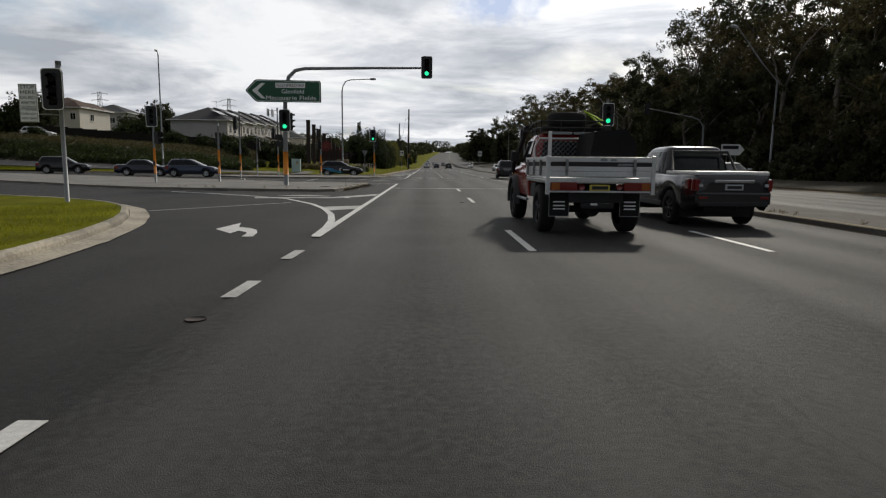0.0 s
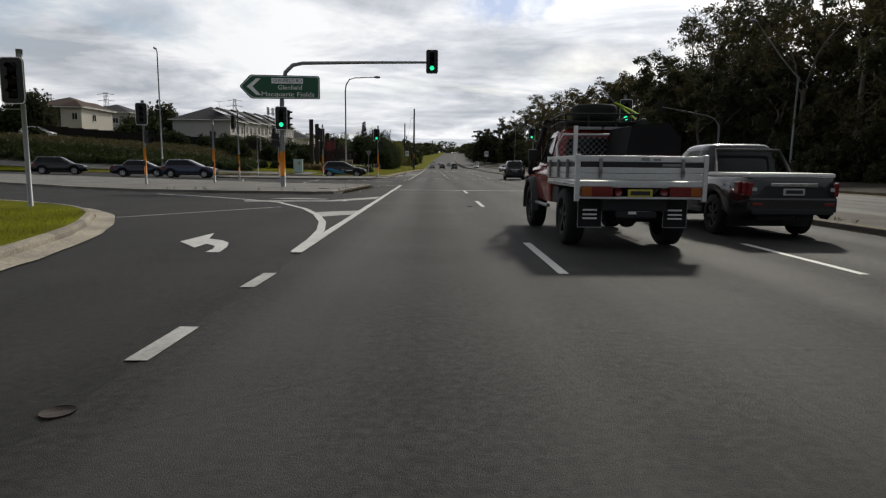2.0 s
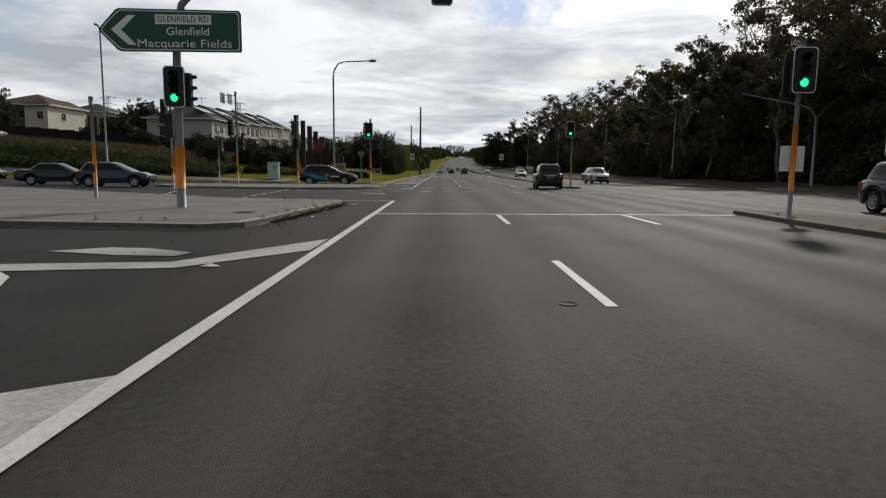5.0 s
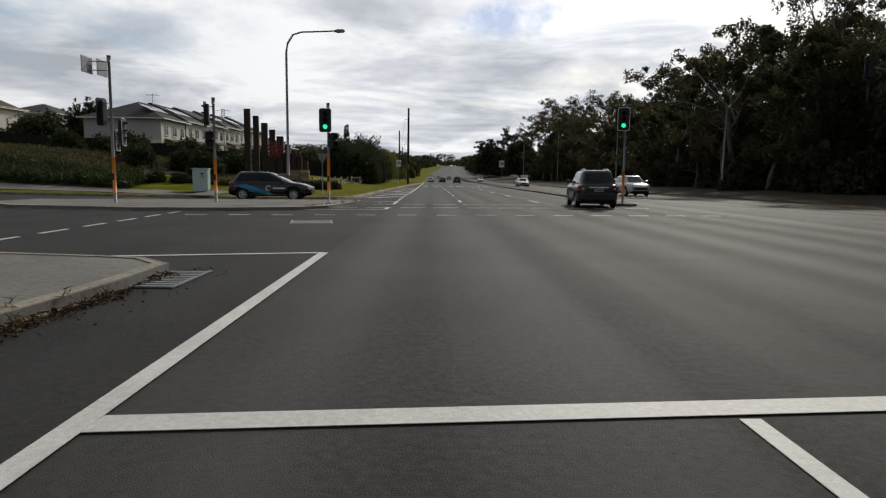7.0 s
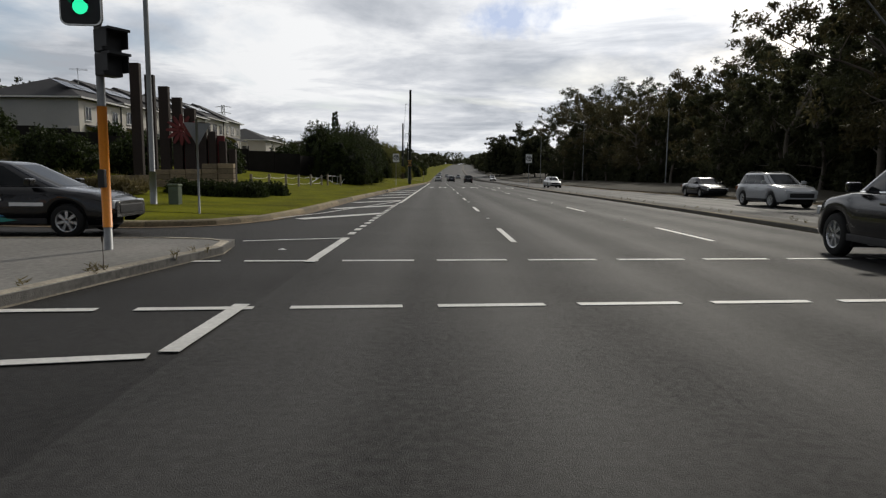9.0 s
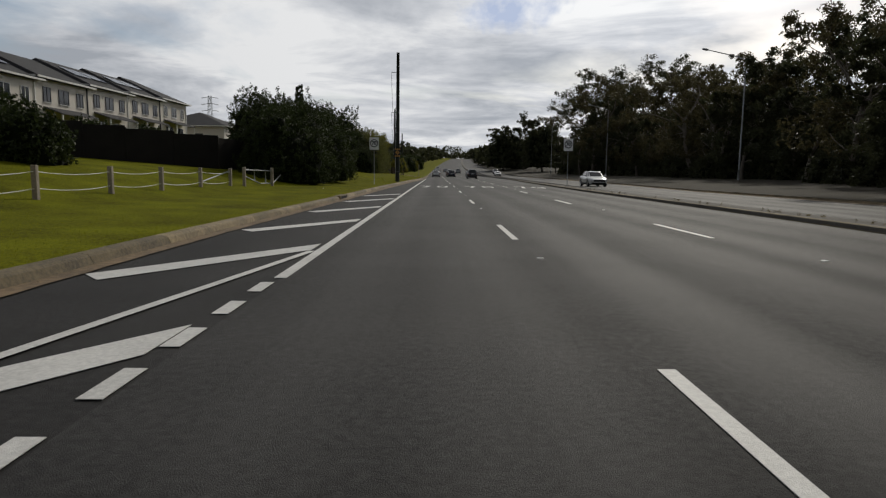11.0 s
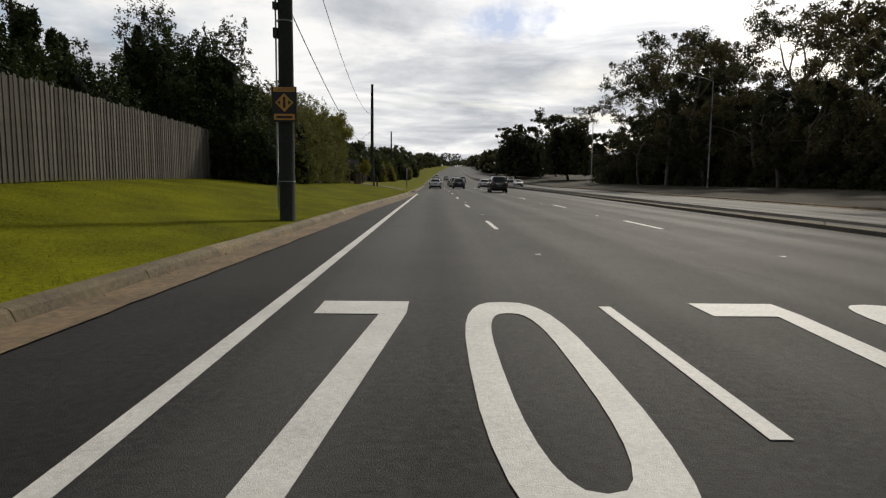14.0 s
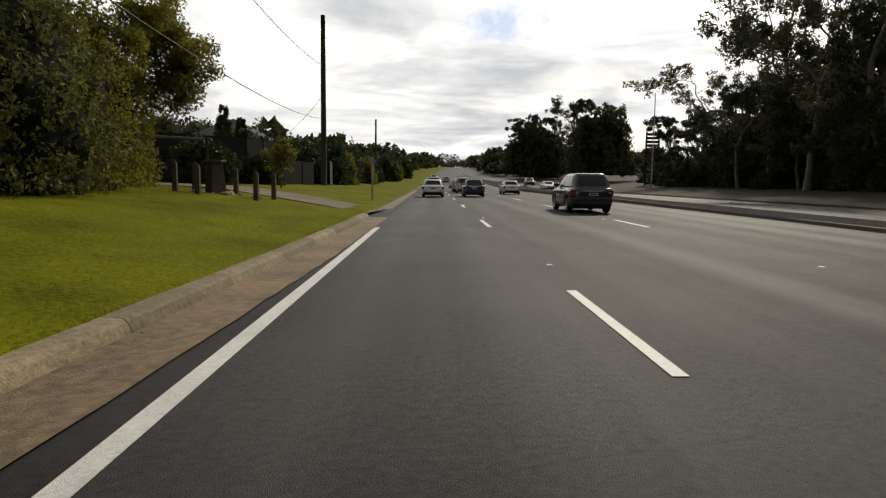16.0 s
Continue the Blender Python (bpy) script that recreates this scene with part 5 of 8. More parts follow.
rn = signal_pole(9.0, 31.8, 0.12, 4.5, [(0, 3.7, -4, 2), (-0.05, 3.6, 170, None)], (), (0.7, 2.4), False)
g = Geo()
g.box(-0.3, 0.07, 1.2, 0.32, 0.10, 1.85, 0.01)
part("sign_panel", g, SIGN_WHITE, rn, "pale back of a small sign")
mr = thing("mast_arm_signal", "slim grey mast arm signal at the edge of the trees", "traffic light", pose(26.7, 61, 0.3))
g = Geo()
g.tube([(0, 0, -0.2), (0, 0, 3), (-0.05, 0, 4.9), (-0.5, 0, 5.5), (-1.2, 0, 5.75), (-5.4, 0, 6.5)], [0.11, 0.10, 0.09, 0.08, 0.07, 0.05], 10)
part("mast", g, GALV, mr)
signal_head(mr, pose(-5.5, 0.2, 6.5, 0, 0, 180), None)
signal_head(mr, pose(0.0, 0.3, 3.2, 0, 0, 180), None)


def street_lamp(x, y, z, pts, label, head_dir, r=0.09):
    t = thing("street_lamp", label, "street lamp", pose(x, y, z))
    g = Geo()
    g.tube(pts, [r * (1 - 0.5 * i / (len(pts) - 1)) for i in range(len(pts))], 10)
    part("pole", g, GALV, t)
    g = Geo()
    g.tube([(0, 0, -0.05), (0, 0, 1.1)], r * 1.25, 10)
    part("base_sleeve", g, GALV, t)
    e = Vector(pts[-1])
    g = Geo()
    d = Vector(head_dir)
    g.tube([e - d * 0.1, e + d * 0.15, e + d * 0.5, e + d * 0.62], [0.06, 0.13, 0.12, 0.03], 8)
    part("lantern", g, GALV, t, "flat grey lantern")
    return t


street_lamp(-9.6, 72.4, verge_z(-9.6, 72.4), [(0, 0, -0.2), (0, 0, 4), (0, 0, 9.0), (0.1, 0, 9.6), (0.45, 0, 10.15), (1.0, 0, 10.32), (3.2, 0, 10.42)], "tall curved-arm galvanised street lamp on the grass", (1, 0, 0.02))
street_lamp(-29.5, 71.6, 0.5, [(0, 0, -0.2), (0, 0, 6), (0, 0, 12.4), (0.05, -0.4, 12.7)], "tall plain galvanised street lamp by the side street", (0.1, -1, 0.0))
for x, y, h, reach in ((25.6, 85.7, 10.0, -4.0), (33, 143, 12.8, -4.2), (34.5, 203, 13.2, -3.5), (33, 257, 14.0, -3.5), (28.5, 52, 10.5, -3.5)):
    street_lamp(x, y, right_z(x - right_x(y), y), [(0, 0, -0.2), (0.02, 0, h * 0.8), (0.0, 0, h), (reach * 0.25, 0, h + 0.35), (reach, 0, h + 1.0)] if y > 100 else [(0, 0, -0.2), (0.1, 0, h * 0.75), (reach * 0.4, 0, h * 0.9), (reach, 0, h + 1.6)], "street lamp on a slim pole before the gum trees", (-1, 0, 0.15))


def power_pole(x, y, z, h, r, arm=False, name="power_pole"):
    t = thing(name, "weathered round timber power pole on the grass", "power pole", pose(x, y, z))
    g = Geo()
    g.tube([(0, 0, -0.3), (0.02, 0, h * 0.3), (0.03, 0.02, h * 0.65), (0.05, 0.02, h)], [r, r * 0.93, r * 0.84, r * 0.72], 16)
    part("shaft", g, POLE_WOOD, t)
    g = Geo()
    g.tube([(0.05, 0.02, h), (0.05, 0.02, h + 0.03)], r * 0.78, 16)
    part("cap", g, GALV, t)
    return t


zA = verge_z(-4.2, 139.4)
pa = power_pole(-4.10, 139.4, zA, 12.9, 0.205)
g = Geo()
g.tube([(-0.22, -0.06, 0.3), (-0.20, -0.06, 7.5)], 0.022, 6)
part("conduit", g, GALV, pa, "grey cable conduit strapped to the pole")
g = Geo()
g.box(-0.28, -0.1, 4.6, -0.16, 0.06, 4.85, 0.02)
g.box(-0.28, -0.1, 5.3, -0.16, 0.06, 5.48, 0.02)
part("junction_box", g, BLACK, pa)
for z in (1.0, 3.0, 5.0, 7.0):
    g = Geo()
    g.tube([(0.01, 0, z), (0.01, 0, z + 0.03)], 0.206, 16)
    part("strap", g, GALV, pa)
wsign = thing("warning_sign", "black and yellow diamond warning sign on a power pole", "sign", pose(-4.08, 139.16, 3.09))
g = Geo()
g.box(-0.31, -0.012, -0.40, 0.31, 0.012, 0.47, 0.01)
part("panel", g, SIGN_BLACK, wsign)
g = Geo()
g.prism([(0, -0.15), (0.23, 0.08), (0, 0.31), (-0.23, 0.08)], 0.013, 0.018, pose(0, 0, 0, 90))
part("diamond", g, SIGN_YELLOW, wsign)
g = Geo()
g.box(-0.03, -0.022, -0.05, 0.03, -0.0185, 0.22)
g.prism([(-0.18, 0.08), (-0.10, 0.02), (-0.10, 0.14)], 0.0185, 0.022, pose(0, 0, 0, 90))
g.prism([(0.18, 0.08), (0.10, 0.14), (0.10, 0.02)], 0.0185, 0.022, pose(0, 0, 0, 90))
part("symbol", g, SIGN_BLACK, wsign)
g = Geo()
g.box(-0.26, -0.018, -0.35, 0.26, -0.0125, -0.20)
part("lower_plate", g, SIGN_YELLOW, wsign)
g = Geo()
g.box(-0.27, -0.018, 0.345, 0.27, -0.0125, 0.455)
part("upper_plate", g, SIGN_YELLOW, wsign)
writing("CAUTION", 0.09, SIGN_BLACK, pose(0, -0.02, 0.40), wsign, width=0.46)
g = Geo()
g.box(-0.2, -0.022, -0.31, 0.2, -0.0185, -0.25)
part("text_bar", g, SIGN_BLACK, wsign)
zB = verge_z(-9.5, 216)
pb = power_pole(-9.5, 216, zB, 14.0, 0.25)
power_pole(-12.5, 300, verge_z(-12.5, 300), 13.0, 0.25)


def cable(a, b, sag, r=0.018, name="overhead_cable"):
    a, b = Vector(a), Vector(b)
    pts = [a.lerp(b, k / 16) - Vector((0, 0, sag * 4 * (k / 16) * (1 - k / 16))) for k in range(17)]
    g = Geo()
    g.tube(pts, r, 5, caps=False)
    return solid(name, g, WIRE, "thin black overhead cable between timber poles", "cable")


for z in (11.0, 7.0):
    part("cable_bracket", Geo().tube([(0.0, 0, z), (-0.62, 0, z)], 0.03, 6), GALV, pa)
cable((-4.72, 139.4, zA + 11.0), (-9.55, 216, zB + 10.0), 2.4)
cable((-4.72, 139.4, zA + 7.0), (-9.6, 216, zB + 5.6), 1.9)
cable((-9.5, 216, zB + 7.5), (-18.8, 233.4, 4.95), 0.6)


def speed_sign(x, y, z, h):
    t = thing("speed_sign", "white speed limit sign reading 70 in a ring", "sign", pose(x, y, z))
    g = Geo()
    g.tube([(0, 0.03, -0.1), (0, 0.03, h)], 0.03, 10)
    part("post", g, GALV, t)
    g = Geo()
    g.box(-0.36, -0.012, h - 0.98, 0.36, 0.0, h - 0.02, 0.012)
    part("panel", g, SIGN_WHITE, t)
    c = h - 0.47
    g = Geo()
    g.grid([[(r * math.cos(a), -0.016, c + r * math.sin(a)) for r in (0.31, 0.24)] for a in np.linspace(0, 2 * math.pi, 33)], smooth=False)
    part("ring", g, SIGN_BLACK, t, "dark ring")
    writing("70", 0.36, SIGN_BLACK, pose(0, -0.018, c + 0.0), t, width=0.36, bold=0.018)
    return t


speed_sign(-4.95, 123.8, verge_z(-4.95, 123.8), 3.68)
speed_sign(10.35, 124.3, 0.12, 3.85)
# give-way sign at the slip lane, seen from behind
t = thing("give_way_sign", "grey back of a triangular give-way sign on a post", "sign", pose(-6.75, 68.9, 0.2))
g = Geo()
g.tube([(0, 0, -0.1), (0, 0, 2.6)], 0.03, 10)
part("post", g, GALV, t)
g = Geo()
g.prism([(0, 1.85), (0.36, 2.5), (-0.36, 2.5)], -0.01, 0.01, pose(0, 0.03, 0, 90) @ pose(0, 0, 0, 0, 35))
part("panel", g, GALV, t)
# control cabinet and small pit box
t = thing("control_cabinet", "pale green steel signal control cabinet on a plinth", "cabinet", pose(-14.25, 69.4, verge_z(-14.25, 69.4)))
g = Geo()
g.box(-0.46, -0.25, 0.08, 0.46, 0.25, 1.45, 0.015)
part("body", g, CABINET, t)
g = Geo()
g.box(-0.42, -0.262, 0.14, 0.42, -0.252, 1.36, 0.004)
part("door", g, CABINET, t)
g = Geo()
g.box(-0.50, -0.29, 1.45, 0.50, 0.29, 1.52, 0.015)
part("roof", g, CABINET, t)
g = Geo()
g.box(-0.5, -0.3, -0.2, 0.5, 0.3, 0.08)
part("plinth", g, CONCRETE, t)
g = Geo()
g.box(0.05, -0.268, 0.95, 0.28, -0.2625, 1.12)
part("label_plate", g, SIGN_YELLOW, t)
g = Geo()
g.box(0.05, -0.268, 1.14, 0.22, -0.2625, 1.24)
part("label_plate", g, SIGN_BLACK, t)
t = thing("pit_box", "small green service pillar in the grass", "utility box", pose(-9.0, 72.7, verge_z(-9.0, 72.7)))
g = Geo()
g.box(-0.17, -0.17, -0.1, 0.17, 0.17, 0.62, 0.03)
part("body", g, mat("pillar_green", (0.10, 0.13, 0.09), 0.6, 0, 0.2), t)
g = Geo()
g.box(-0.19, -0.19, 0.62, 0.19, 0.19, 0.70, 0.03)
part("lid", g, mat("pillar_lid", (0.12, 0.15, 0.10), 0.6, 0, 0.2), t)

# gateway sculpture: a row of falling steel blades with a red flower
sc = thing("gateway_sculpture", "row of dark rusted steel blades with a red flower", "sculpture", pose(-15.65, 84.3, 1.0))
for k, (x0, x1, z) in enumerate(((-15.9, -15.4, 6.9), (-15.17, -14.7, 6.33), (-14.47, -13.97, 5.75), (-13.82, -13.34, 5.2), (-13.2, -12.65, 4.65), (-12.53, -12.1, 3.95), (-11.98, -11.6, 3.5), (-11.45, -11.1, 3.0), (-10.95, -10.6, 2.6))):
    g = Geo()
    g.box(x0 + 15.65, -0.14 + 0.05 * (k % 2), -0.8, x1 + 15.65, 0.14, z - 1.0, 0.02)
    part("blade", g, RUST, sc)
g = Geo()
g.box(1.75, 0.2, -0.5, 4.4, 0.28, 2.3, 0.01)
part("panel", g, RED_STEEL, sc, "dark red steel panel")
for k in range(12):
    a = k * math.pi / 6
    g = Geo()
    m = pose(2.35, -0.22, 2.55) @ pose(0, 0, 0, 0, math.degrees(a))
    g.prism([(0.14, -0.035), (0.5, -0.10), (0.78, -0.05), (0.80, 0.05), (0.5, 0.10), (0.14, 0.035)], -0.02, 0.02, m @ pose(0, 0, 0, 90))
    part("petal", g, RED_STEEL, sc, "dull red steel petal")
g = Geo()
g.tube([(2.35, -0.24, 2.55), (2.35, -0.18, 2.55)], 0.12, 14)
part("flower_centre", g, RED_STEEL, sc)
# low curved garden wall of timber sleepers
gw = thing("garden_wall", "low curved wall of weathered sandstone courses", "garden wall", pose(-13.2, 82.6, 0.6))
STONE = mat("sandstone_course", (0.26, 0.20, 0.13), 0.9, 0, 0.35, 1.2, 18.0, 0.5, 30.0, island="object")
for row in range(5):
    for k in range(8):
        if row > 2 + k * 0.35:
            continue
        g = Geo()
        a0, a1 = -3.2 + k * 0.78, -3.2 + (k + 1) * 0.78 - 0.03
        z = -0.15 + row * 0.25 + 0.02 * k
        g.box(a0, -0.16 + 0.012 * a0 * a0, z, a1, 0.16 + 0.012 * a1 * a1, z + 0.235, 0.02)
        part("stone", g, STONE, gw)
# low clipped hedges and flax at the corner garden
lh = bush("low_hedge", 51, 0.9, 0.7, 0.85, 0.07, 4200, HEDGE_LEAF, "low clipped dark green garden hedge")
lh["group"] = "corner garden hedges"
lspots = [(-10.6, 79.6), (-9.6, 79.9), (-8.6, 80.4), (-11.6, 79.5), (-15.6, 77.0), (-16.8, 76.5), (-18.2, 76.2), (-19.8, 76.0), (-21.5, 76.2), (-8.4, 83.0), (-9.6, 83.5)]
for k, (x, y) in enumerate(lspots):
    m = pose(x, y, verge_z(x, y) - 0.03, 0, 0, 40 * k)
    if k == 0:
        lh.matrix_basis = m
    else:
        copy_thing(lh, m)
shrub = bush("shrub", 52, 1.7, 1.7, 2.6, 0.14, 4500, HEDGE_LEAF, "rounded dark garden shrub before the fence")
shrub["group"] = "garden shrubs"
sspots = [(-19.2, 84.0, 0.95), (-21.5, 86, 0.9), (-24.5, 84, 0.85), (-26.5, 88, 0.9), (-18.0, 88.5, 1.0), (-29, 92, 1.2), (-33, 95, 1.0), (-38, 97, 1.1), (-16.5, 100, 1.0), (-20, 103, 1.15), (-31, 111, 1.35), (-31, 118, 1.2), (-30.5, 130, 1.2), (-30, 141, 1.25),
          (-31, 150, 1.1), (-47, 108, 2.0), (-52, 112, 1.6), (-70, 112, 2.6), (-76, 108, 2.2), (-58, 96, 0.8), (-12.5, 196, 1.1), (-14.5, 200, 1.0), (-11.4, 203.5, 0.9), (-17.5, 214, 1.5), (-13, 221, 1.8), (-17, 224, 2.0), (-48, 150, 2.6), (-50, 170, 2.6), (-30, 175, 2.2), (-26, 190, 2.0), (-22, 172, 1.6)]
for k, (x, y, s) in enumerate(sspots):
    m = Matrix.Translation((x, y, verge_z(x, y) - 0.05)) @ pose(0, 0, 0, 0, 0, 57 * k) @ Matrix.Scale(s, 4)
    if k == 0:
        shrub.matrix_basis = m
    else:
        c = copy_thing(shrub, m)
        c.scale = (s, s, s)
rf = np.random.default_rng(61)
cs = np.array([(-15.5 + 3.4 * rf.random(), 75.8 + 1.4 * rf.random(), 0) for _ in range(40)])
for c in cs:
    c[2] = verge_z(c[0], c[1]) + 0.28
v, f = leaf_cards(cs, np.full((40, 3), 0.32), 60, 0.45, -0.9, 0.4, rf, 0.07, 0.1)
tagged(new("flax_clumps", soup("flax_clumps", v, f, FLAX)), "straw-coloured ornamental grass clumps in the garden bed", "grass", "", "stuff")
# reed bank by the side street
cs = np.array([(-58 + 38 * rf.random(), 0, 0) for _ in range(900)])
for c in cs:
    c[1] = side_kerb_y(c[0]) + 3.2 + 4.6 * rf.random()
    c[2] = verge_z(c[0], c[1]) + 0.30
v, f = leaf_cards(cs, np.full((900, 3), 0.5), 42, 0.50, -0.8, 0.5, rf, 0.10, 0.2)
tagged(new("reed_bank", soup("reed_bank", v, f, REED)), "long dark green reeds on the bank beside the side street", "grass", "", "stuff")

# rough dry grass between the reeds and the fence, over a bed of litter
def bank_y(x):
    return lerp(x, (-62, -44, -31, -24, -18), (103.0, 103.7, 104.5, 107.5, 109))


g = Geo()
g.grid([[(x, side_kerb_y(x) + 2.9 + (bank_y(x) - side_kerb_y(x) - 3.0) * k, verge_z(x, side_kerb_y(x) + 2.9 + (bank_y(x) - side_kerb_y(x) - 3.0) * k) + 0.03) for x in np.linspace(-62, -21, 42)] for k in np.linspace(0, 1, 24)])
solid("garden_bed", g, SOIL, "dark litter-covered bank below the steel fence", "garden bed", "structure")
cs = np.array([(-61 + 39 * rf.random(), 0, 0) for _ in range(1500)])
for c in cs:
    c[1] = side_kerb_y(c[0]) + 6.0
    c[1] += (bank_y(c[0]) - 0.6 - c[1]) * rf.random()
    c[2] = verge_z(c[0], c[1]) + 0.22
v, f = leaf_cards(cs, np.full((1500, 3), 0.55), 30, 0.42, -0.8, 0.4, rf, 0.10, 0.2)
tagged(new("dry_grass_bank", soup("dry_grass_bank", v, f, DRY_GRASS)), "rough brownish long grass on the bank below the fence", "grass", "", "stuff")

# bollards and rope rails on the verge
def post_rail(pts, h=0.92, rails=(0.30, 0.75)):
    t = thing("rail_fence", "low timber posts linked by slack white cables", "fence")
    prev = None
    for x, y in pts:
        z = verge_z(x, y)
        g = Geo()
        g.box(x - 0.07, y - 0.07, z - 0.2, x + 0.07, y + 0.07, z + h, 0.02)
        part("post", g, TIMBER, t)
        if prev:
            for q in rails:
                a, b = Vector((*prev, verge_z(*prev) + q)), Vector((x, y, z + q))
                g = Geo()
                g.tube([a.lerp(b, k / 6) - Vector((0, 0, 0.09 * 4 * k / 6 * (1 - k / 6))) for k in range(7)], 0.012, 5)
                part("cable", g, WHITE, t)
        prev = (x, y)
    return t


post_rail([(-10.8, 87.5), (-10.7, 91), (-10.5, 94.5), (-10.4, 98.0), (-10.2, 101.4), (-9.9, 104.4)])
t = thing("barrier_gate", "low galvanised swing barrier between timber posts", "gate")
for x, y in ((-9.6, 105.6), (-8.9, 108.2)):
    z = verge_z(x, y)
    g = Geo()
    g.box(x - 0.07, y - 0.07, z - 0.2, x + 0.07, y + 0.07, z + 0.98, 0.02)
    part("post", g, TIMBER, t)
a, b = Vector((-9.6, 105.6, verge_z(-9.6, 105.6))), Vector((-8.9, 108.2, verge_z(-8.9, 108.2)))
for p, q in (((0, 0.85), (1, 0.8)), ((0, 0.55), (0.55, 0.15)), ((0.55, 0.15), (1, 0.15)), ((0.35, 0.3), (0.35, 0.83)), ((0.75, 0.15), (0.75, 0.8)), ((1.0, 0.12), (1.35, 0.6))):
    g = Geo()
    g.tube([a.lerp(b, p[0]) + Vector((0, 0, p[1])), a.lerp(b, q[0]) + Vector((0, 0, q[1]))], 0.028, 6)
    part("rail", g, GALV, t)
g = Geo()
g.tube([(-10.2, 101.4, verge_z(-10.2, 101.4) + 0.3), (-9.9, 104.4, verge_z(-9.9, 104.4) + 0.8)], 0.03, 6)
tagged(part("brace_rail", g, GALV), "pale diagonal brace rail between two posts", "rail")

bol = thing("bollard", "dark pointed timber bollard in the grass", "bollard", pose(-6.0, 182.5, verge_z(-6.0, 182.5)), "driveway bollards")
g = Geo()
g.box(-0.075, -0.075, -0.2, 0.075, 0.075, 0.86, 0.012)
part("post", g, BARK_DARK, bol)
g = Geo()
g.tube([(0, 0, 0.86), (0, 0, 0.90), (0, 0, 1.0)], [0.085, 0.075, 0.01], 8)
part("cap", g, BARK_DARK, bol)
for x, y in ((-5.85, 184.2), (-7.32, 184.7), (-7.58, 181.7), (-8.64, 182.6), (-8.52, 184.0)):
    copy_thing(bol, pose(x, y, verge_z(x, y)))
t = thing("letterbox_pillar", "dark tapered letterbox pillar beside a driveway", "letterbox", pose(-7.67, 183.6, verge_z(-7.67, 183.6)))
g = Geo()
g.tube([(0, 0, -0.1), (0, 0, 0.4), (0, 0, 0.95), (0, 0, 1.05)], [0.36, 0.34, 0.26, 0.28], 4, smooth=False)
part("pillar", g, BARK_DARK, t)
g = Geo()
g.box(-0.3, -0.3, 1.05, 0.3, 0.3, 1.12, 0.02)
part("cap", g, BARK_DARK, t)
t = thing("overhead_rail", "long pale metal rail carried on dark posts", "rail")
for x in (-14.5, -9.3):
    g = Geo()
    g.tube([(x, 187.5, 0.4), (x, 187.5, 3.0)], 0.06, 8)
    part("post", g, BARK_DARK, t)
g = Geo()
g.tube([(-14.8, 187.5, 3.1), (-9.1, 187.5, 2.85)], 0.045, 8)
part("rail", g, GALV, t)
t = thing("marker_post", "grey timber marker post by the kerb", "post", pose(-3.5, 196, verge_z(-3.5, 196)))
g = Geo()
g.box(-0.05, -0.05, -0.2, 0.05, 0.05, 2.3, 0.01)
part("post", g, TIMBER, t)
g = Geo()
g.box(-0.09, -0.06, 1.95, 0.09, -0.052, 2.28)
part("plate", g, GALV, t)
# small yellow-leaved tree beside the driveway
t = thing("small_tree", "small yellow-leaved tree beside the driveway", "tree", pose(-8.5, 196.5, verge_z(-8.5, 196.5)))
g = Geo()
g.tube([(0, 0, -0.1), (0.03, 0, 0.7), (0.0, 0.05, 1.4)], [0.06, 0.05, 0.03], 7)
g.tube([(0.02, 0, 0.8), (0.3, 0.1, 1.5)], [0.035, 0.02], 5)
g.tube([(0.02, 0, 0.9), (-0.3, -0.1, 1.6)], [0.035, 0.02], 5)
part("trunk", g, BARK_DARK, t)
rs = np.random.default_rng(83)
cs = np.stack([rs.normal(size=50) * 0.42, rs.normal(size=50) * 0.42, 1.75 + rs.normal(size=50) * 0.34], 1)
v, f = leaf_cards(cs, np.full((50, 3), 0.22), 44, 0.13, 0.1, 1.0, rs, 0.5, 0.05)
c = new("crown", soup("crown", v, f, HEDGE_LEAF_B))
c.parent = t
# stones at the foot of the bollards
rk = random.Random(17)
for k in range(9):
    x, y = -6.2 - rk.uniform(0, 2.0), 183.2 + rk.uniform(-0.5, 0.7)
    g = Geo()
    r = rk.uniform(0.08, 0.2)
    g.tube([(0, 0, -0.05), (0, 0, 0.0), (r * 0.1, 0, r * 0.5), (r * 0.1, 0, r * 0.7)], [r * 0.9, r, r * 0.75, r * 0.2], 7, smooth=False)
    g.moved(pose(x, y, verge_z(x, y), rk.uniform(-8, 8), rk.uniform(-8, 8), rk.uniform(0, 360)))
    solid("garden_stone", g, STONE, "rough brown stone at the foot of the bollards", "stone", group="garden stones")
# side inlet of the drain in the kerb
t = thing("drain_inlet", "concrete side inlet of a drain in the kerb", "drain", kind="thing")
xi = kerb_x(102.8) + 0.165
g = Geo()
g.box(xi - 0.30, 101.75, 0.118, xi + 0.012, 103.85, 0.168, 0.02)
part("lintel", g, KERB, t, "stained concrete lintel slab")
# near-black block proud of the kerb: its colour stands for shade inside the slot
g = Geo()
g.box(xi - 0.02, 101.9, 0.014, xi + 0.034, 103.7, 0.117)
part("slot", g, CANVAS, t, "near-black block painted as the shade inside the slot")
for yy in (101.76, 103.70):
    g = Geo()
    g.box(xi - 0.16, yy, 0.0, xi + 0.045, yy + 0.14, 0.155, 0.02)
    part("cheek", g, KERB, t)
g = Geo()
g.box(xi + 0.045, 101.6, -0.05, xi + 0.36, 104.0, 0.024, 0.004)
part("apron", g, GUTTER, t, "patched concrete apron")
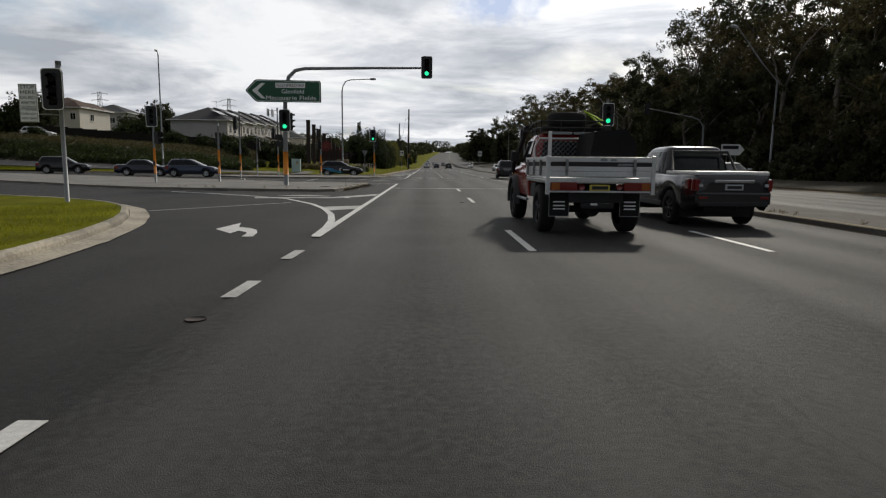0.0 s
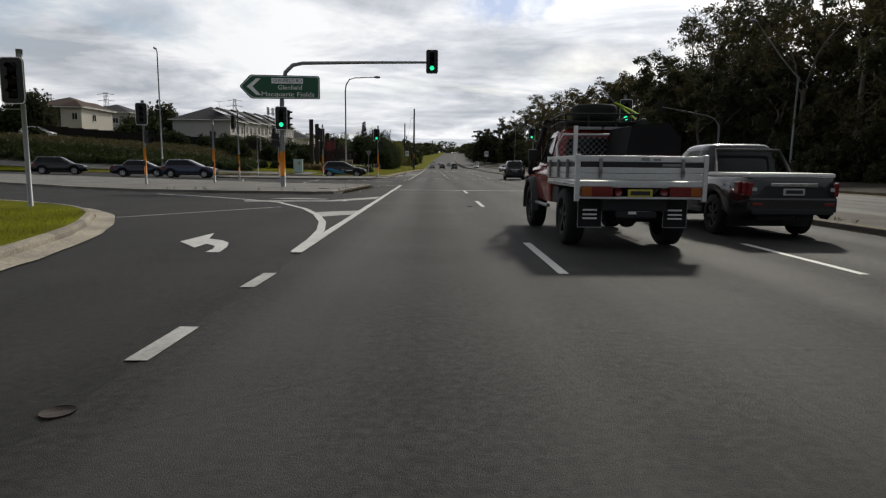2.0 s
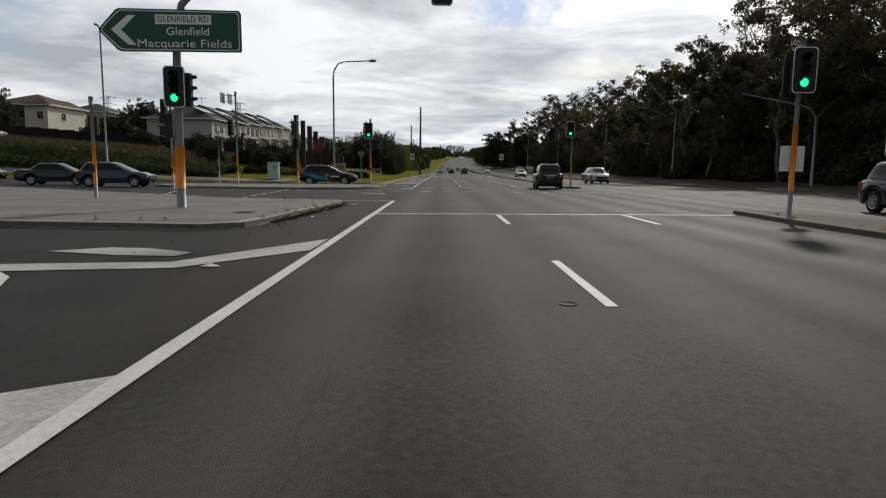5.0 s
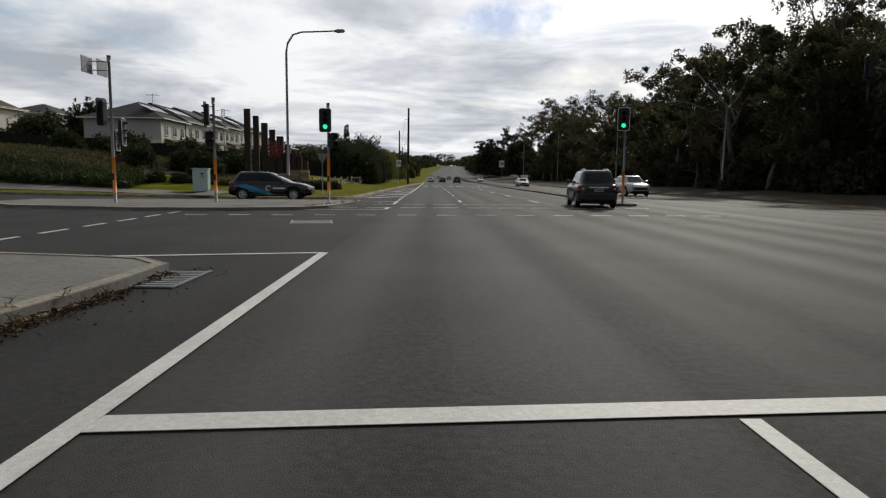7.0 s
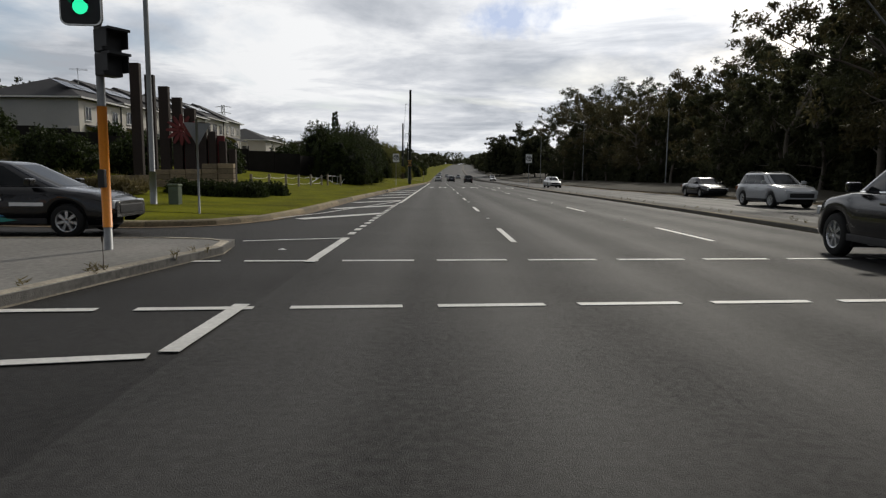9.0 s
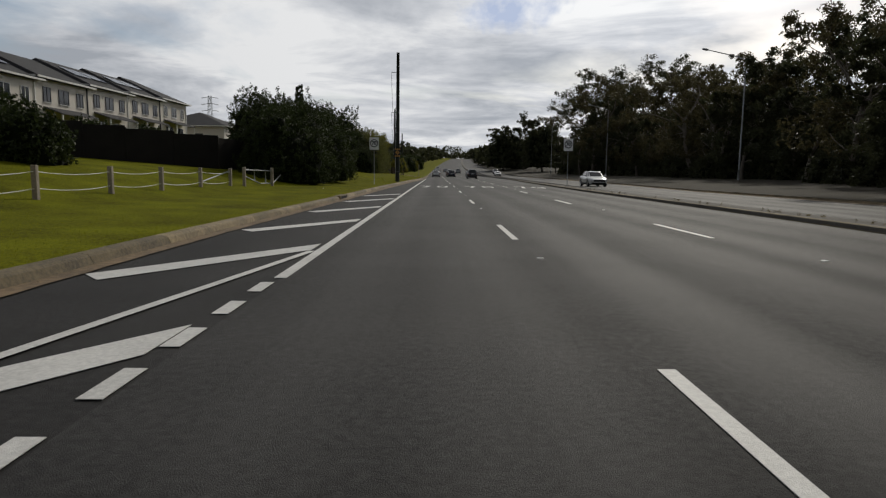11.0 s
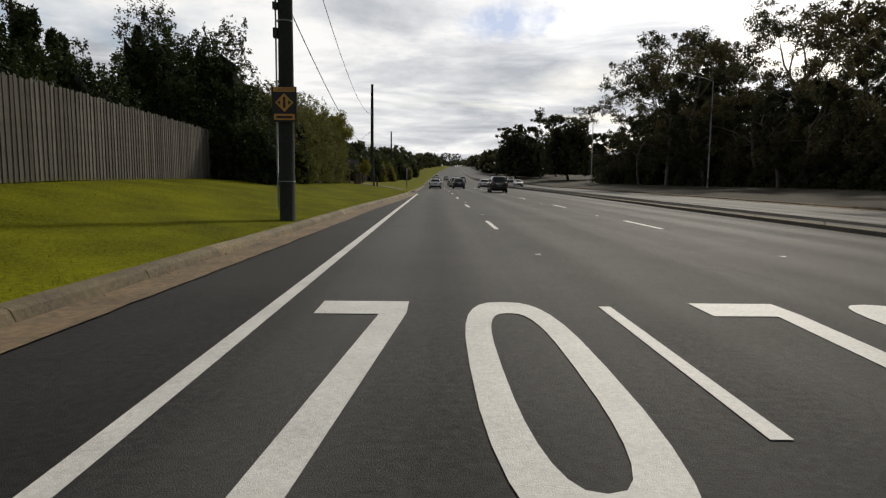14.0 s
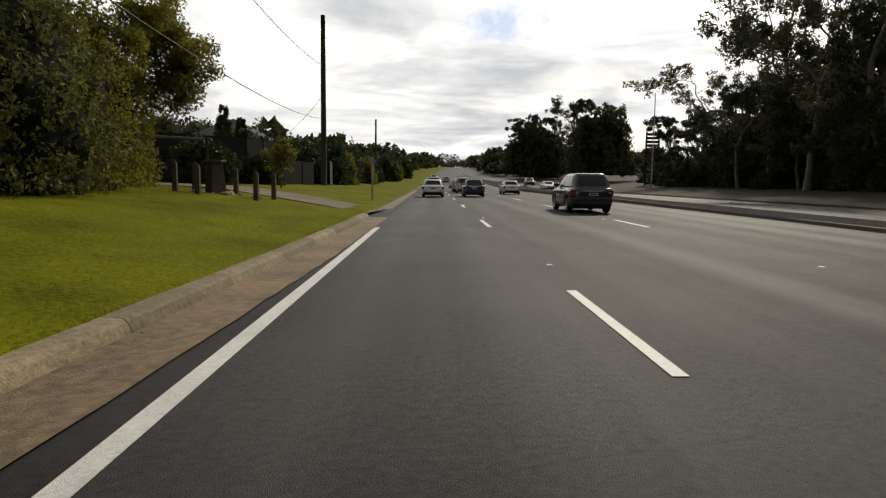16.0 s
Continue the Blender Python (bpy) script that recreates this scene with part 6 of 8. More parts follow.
# right-hand direction sign on two posts
t = thing("direction_sign", "dark back-lit direction sign on two slim posts", "sign", pose(22.8, 47, 0.3))
for x in (-0.35, 0.35):
    g = Geo()
    g.tube([(x, 0.03, -0.2), (x, 0.03, 2.6)], 0.03, 8)
    part("post", g, GALV, t)
g = Geo()
g.prism([(-0.8, 1.9), (0.6, 1.9), (0.95, 2.3), (0.6, 2.7), (-0.8, 2.7)], -0.012, 0.012, pose(0, 0, 0, 90))
part("panel", g, SIGN_WHITE, t)
g = Geo()
g.box(-0.7, -0.017, 2.35, 0.5, -0.0135, 2.6)
part("dark_panel", g, SIGN_BLACK, t)

# covers and drains in the road
t = thing("drain_grate", "steel drain grate with leaf litter at the kerb", "drain", pose(-3.35, 38.0, 0.008))
for k in range(9):
    g = Geo()
    g.box(-0.28, -0.62 + k * 0.14, 0.0, 0.28, -0.56 + k * 0.14, 0.018)
    part("bar", g, GALV, t)
g = Geo()
g.box(-0.31, -0.66, 0.0, -0.28, 0.66, 0.02)
g.box(0.28, -0.66, 0.0, 0.31, 0.66, 0.02)
part("frame", g, GALV, t)
for name, x, y, sx, sy in (("service_cover", -3.5, 48.1, 1.1, 1.3),):
    t = thing(name, "pale concrete service cover set in dark asphalt", "cover", pose(x, y, 0.006, 0, 0, 10))
    g = Geo()
    g.box(-sx / 2, -sy / 2, -0.02, sx / 2, sy / 2, 0.008, 0.004)
    part("lid", g, CONCRETE, t)
    g = Geo()
    for a in ((-1, 0), (1, 0)):
        g.box(a[0] * sx / 2 - 0.03, -sy / 2, -0.02, a[0] * sx / 2 + 0.03, sy / 2, 0.011)
    part("rim", g, GALV, t)
for x, y in ((-1.88, 5.05), (1.2, 21.5)):
    t = thing("manhole_cover", "round iron manhole cover in asphalt", "cover", pose(x, y, 0.008))
    g = Geo()
    g.tube([(0, 0, -0.02), (0, 0, 0.006)], 0.085, 16)
    part("lid", g, RUST, t)
# cat's eyes on the lane lines
for k in range(11):
    for x in (1.52, 5.8):
        y = 70.8 + 12.6 * k
        g = Geo()
        g.box(x - 0.045, y - 0.04, 0.0, x + 0.045, y + 0.04, 0.016, 0.006)
        solid("road_stud", g, WHITE, "small white raised road stud", "road stud", group="road studs")

# ---- houses and fences ----
def hip_roof(g, x0, y0, x1, y1, z, h, eave=0.5, ridge_in=None):
    """A hipped roof over a rectangle, with its ridge along the longer side."""
    x0, y0, x1, y1 = x0 - eave, y0 - eave, x1 + eave, y1 + eave
    if y1 - y0 >= x1 - x0:
        k = (x1 - x0) / 2 if ridge_in is None else ridge_in
        a, b = ((x0 + x1) / 2, y0 + k, z + h), ((x0 + x1) / 2, y1 - k, z + h)
        vs = [(x0, y0, z), (x1, y0, z), (x1, y1, z), (x0, y1, z), a, b]
        fs = [(0, 1, 4), (1, 2, 5, 4), (2, 3, 5), (3, 0, 4, 5)]
    else:
        k = (y1 - y0) / 2 if ridge_in is None else ridge_in
        a, b = (x0 + k, (y0 + y1) / 2, z + h), (x1 - k, (y0 + y1) / 2, z + h)
        vs = [(x0, y0, z), (x1, y0, z), (x1, y1, z), (x0, y1, z), a, b]
        fs = [(0, 1, 5, 4), (1, 2, 5), (2, 3, 4, 5), (3, 0, 4)]
    low = [(x, y, zz - 0.16) for x, y, zz in vs[:4]]
    n = len(vs)
    fs += [(n, n + 1, 1, 0), (n + 1, n + 2, 2, 1), (n + 2, n + 3, 3, 2), (n + 3, n, 0, 3), (n + 3, n + 2, n + 1, n)]
    return g.add(vs + low, fs)


def window_on(parent, wall, a, z0, w, h):
    """A framed window; wall: 'e' or 's' with the plane's place and the centre along it."""
    win = new("window")
    win.parent = parent
    side, plane = wall
    win.matrix_basis = pose(plane, a, z0, 0, 0, 90) if side == "e" else pose(a, plane, z0)
    g = Geo()
    for b in ((-w / 2 - 0.06, 0, w / 2 + 0.06, 0.06), (-w / 2 - 0.06, h - 0.06, w / 2 + 0.06, h)):
        g.box(b[0], -0.05, b[1], b[2], 0.03, b[3])
    for xx in (-w / 2 - 0.06, -0.03, w / 2):
        g.box(xx, -0.05, 0.06, xx + 0.06, 0.03, h - 0.06)
    part("window_frame", g, TRIM_WHITE if z0 % 2 < 1 else SIGN_BLACK, win)
    for xx in (-w / 2, 0.03):
        g = Geo()
        g.box(xx, -0.02, 0.06, xx + w / 2 - 0.03, 0.0, h - 0.06)
        part("pane", g, HOUSE_GLASS, win)
    g = Geo()
    g.box(-w / 2 - 0.12, -0.10, -0.06, w / 2 + 0.12, 0.02, 0.0)
    part("window_sill", g, TRIM_WHITE, win)
    return win


def row_roof(g, x0, y0, x1, y1, z, h, hip_s, hip_n, eave=0.5):
    """One length of a terrace roof with its ridge along y, hipped where the row ends."""
    x0, x1 = x0 - eave, x1 + eave
    y0, y1 = y0 - (eave if hip_s else 0), y1 + (eave if hip_n else 0)
    xm, k = (x0 + x1) / 2, (x1 - x0) / 2
    a, b = (xm, y0 + (k if hip_s else 0), z + h), (xm, y1 - (k if hip_n else 0), z + h)
    vs = [(x0, y0, z), (x1, y0, z), (x1, y1, z), (x0, y1, z), a, b]
    vs += [(x, y, zz - 0.16) for x, y, zz in vs[:4]]
    return g.add(vs, [(0, 1, 4), (1, 2, 5, 4), (2, 3, 5), (3, 0, 4, 5), (6, 7, 1, 0), (7, 8, 2, 1), (8, 9, 3, 2), (9, 6, 0, 3), (9, 8, 7, 6)])


def house(x0, y0, x1, y1, z, storeys, wall, roof, label, rise=2.6, wins_e=(), wins_s=(), south=None, row=None):
    t = thing("house", label, "house", pose(0, 0, 0))
    top = z + 2.75 * storeys
    g = Geo()
    g.box(x0, y0, z - 2.5, x1, y1, top)
    part("wall", g, wall, t)
    if south:
        g = Geo()
        g.box(x0 + 0.02, y0 - 0.03, z - 2.5, x1 - 0.02, y0 - 0.004, top - 0.01)
        part("end_wall", g, south, t, "grey rendered end wall")
    g = Geo()
    if row:
        row_roof(g, x0, y0, x1, y1, top + 0.02, rise, *row)
    else:
        hip_roof(g, x0, y0, x1, y1, top + 0.02, rise)
    part("roof", g, roof, t)
    g = Geo()
    g.box(x0 - 0.62, y0 - 0.62, top - 0.12, x1 + 0.62, y0 - 0.52, top + 0.04)
    g.box(x1 + 0.52, y0 - 0.62, top - 0.12, x1 + 0.62, y1 + 0.62, top + 0.04)
    part("roof_gutter", g, TRIM_WHITE, t)
    for a, zz, w, h in wins_e:
        window_on(t, ("e", x1 + 0.02), a, zz, w, h)
    for a, zz, w, h in wins_s:
        window_on(t, ("s", y0 - 0.05), a, zz, w, h)
    return t


# terrace of two-storey houses parallel to the road
TY = [114.3 + 8.4 * k for k in range(7)]
for k in range(6):
    y0, y1 = TY[k], TY[k + 1]
    xe = -35.5
    up = 0.3 * k
    wins = [(y0 + 1.6, 6.55 + up, 1.0, 1.35), (y0 + 4.2, 6.55 + up, 1.5, 1.35), (y0 + 6.9, 6.55 + up, 1.0, 1.35), (y0 + 2.6, 3.75 + up, 1.8, 1.5), (y0 + 6.0, 3.75 + up, 1.8, 1.5)]
    t = house(-45.5, y0, xe, y1 - 0.02, 3.2 + up, 2, RENDER_WALL, ROOF_GREY, "cream two-storey terrace house with grey tiled hip roof", 2.6, wins, (), RENDER_GREY if k == 0 else None, (k == 0, k == 5))
    g = Geo()
    g.prism([(xe, 6.15 + up), (xe + 1.7, 5.55 + up), (xe + 1.7, 5.45 + up), (xe, 6.02 + up)], y0 + 1.0, y1 - 1.2, Matrix(((1, 0, 0, 0), (0, 0, 1, 0), (0, 1, 0, 0), (0, 0, 0, 1))))
    part("awning", g, ROOF_GREY, t, "ribbed grey awning over the yard door")
    for yy in (y0 + 1.1, y1 - 1.4):
        g = Geo()
        g.box(xe + 1.55, yy, 1.5, xe + 1.65, yy + 0.1, 5.5 + up)
        part("awning_post", g, TRIM_WHITE, t)
    g = Geo()
    g.box(xe - 0.0, y1 - 0.25, 0.7, xe + 0.10, y1 - 0.12, 8.6 + up)
    part("downpipe", g, TRIM_WHITE if k % 2 else SIGN_BLACK, t)
    if k == 0:
        g = Geo()
        g.box(-36.5, 114.1, 3.2, -35.6, 114.26, 5.9, 0.02)
        g.box(-41.5, 114.12, 3.2, -37.0, 114.26, 5.6, 0.02)
        part("wall_panel", g, RENDER_WALL, t, "pale lower wall panel")
        g = Geo()
        g.box(-37.0, 113.75, 4.6, -36.2, 114.1, 5.6, 0.03)
        part("air_conditioner", g, TRIM_WHITE, t, "white air conditioner unit")
    for j in range(2 if k % 3 != 2 else 0):
        # solar panels lie on the road-side slope of the roof
        slope = math.atan2(2.6, 5.5)
        g = Geo()
        for r in range(2):
            for c in range(2):
                g.box(-0.98 + c * 1.0, -1.55 + r * 1.6, 0.05, -0.02 + c * 1.0, 0.0 + r * 1.6, 0.09)
        p = part("solar_panel", g, SOLAR, t, "blue-black solar panel with bright glare")
        p.matrix_basis = Matrix.Translation((xe - 2.4, y0 + 2.3 + 3.6 * j, 8.78 + up + 2.9 * math.tan(slope))) @ pose(0, 0, 0, 0, math.degrees(slope), 0)
t = thing("tv_aerial", "thin roof television aerial", "aerial", pose(-40, 122.5, 10.6))
g = Geo()
g.tube([(0, 0, 0), (0, 0, 2.2)], 0.03, 6)
part("mast", g, GALV, t)
for z in (2.0, 2.12):
    g = Geo()
    g.tube([(-0.9, 0, z), (0.9, 0.3, z)], 0.02, 5)
    part("element", g, GALV, t)

house(-76, 123, -65.6, 134, 5.9, 2, RENDER_TAN, ROOF_BROWN, "tan two-storey house with brown tiled roof", 2.2, [(127, 9.1, 1.2, 1.3)], [(-74, 9.1, 1.4, 1.3), (-70.5, 9.1, 1.4, 1.3), (-73, 6.3, 1.8, 1.4)], None)
house(-69.0, 121.6, -65.2, 133, 5.7, 2, RENDER_WALL, ROOF_BROWN, "cream gabled house front beside a tan house", 1.4, [(126, 8.9, 1.2, 1.3)], [(-66.4, 8.9, 0.9, 1.3)])
house(-80, 150, -70, 161, 7.0, 2, RENDER_GREY, ROOF_GREY, "grey house with tiled roof up the hill", 2.2, [], [(-77, 10.0, 1.3, 1.3), (-73, 10.0, 1.3, 1.3)])
house(-91, 96, -75, 108, 5.6, 2, RENDER_TAN, ROOF_BROWN, "brown-roofed house at the top of the bank", 3.0, [(101, 8.6, 1.2, 1.3)], [(-87, 8.6, 1.2, 1.3), (-79, 8.6, 1.2, 1.3)])
house(-102, 118, -90, 130, 7.0, 2, RENDER_WALL, ROOF_GREY, "pale house with grey roof on the hill", 2.8, [], [(-98, 10, 1.3, 1.3), (-93, 10, 1.3, 1.3)])
house(-46, 176, -34, 190, 2.6, 2, RENDER_WALL, ROOF_GREY, "cream house behind garden trees", 2.6, [(180, 5.6, 1.2, 1.3), (186, 5.6, 1.2, 1.3)], [(-38, 5.6, 1.2, 1.3)])


def panel_fence(pts, h, name="fence", label="dark steel panel fence with slim posts", step=2.4):
    t = thing(name, label, "fence")
    for a, b in zip(pts, pts[1:]):
        a, b = Vector(a), Vector(b)
        n = max(1, round((b - a).length / step))
        for k in range(n):
            p, q = a.lerp(b, k / n), a.lerp(b, (k + 1) / n)
            za, zb = verge_z(p.x, p.y), verge_z(q.x, q.y)
            d = (q - p).normalized()
            nv = Vector((-d.y, d.x)) * 0.02
            vs = []
            for pt, z in ((p, za), (q, zb)):
                for s in (-1, 1):
                    vs += [(pt.x + s * nv.x, pt.y + s * nv.y, z - 0.1), (pt.x + s * nv.x, pt.y + s * nv.y, max(za, zb) + h)]
            g = Geo()
            g.add(vs, [(0, 4, 5, 1), (2, 3, 7, 6), (1, 5, 7, 3), (0, 1, 3, 2), (4, 6, 7, 5), (0, 2, 6, 4)])
            part("panel", g, FENCE_DARK, t)
            g = Geo()
            g.box(p.x - 0.045, p.y - 0.045, za - 0.2, p.x + 0.045, p.y + 0.045, max(za, zb) + h + 0.06)
            part("post", g, FENCE_DARK, t)
    return t


panel_fence([(-62, 103.5), (-44, 104.2), (-31, 105), (-24, 108.5), (-18, 111), (-13.9, 114.5), (-12.8, 120)], 1.9)


def paling_fence(a, b, h=2.2, label="weathered grey timber paling fence", far=False):
    """Palings lapped side by side on two rails."""
    t = thing("paling_fence", label, "fence")
    a, b = Vector(a), Vector(b)
    L = (b - a).length
    d = (b - a).normalized()
    ang = math.degrees(math.atan2(d.y, d.x))
    pr = random.Random(int(L * 10))
    n = int(L / 0.115)
    base = Geo().box(-0.064, -0.009, 0, 0.064, 0.009, 1.0).mesh("paling", FENCE_WOOD)
    for k in range(n):
        p = a + d * (k + 0.5) * L / n
        ob = new("paling", base)
        ob.parent = t
        ob.matrix_basis = Matrix.Translation((p.x, p.y, verge_z(p.x, p.y) - 0.06)) @ pose(0, 0, 0, 0, pr.uniform(-0.8, 0.8), ang) @ Matrix.Diagonal((1, 1, h + pr.uniform(-0.05, 0.05), 1)) @ Matrix.Translation((0, 0.024 * (k % 2), 0))
    for q in (0.4, h - 0.4):
        g = Geo()
        g.tube([(a.x + 0.02, a.y, verge_z(a.x, a.y) + q), (b.x + 0.02, b.y, verge_z(b.x, b.y) + q)], 0.04, 4, smooth=False)
        g.moved(Matrix.Translation((-0.07, 0.0, 0)))
        part("rail", g, FENCE_WOOD, t)
    return t


paling_fence((-9.9, 134.6), (-11.8, 156.7), 2.5)
paling_fence((-9.2, 217.5), (-10.5, 228), 2.2)
panel_fence([(-22, 205), (-15, 206), (-11.5, 208), (-10.0, 214)], 1.8, label="low dark panel fence beside the driveway")

panel_fence([(-24, 196), (-16.5, 199.5), (-12.2, 203), (-10.6, 209)], 2.9, label="dark panel fence round the yard by the driveway")
house(-29.5, 233, -18.5, 245, 2.3, 1, RENDER_TAN, ROOF_GREY, "low house with a pale-edged grey roof behind the fence", 3.4, [(239, 3.3, 1.4, 1.2)], [(-25, 3.3, 1.6, 1.2)])
conifer(-16.9, 213, 0.86, 80)
conifer(-16.1, 215, 0.74, 81)
# transmission towers on the skyline
def pylon(x, y, z, h):
    t = thing("transmission_tower", "hazy steel lattice transmission tower on the skyline", "pylon", pose(x, y, z))
    w = h * 0.09
    for sx, sy in ((-1, -1), (1, -1), (1, 1), (-1, 1)):
        g = Geo()
        g.tube([(sx * w, sy * w, 0), (sx * w * 0.35, sy * w * 0.35, h * 0.7), (sx * w * 0.25, sy * w * 0.25, h)], 0.18, 4)
        part("leg", g, GALV, t)
    g = Geo()
    for k in range(9):
        z0, z1 = h * k / 9, h * (k + 1) / 9
        f0, f1 = w * (1 - 0.8 * k / 9), w * (1 - 0.8 * (k + 1) / 9)
        for s in (-1, 1):
            g.tube([(s * f0, -f0, z0), (-s * f1, -f1, z1)], 0.10, 4)
    part("bracing", g, GALV, t)
    for q in (0.72, 0.84, 0.96):
        g = Geo()
        g.tube([(-h * 0.16, 0, h * q), (0, 0, h * q + 1.0), (h * 0.16, 0, h * q)], 0.2, 4)
        part("cross_arm", g, GALV, t)
    return t


pylon(-262, 520, 14, 42)
pylon(-172, 560, 16, 40)
# dark stacked sign tower beyond the gums
t = thing("sign_tower", "dark slatted tower seen between the trees", "tower", pose(38.5, 273, road_z(273)))
for x in (-1.1, 1.1):
    g = Geo()
    g.box(x - 0.12, -0.12, -0.3, x + 0.12, 0.12, 10.2)
    part("post", g, FENCE_DARK, t)
for k in range(11):
    g = Geo()
    g.box(-1.2, -0.25, 3.0 + k * 0.65, 1.2, 0.25, 3.45 + k * 0.65, 0.02)
    part("slat", g, FENCE_DARK, t)

# ---- vehicles ----
def wheel(parent, x, y, r, w, side, rim=None, spokes=7):
    """A wheel whose outer face looks along side (+1: +x, -1: -x)."""
    wh = new("wheel")
    wh.parent = parent
    wh.matrix_basis = pose(x, y, r)
    prof = [(-0.5, 0.66), (-0.5, 0.90), (-0.40, 0.985), (-0.2, 1.0), (0.2, 1.0), (0.40, 0.985), (0.5, 0.90), (0.5, 0.66)]
    g = Geo()
    n = 28
    rows = [[(a * w, r * b * math.cos(t), r * b * math.sin(t)) for a, b in prof] for t in np.linspace(0, 2 * math.pi, n + 1)]
    g.grid(rows, flip=True)
    part("tyre", g, RUBBER, wh)
    g = Geo()
    rr = r * 0.67
    s = side
    g.grid([[(s * w * a, rr * b * math.cos(t), rr * b * math.sin(t)) for a, b in ((0.46, 1.0), (0.47, 0.92), (0.25, 0.88), (-0.1, 0.86))] for t in np.linspace(0, 2 * math.pi, n + 1)], flip=side < 0)
    vs = [(s * w * 0.05, rr * 0.88 * math.cos(t), rr * 0.88 * math.sin(t)) for t in np.linspace(0, 2 * math.pi, n, endpoint=False)]
    part("rim", g, rim or ALLOY, wh)
    g = Geo()
    g.add(vs, [tuple(range(n))])
    part("brake_disc", g, TRIM_BLACK, wh)
    for k in range(spokes):
        g = Geo()
        m = Matrix.Rotation(2 * math.pi * k / spokes, 4, "X")
        g.add([m @ Vector(p) for p in ((s * w * 0.42, -0.10 * rr, 0.12 * rr), (s * w * 0.42, 0.10 * rr, 0.12 * rr), (s * w * 0.40, 0.14 * rr, 0.93 * rr), (s * w * 0.40, -0.14 * rr, 0.93 * rr),
                                       (s * w * 0.2, -0.12 * rr, 0.12 * rr), (s * w * 0.2, 0.12 * rr, 0.12 * rr), (s * w * 0.2, 0.15 * rr, 0.93 * rr), (s * w * 0.2, -0.15 * rr, 0.93 * rr))],
              [(0, 1, 2, 3), (7, 6, 5, 4), (0, 3, 7, 4), (1, 5, 6, 2), (3, 2, 6, 7)])
        part("spoke", g, rim or ALLOY, wh)
    g = Geo()
    g.tube([(s * w * 0.2, 0, 0), (s * w * 0.45, 0, 0)], rr * 0.17, 10)
    part("hub_cap", g, rim or ALLOY, wh)
    return wh


def car(label, colour, L, W, H, belt, axles, r, deck, cabin, at, kind="car", low=0.24, rails=False, tail="side", rim=None, group="", plate=True, spokes=7, hatch=0.0, nose_drop=0.16):
    """A car with its back bumper at y=0 and its nose at y=L. belt: height of the window line; deck: (y, z) points of the upper body line
    from back to front; cabin: y of the roof's and the glass's ends (rear glass foot, roof back, roof front, windscreen foot)."""
    t = thing(kind, label, "car", at, group)
    hw = W / 2
    st = sorted(set([0.0, 0.04, 0.12, 0.25, 0.45, L - 0.5, L - 0.28, L - 0.12, L - 0.03, L] + [a + r * 1.12 * math.cos(k * math.pi / 12) for a in axles for k in range(13)] + list(np.linspace(0.5, L - 0.5, 14))))
    ds, zs = [p[0] for p in deck], [p[1] for p in deck]
    rows = []
    for y in st:
        f = 1.0
        if y < 0.5:
            f = 0.86 + 0.14 * math.sin(math.pi / 2 * min(1, y / 0.5))
        if y > L - 0.8:
            f = 0.74 + 0.26 * math.sin(math.pi / 2 * min(1, (L - y) / 0.8))
        top = lerp(y, ds, zs)
        b = low + (0.10 * (1 - min(1, y / 0.25)) + nose_drop * (1 - min(1, (L - y) / 0.3)))
        b = max(b, max([0] + [math.sqrt(max(0, (r * 1.13) ** 2 - (y - a) ** 2)) + r for a in axles if abs(y - a) < r * 1.13]))
        b = min(b, top - 0.12)
        w = hw * f
        m1, m2 = b + (top - b) * 0.42, b + (top - b) * 0.80
        half = [(w * 0.93, b), (w * 0.99, b + (top - b) * 0.12), (w, m1), (w * 0.985, m2), (w * 0.93, top - 0.025), (w * 0.88, top), (w * 0.45, top + 0.018)]
        rows.append([(x, y, z) for x, z in half] + [(-x, y, z) for x, z in half[::-1]])
    for sx, sz, dy in ((0.93, 0.90, -0.022), (0.72, 0.62, -0.034)):
        first = rows[0] if dy > -0.03 else base_row
        base_row = first
        zc = (first[0][2] + first[6][2]) / 2
        rows.insert(0, [(x * sx, dy, zc + (z - zc) * sz) for x, y, z in first])
    g = Geo()
    g.grid(rows, smooth=True, flip=True)
    k = len(rows[0])
    g.f += [tuple(range(k)), tuple(range((len(rows) - 1) * k, len(rows) * k))[::-1], ]
    g.smooth += [False, False]
    body = part("body", g, colour, t)
    g = Geo()
    g.grid([[(hw * 0.9, y, low + 0.12), (-hw * 0.9, y, low + 0.12)] for y in (0.15, L - 0.2)], smooth=False)
    g.box(-hw * 0.55, 0.2, low - 0.02, hw * 0.55, L - 0.4, low + 0.14)
    for a in axles:
        g.box(-hw * 0.86, a - r * 1.1, r * 0.5, hw * 0.86, a + r * 1.1, r * 2.05)
    part("underbody", g, TRIM_BLACK, t)
    # cabin: glasshouse with pillars and roof
    c0, c1, c2, c3 = cabin
    wb, wt = hw * 0.90, hw * 0.70

    def section(s):
        """The cabin at height share s: middle y, half length, half width, z; the roof rolls over at its edges."""
        z = belt - 0.02 + (H - belt) * s
        k = max(0.0, s - 0.86) / 0.14
        roll = 1 - math.sqrt(max(0.0, 1 - k * k))
        y0, y1 = c0 + (c1 - c0) * s ** 1.15 + 0.16 * roll, c3 + (c2 - c3) * s ** 0.94 - 0.30 * roll
        return (y0 + y1) / 2, (y1 - y0) / 2, (wb + (wt - wb) * s ** 1.4) * (1 - 0.22 * roll), z

    POW = 6.5

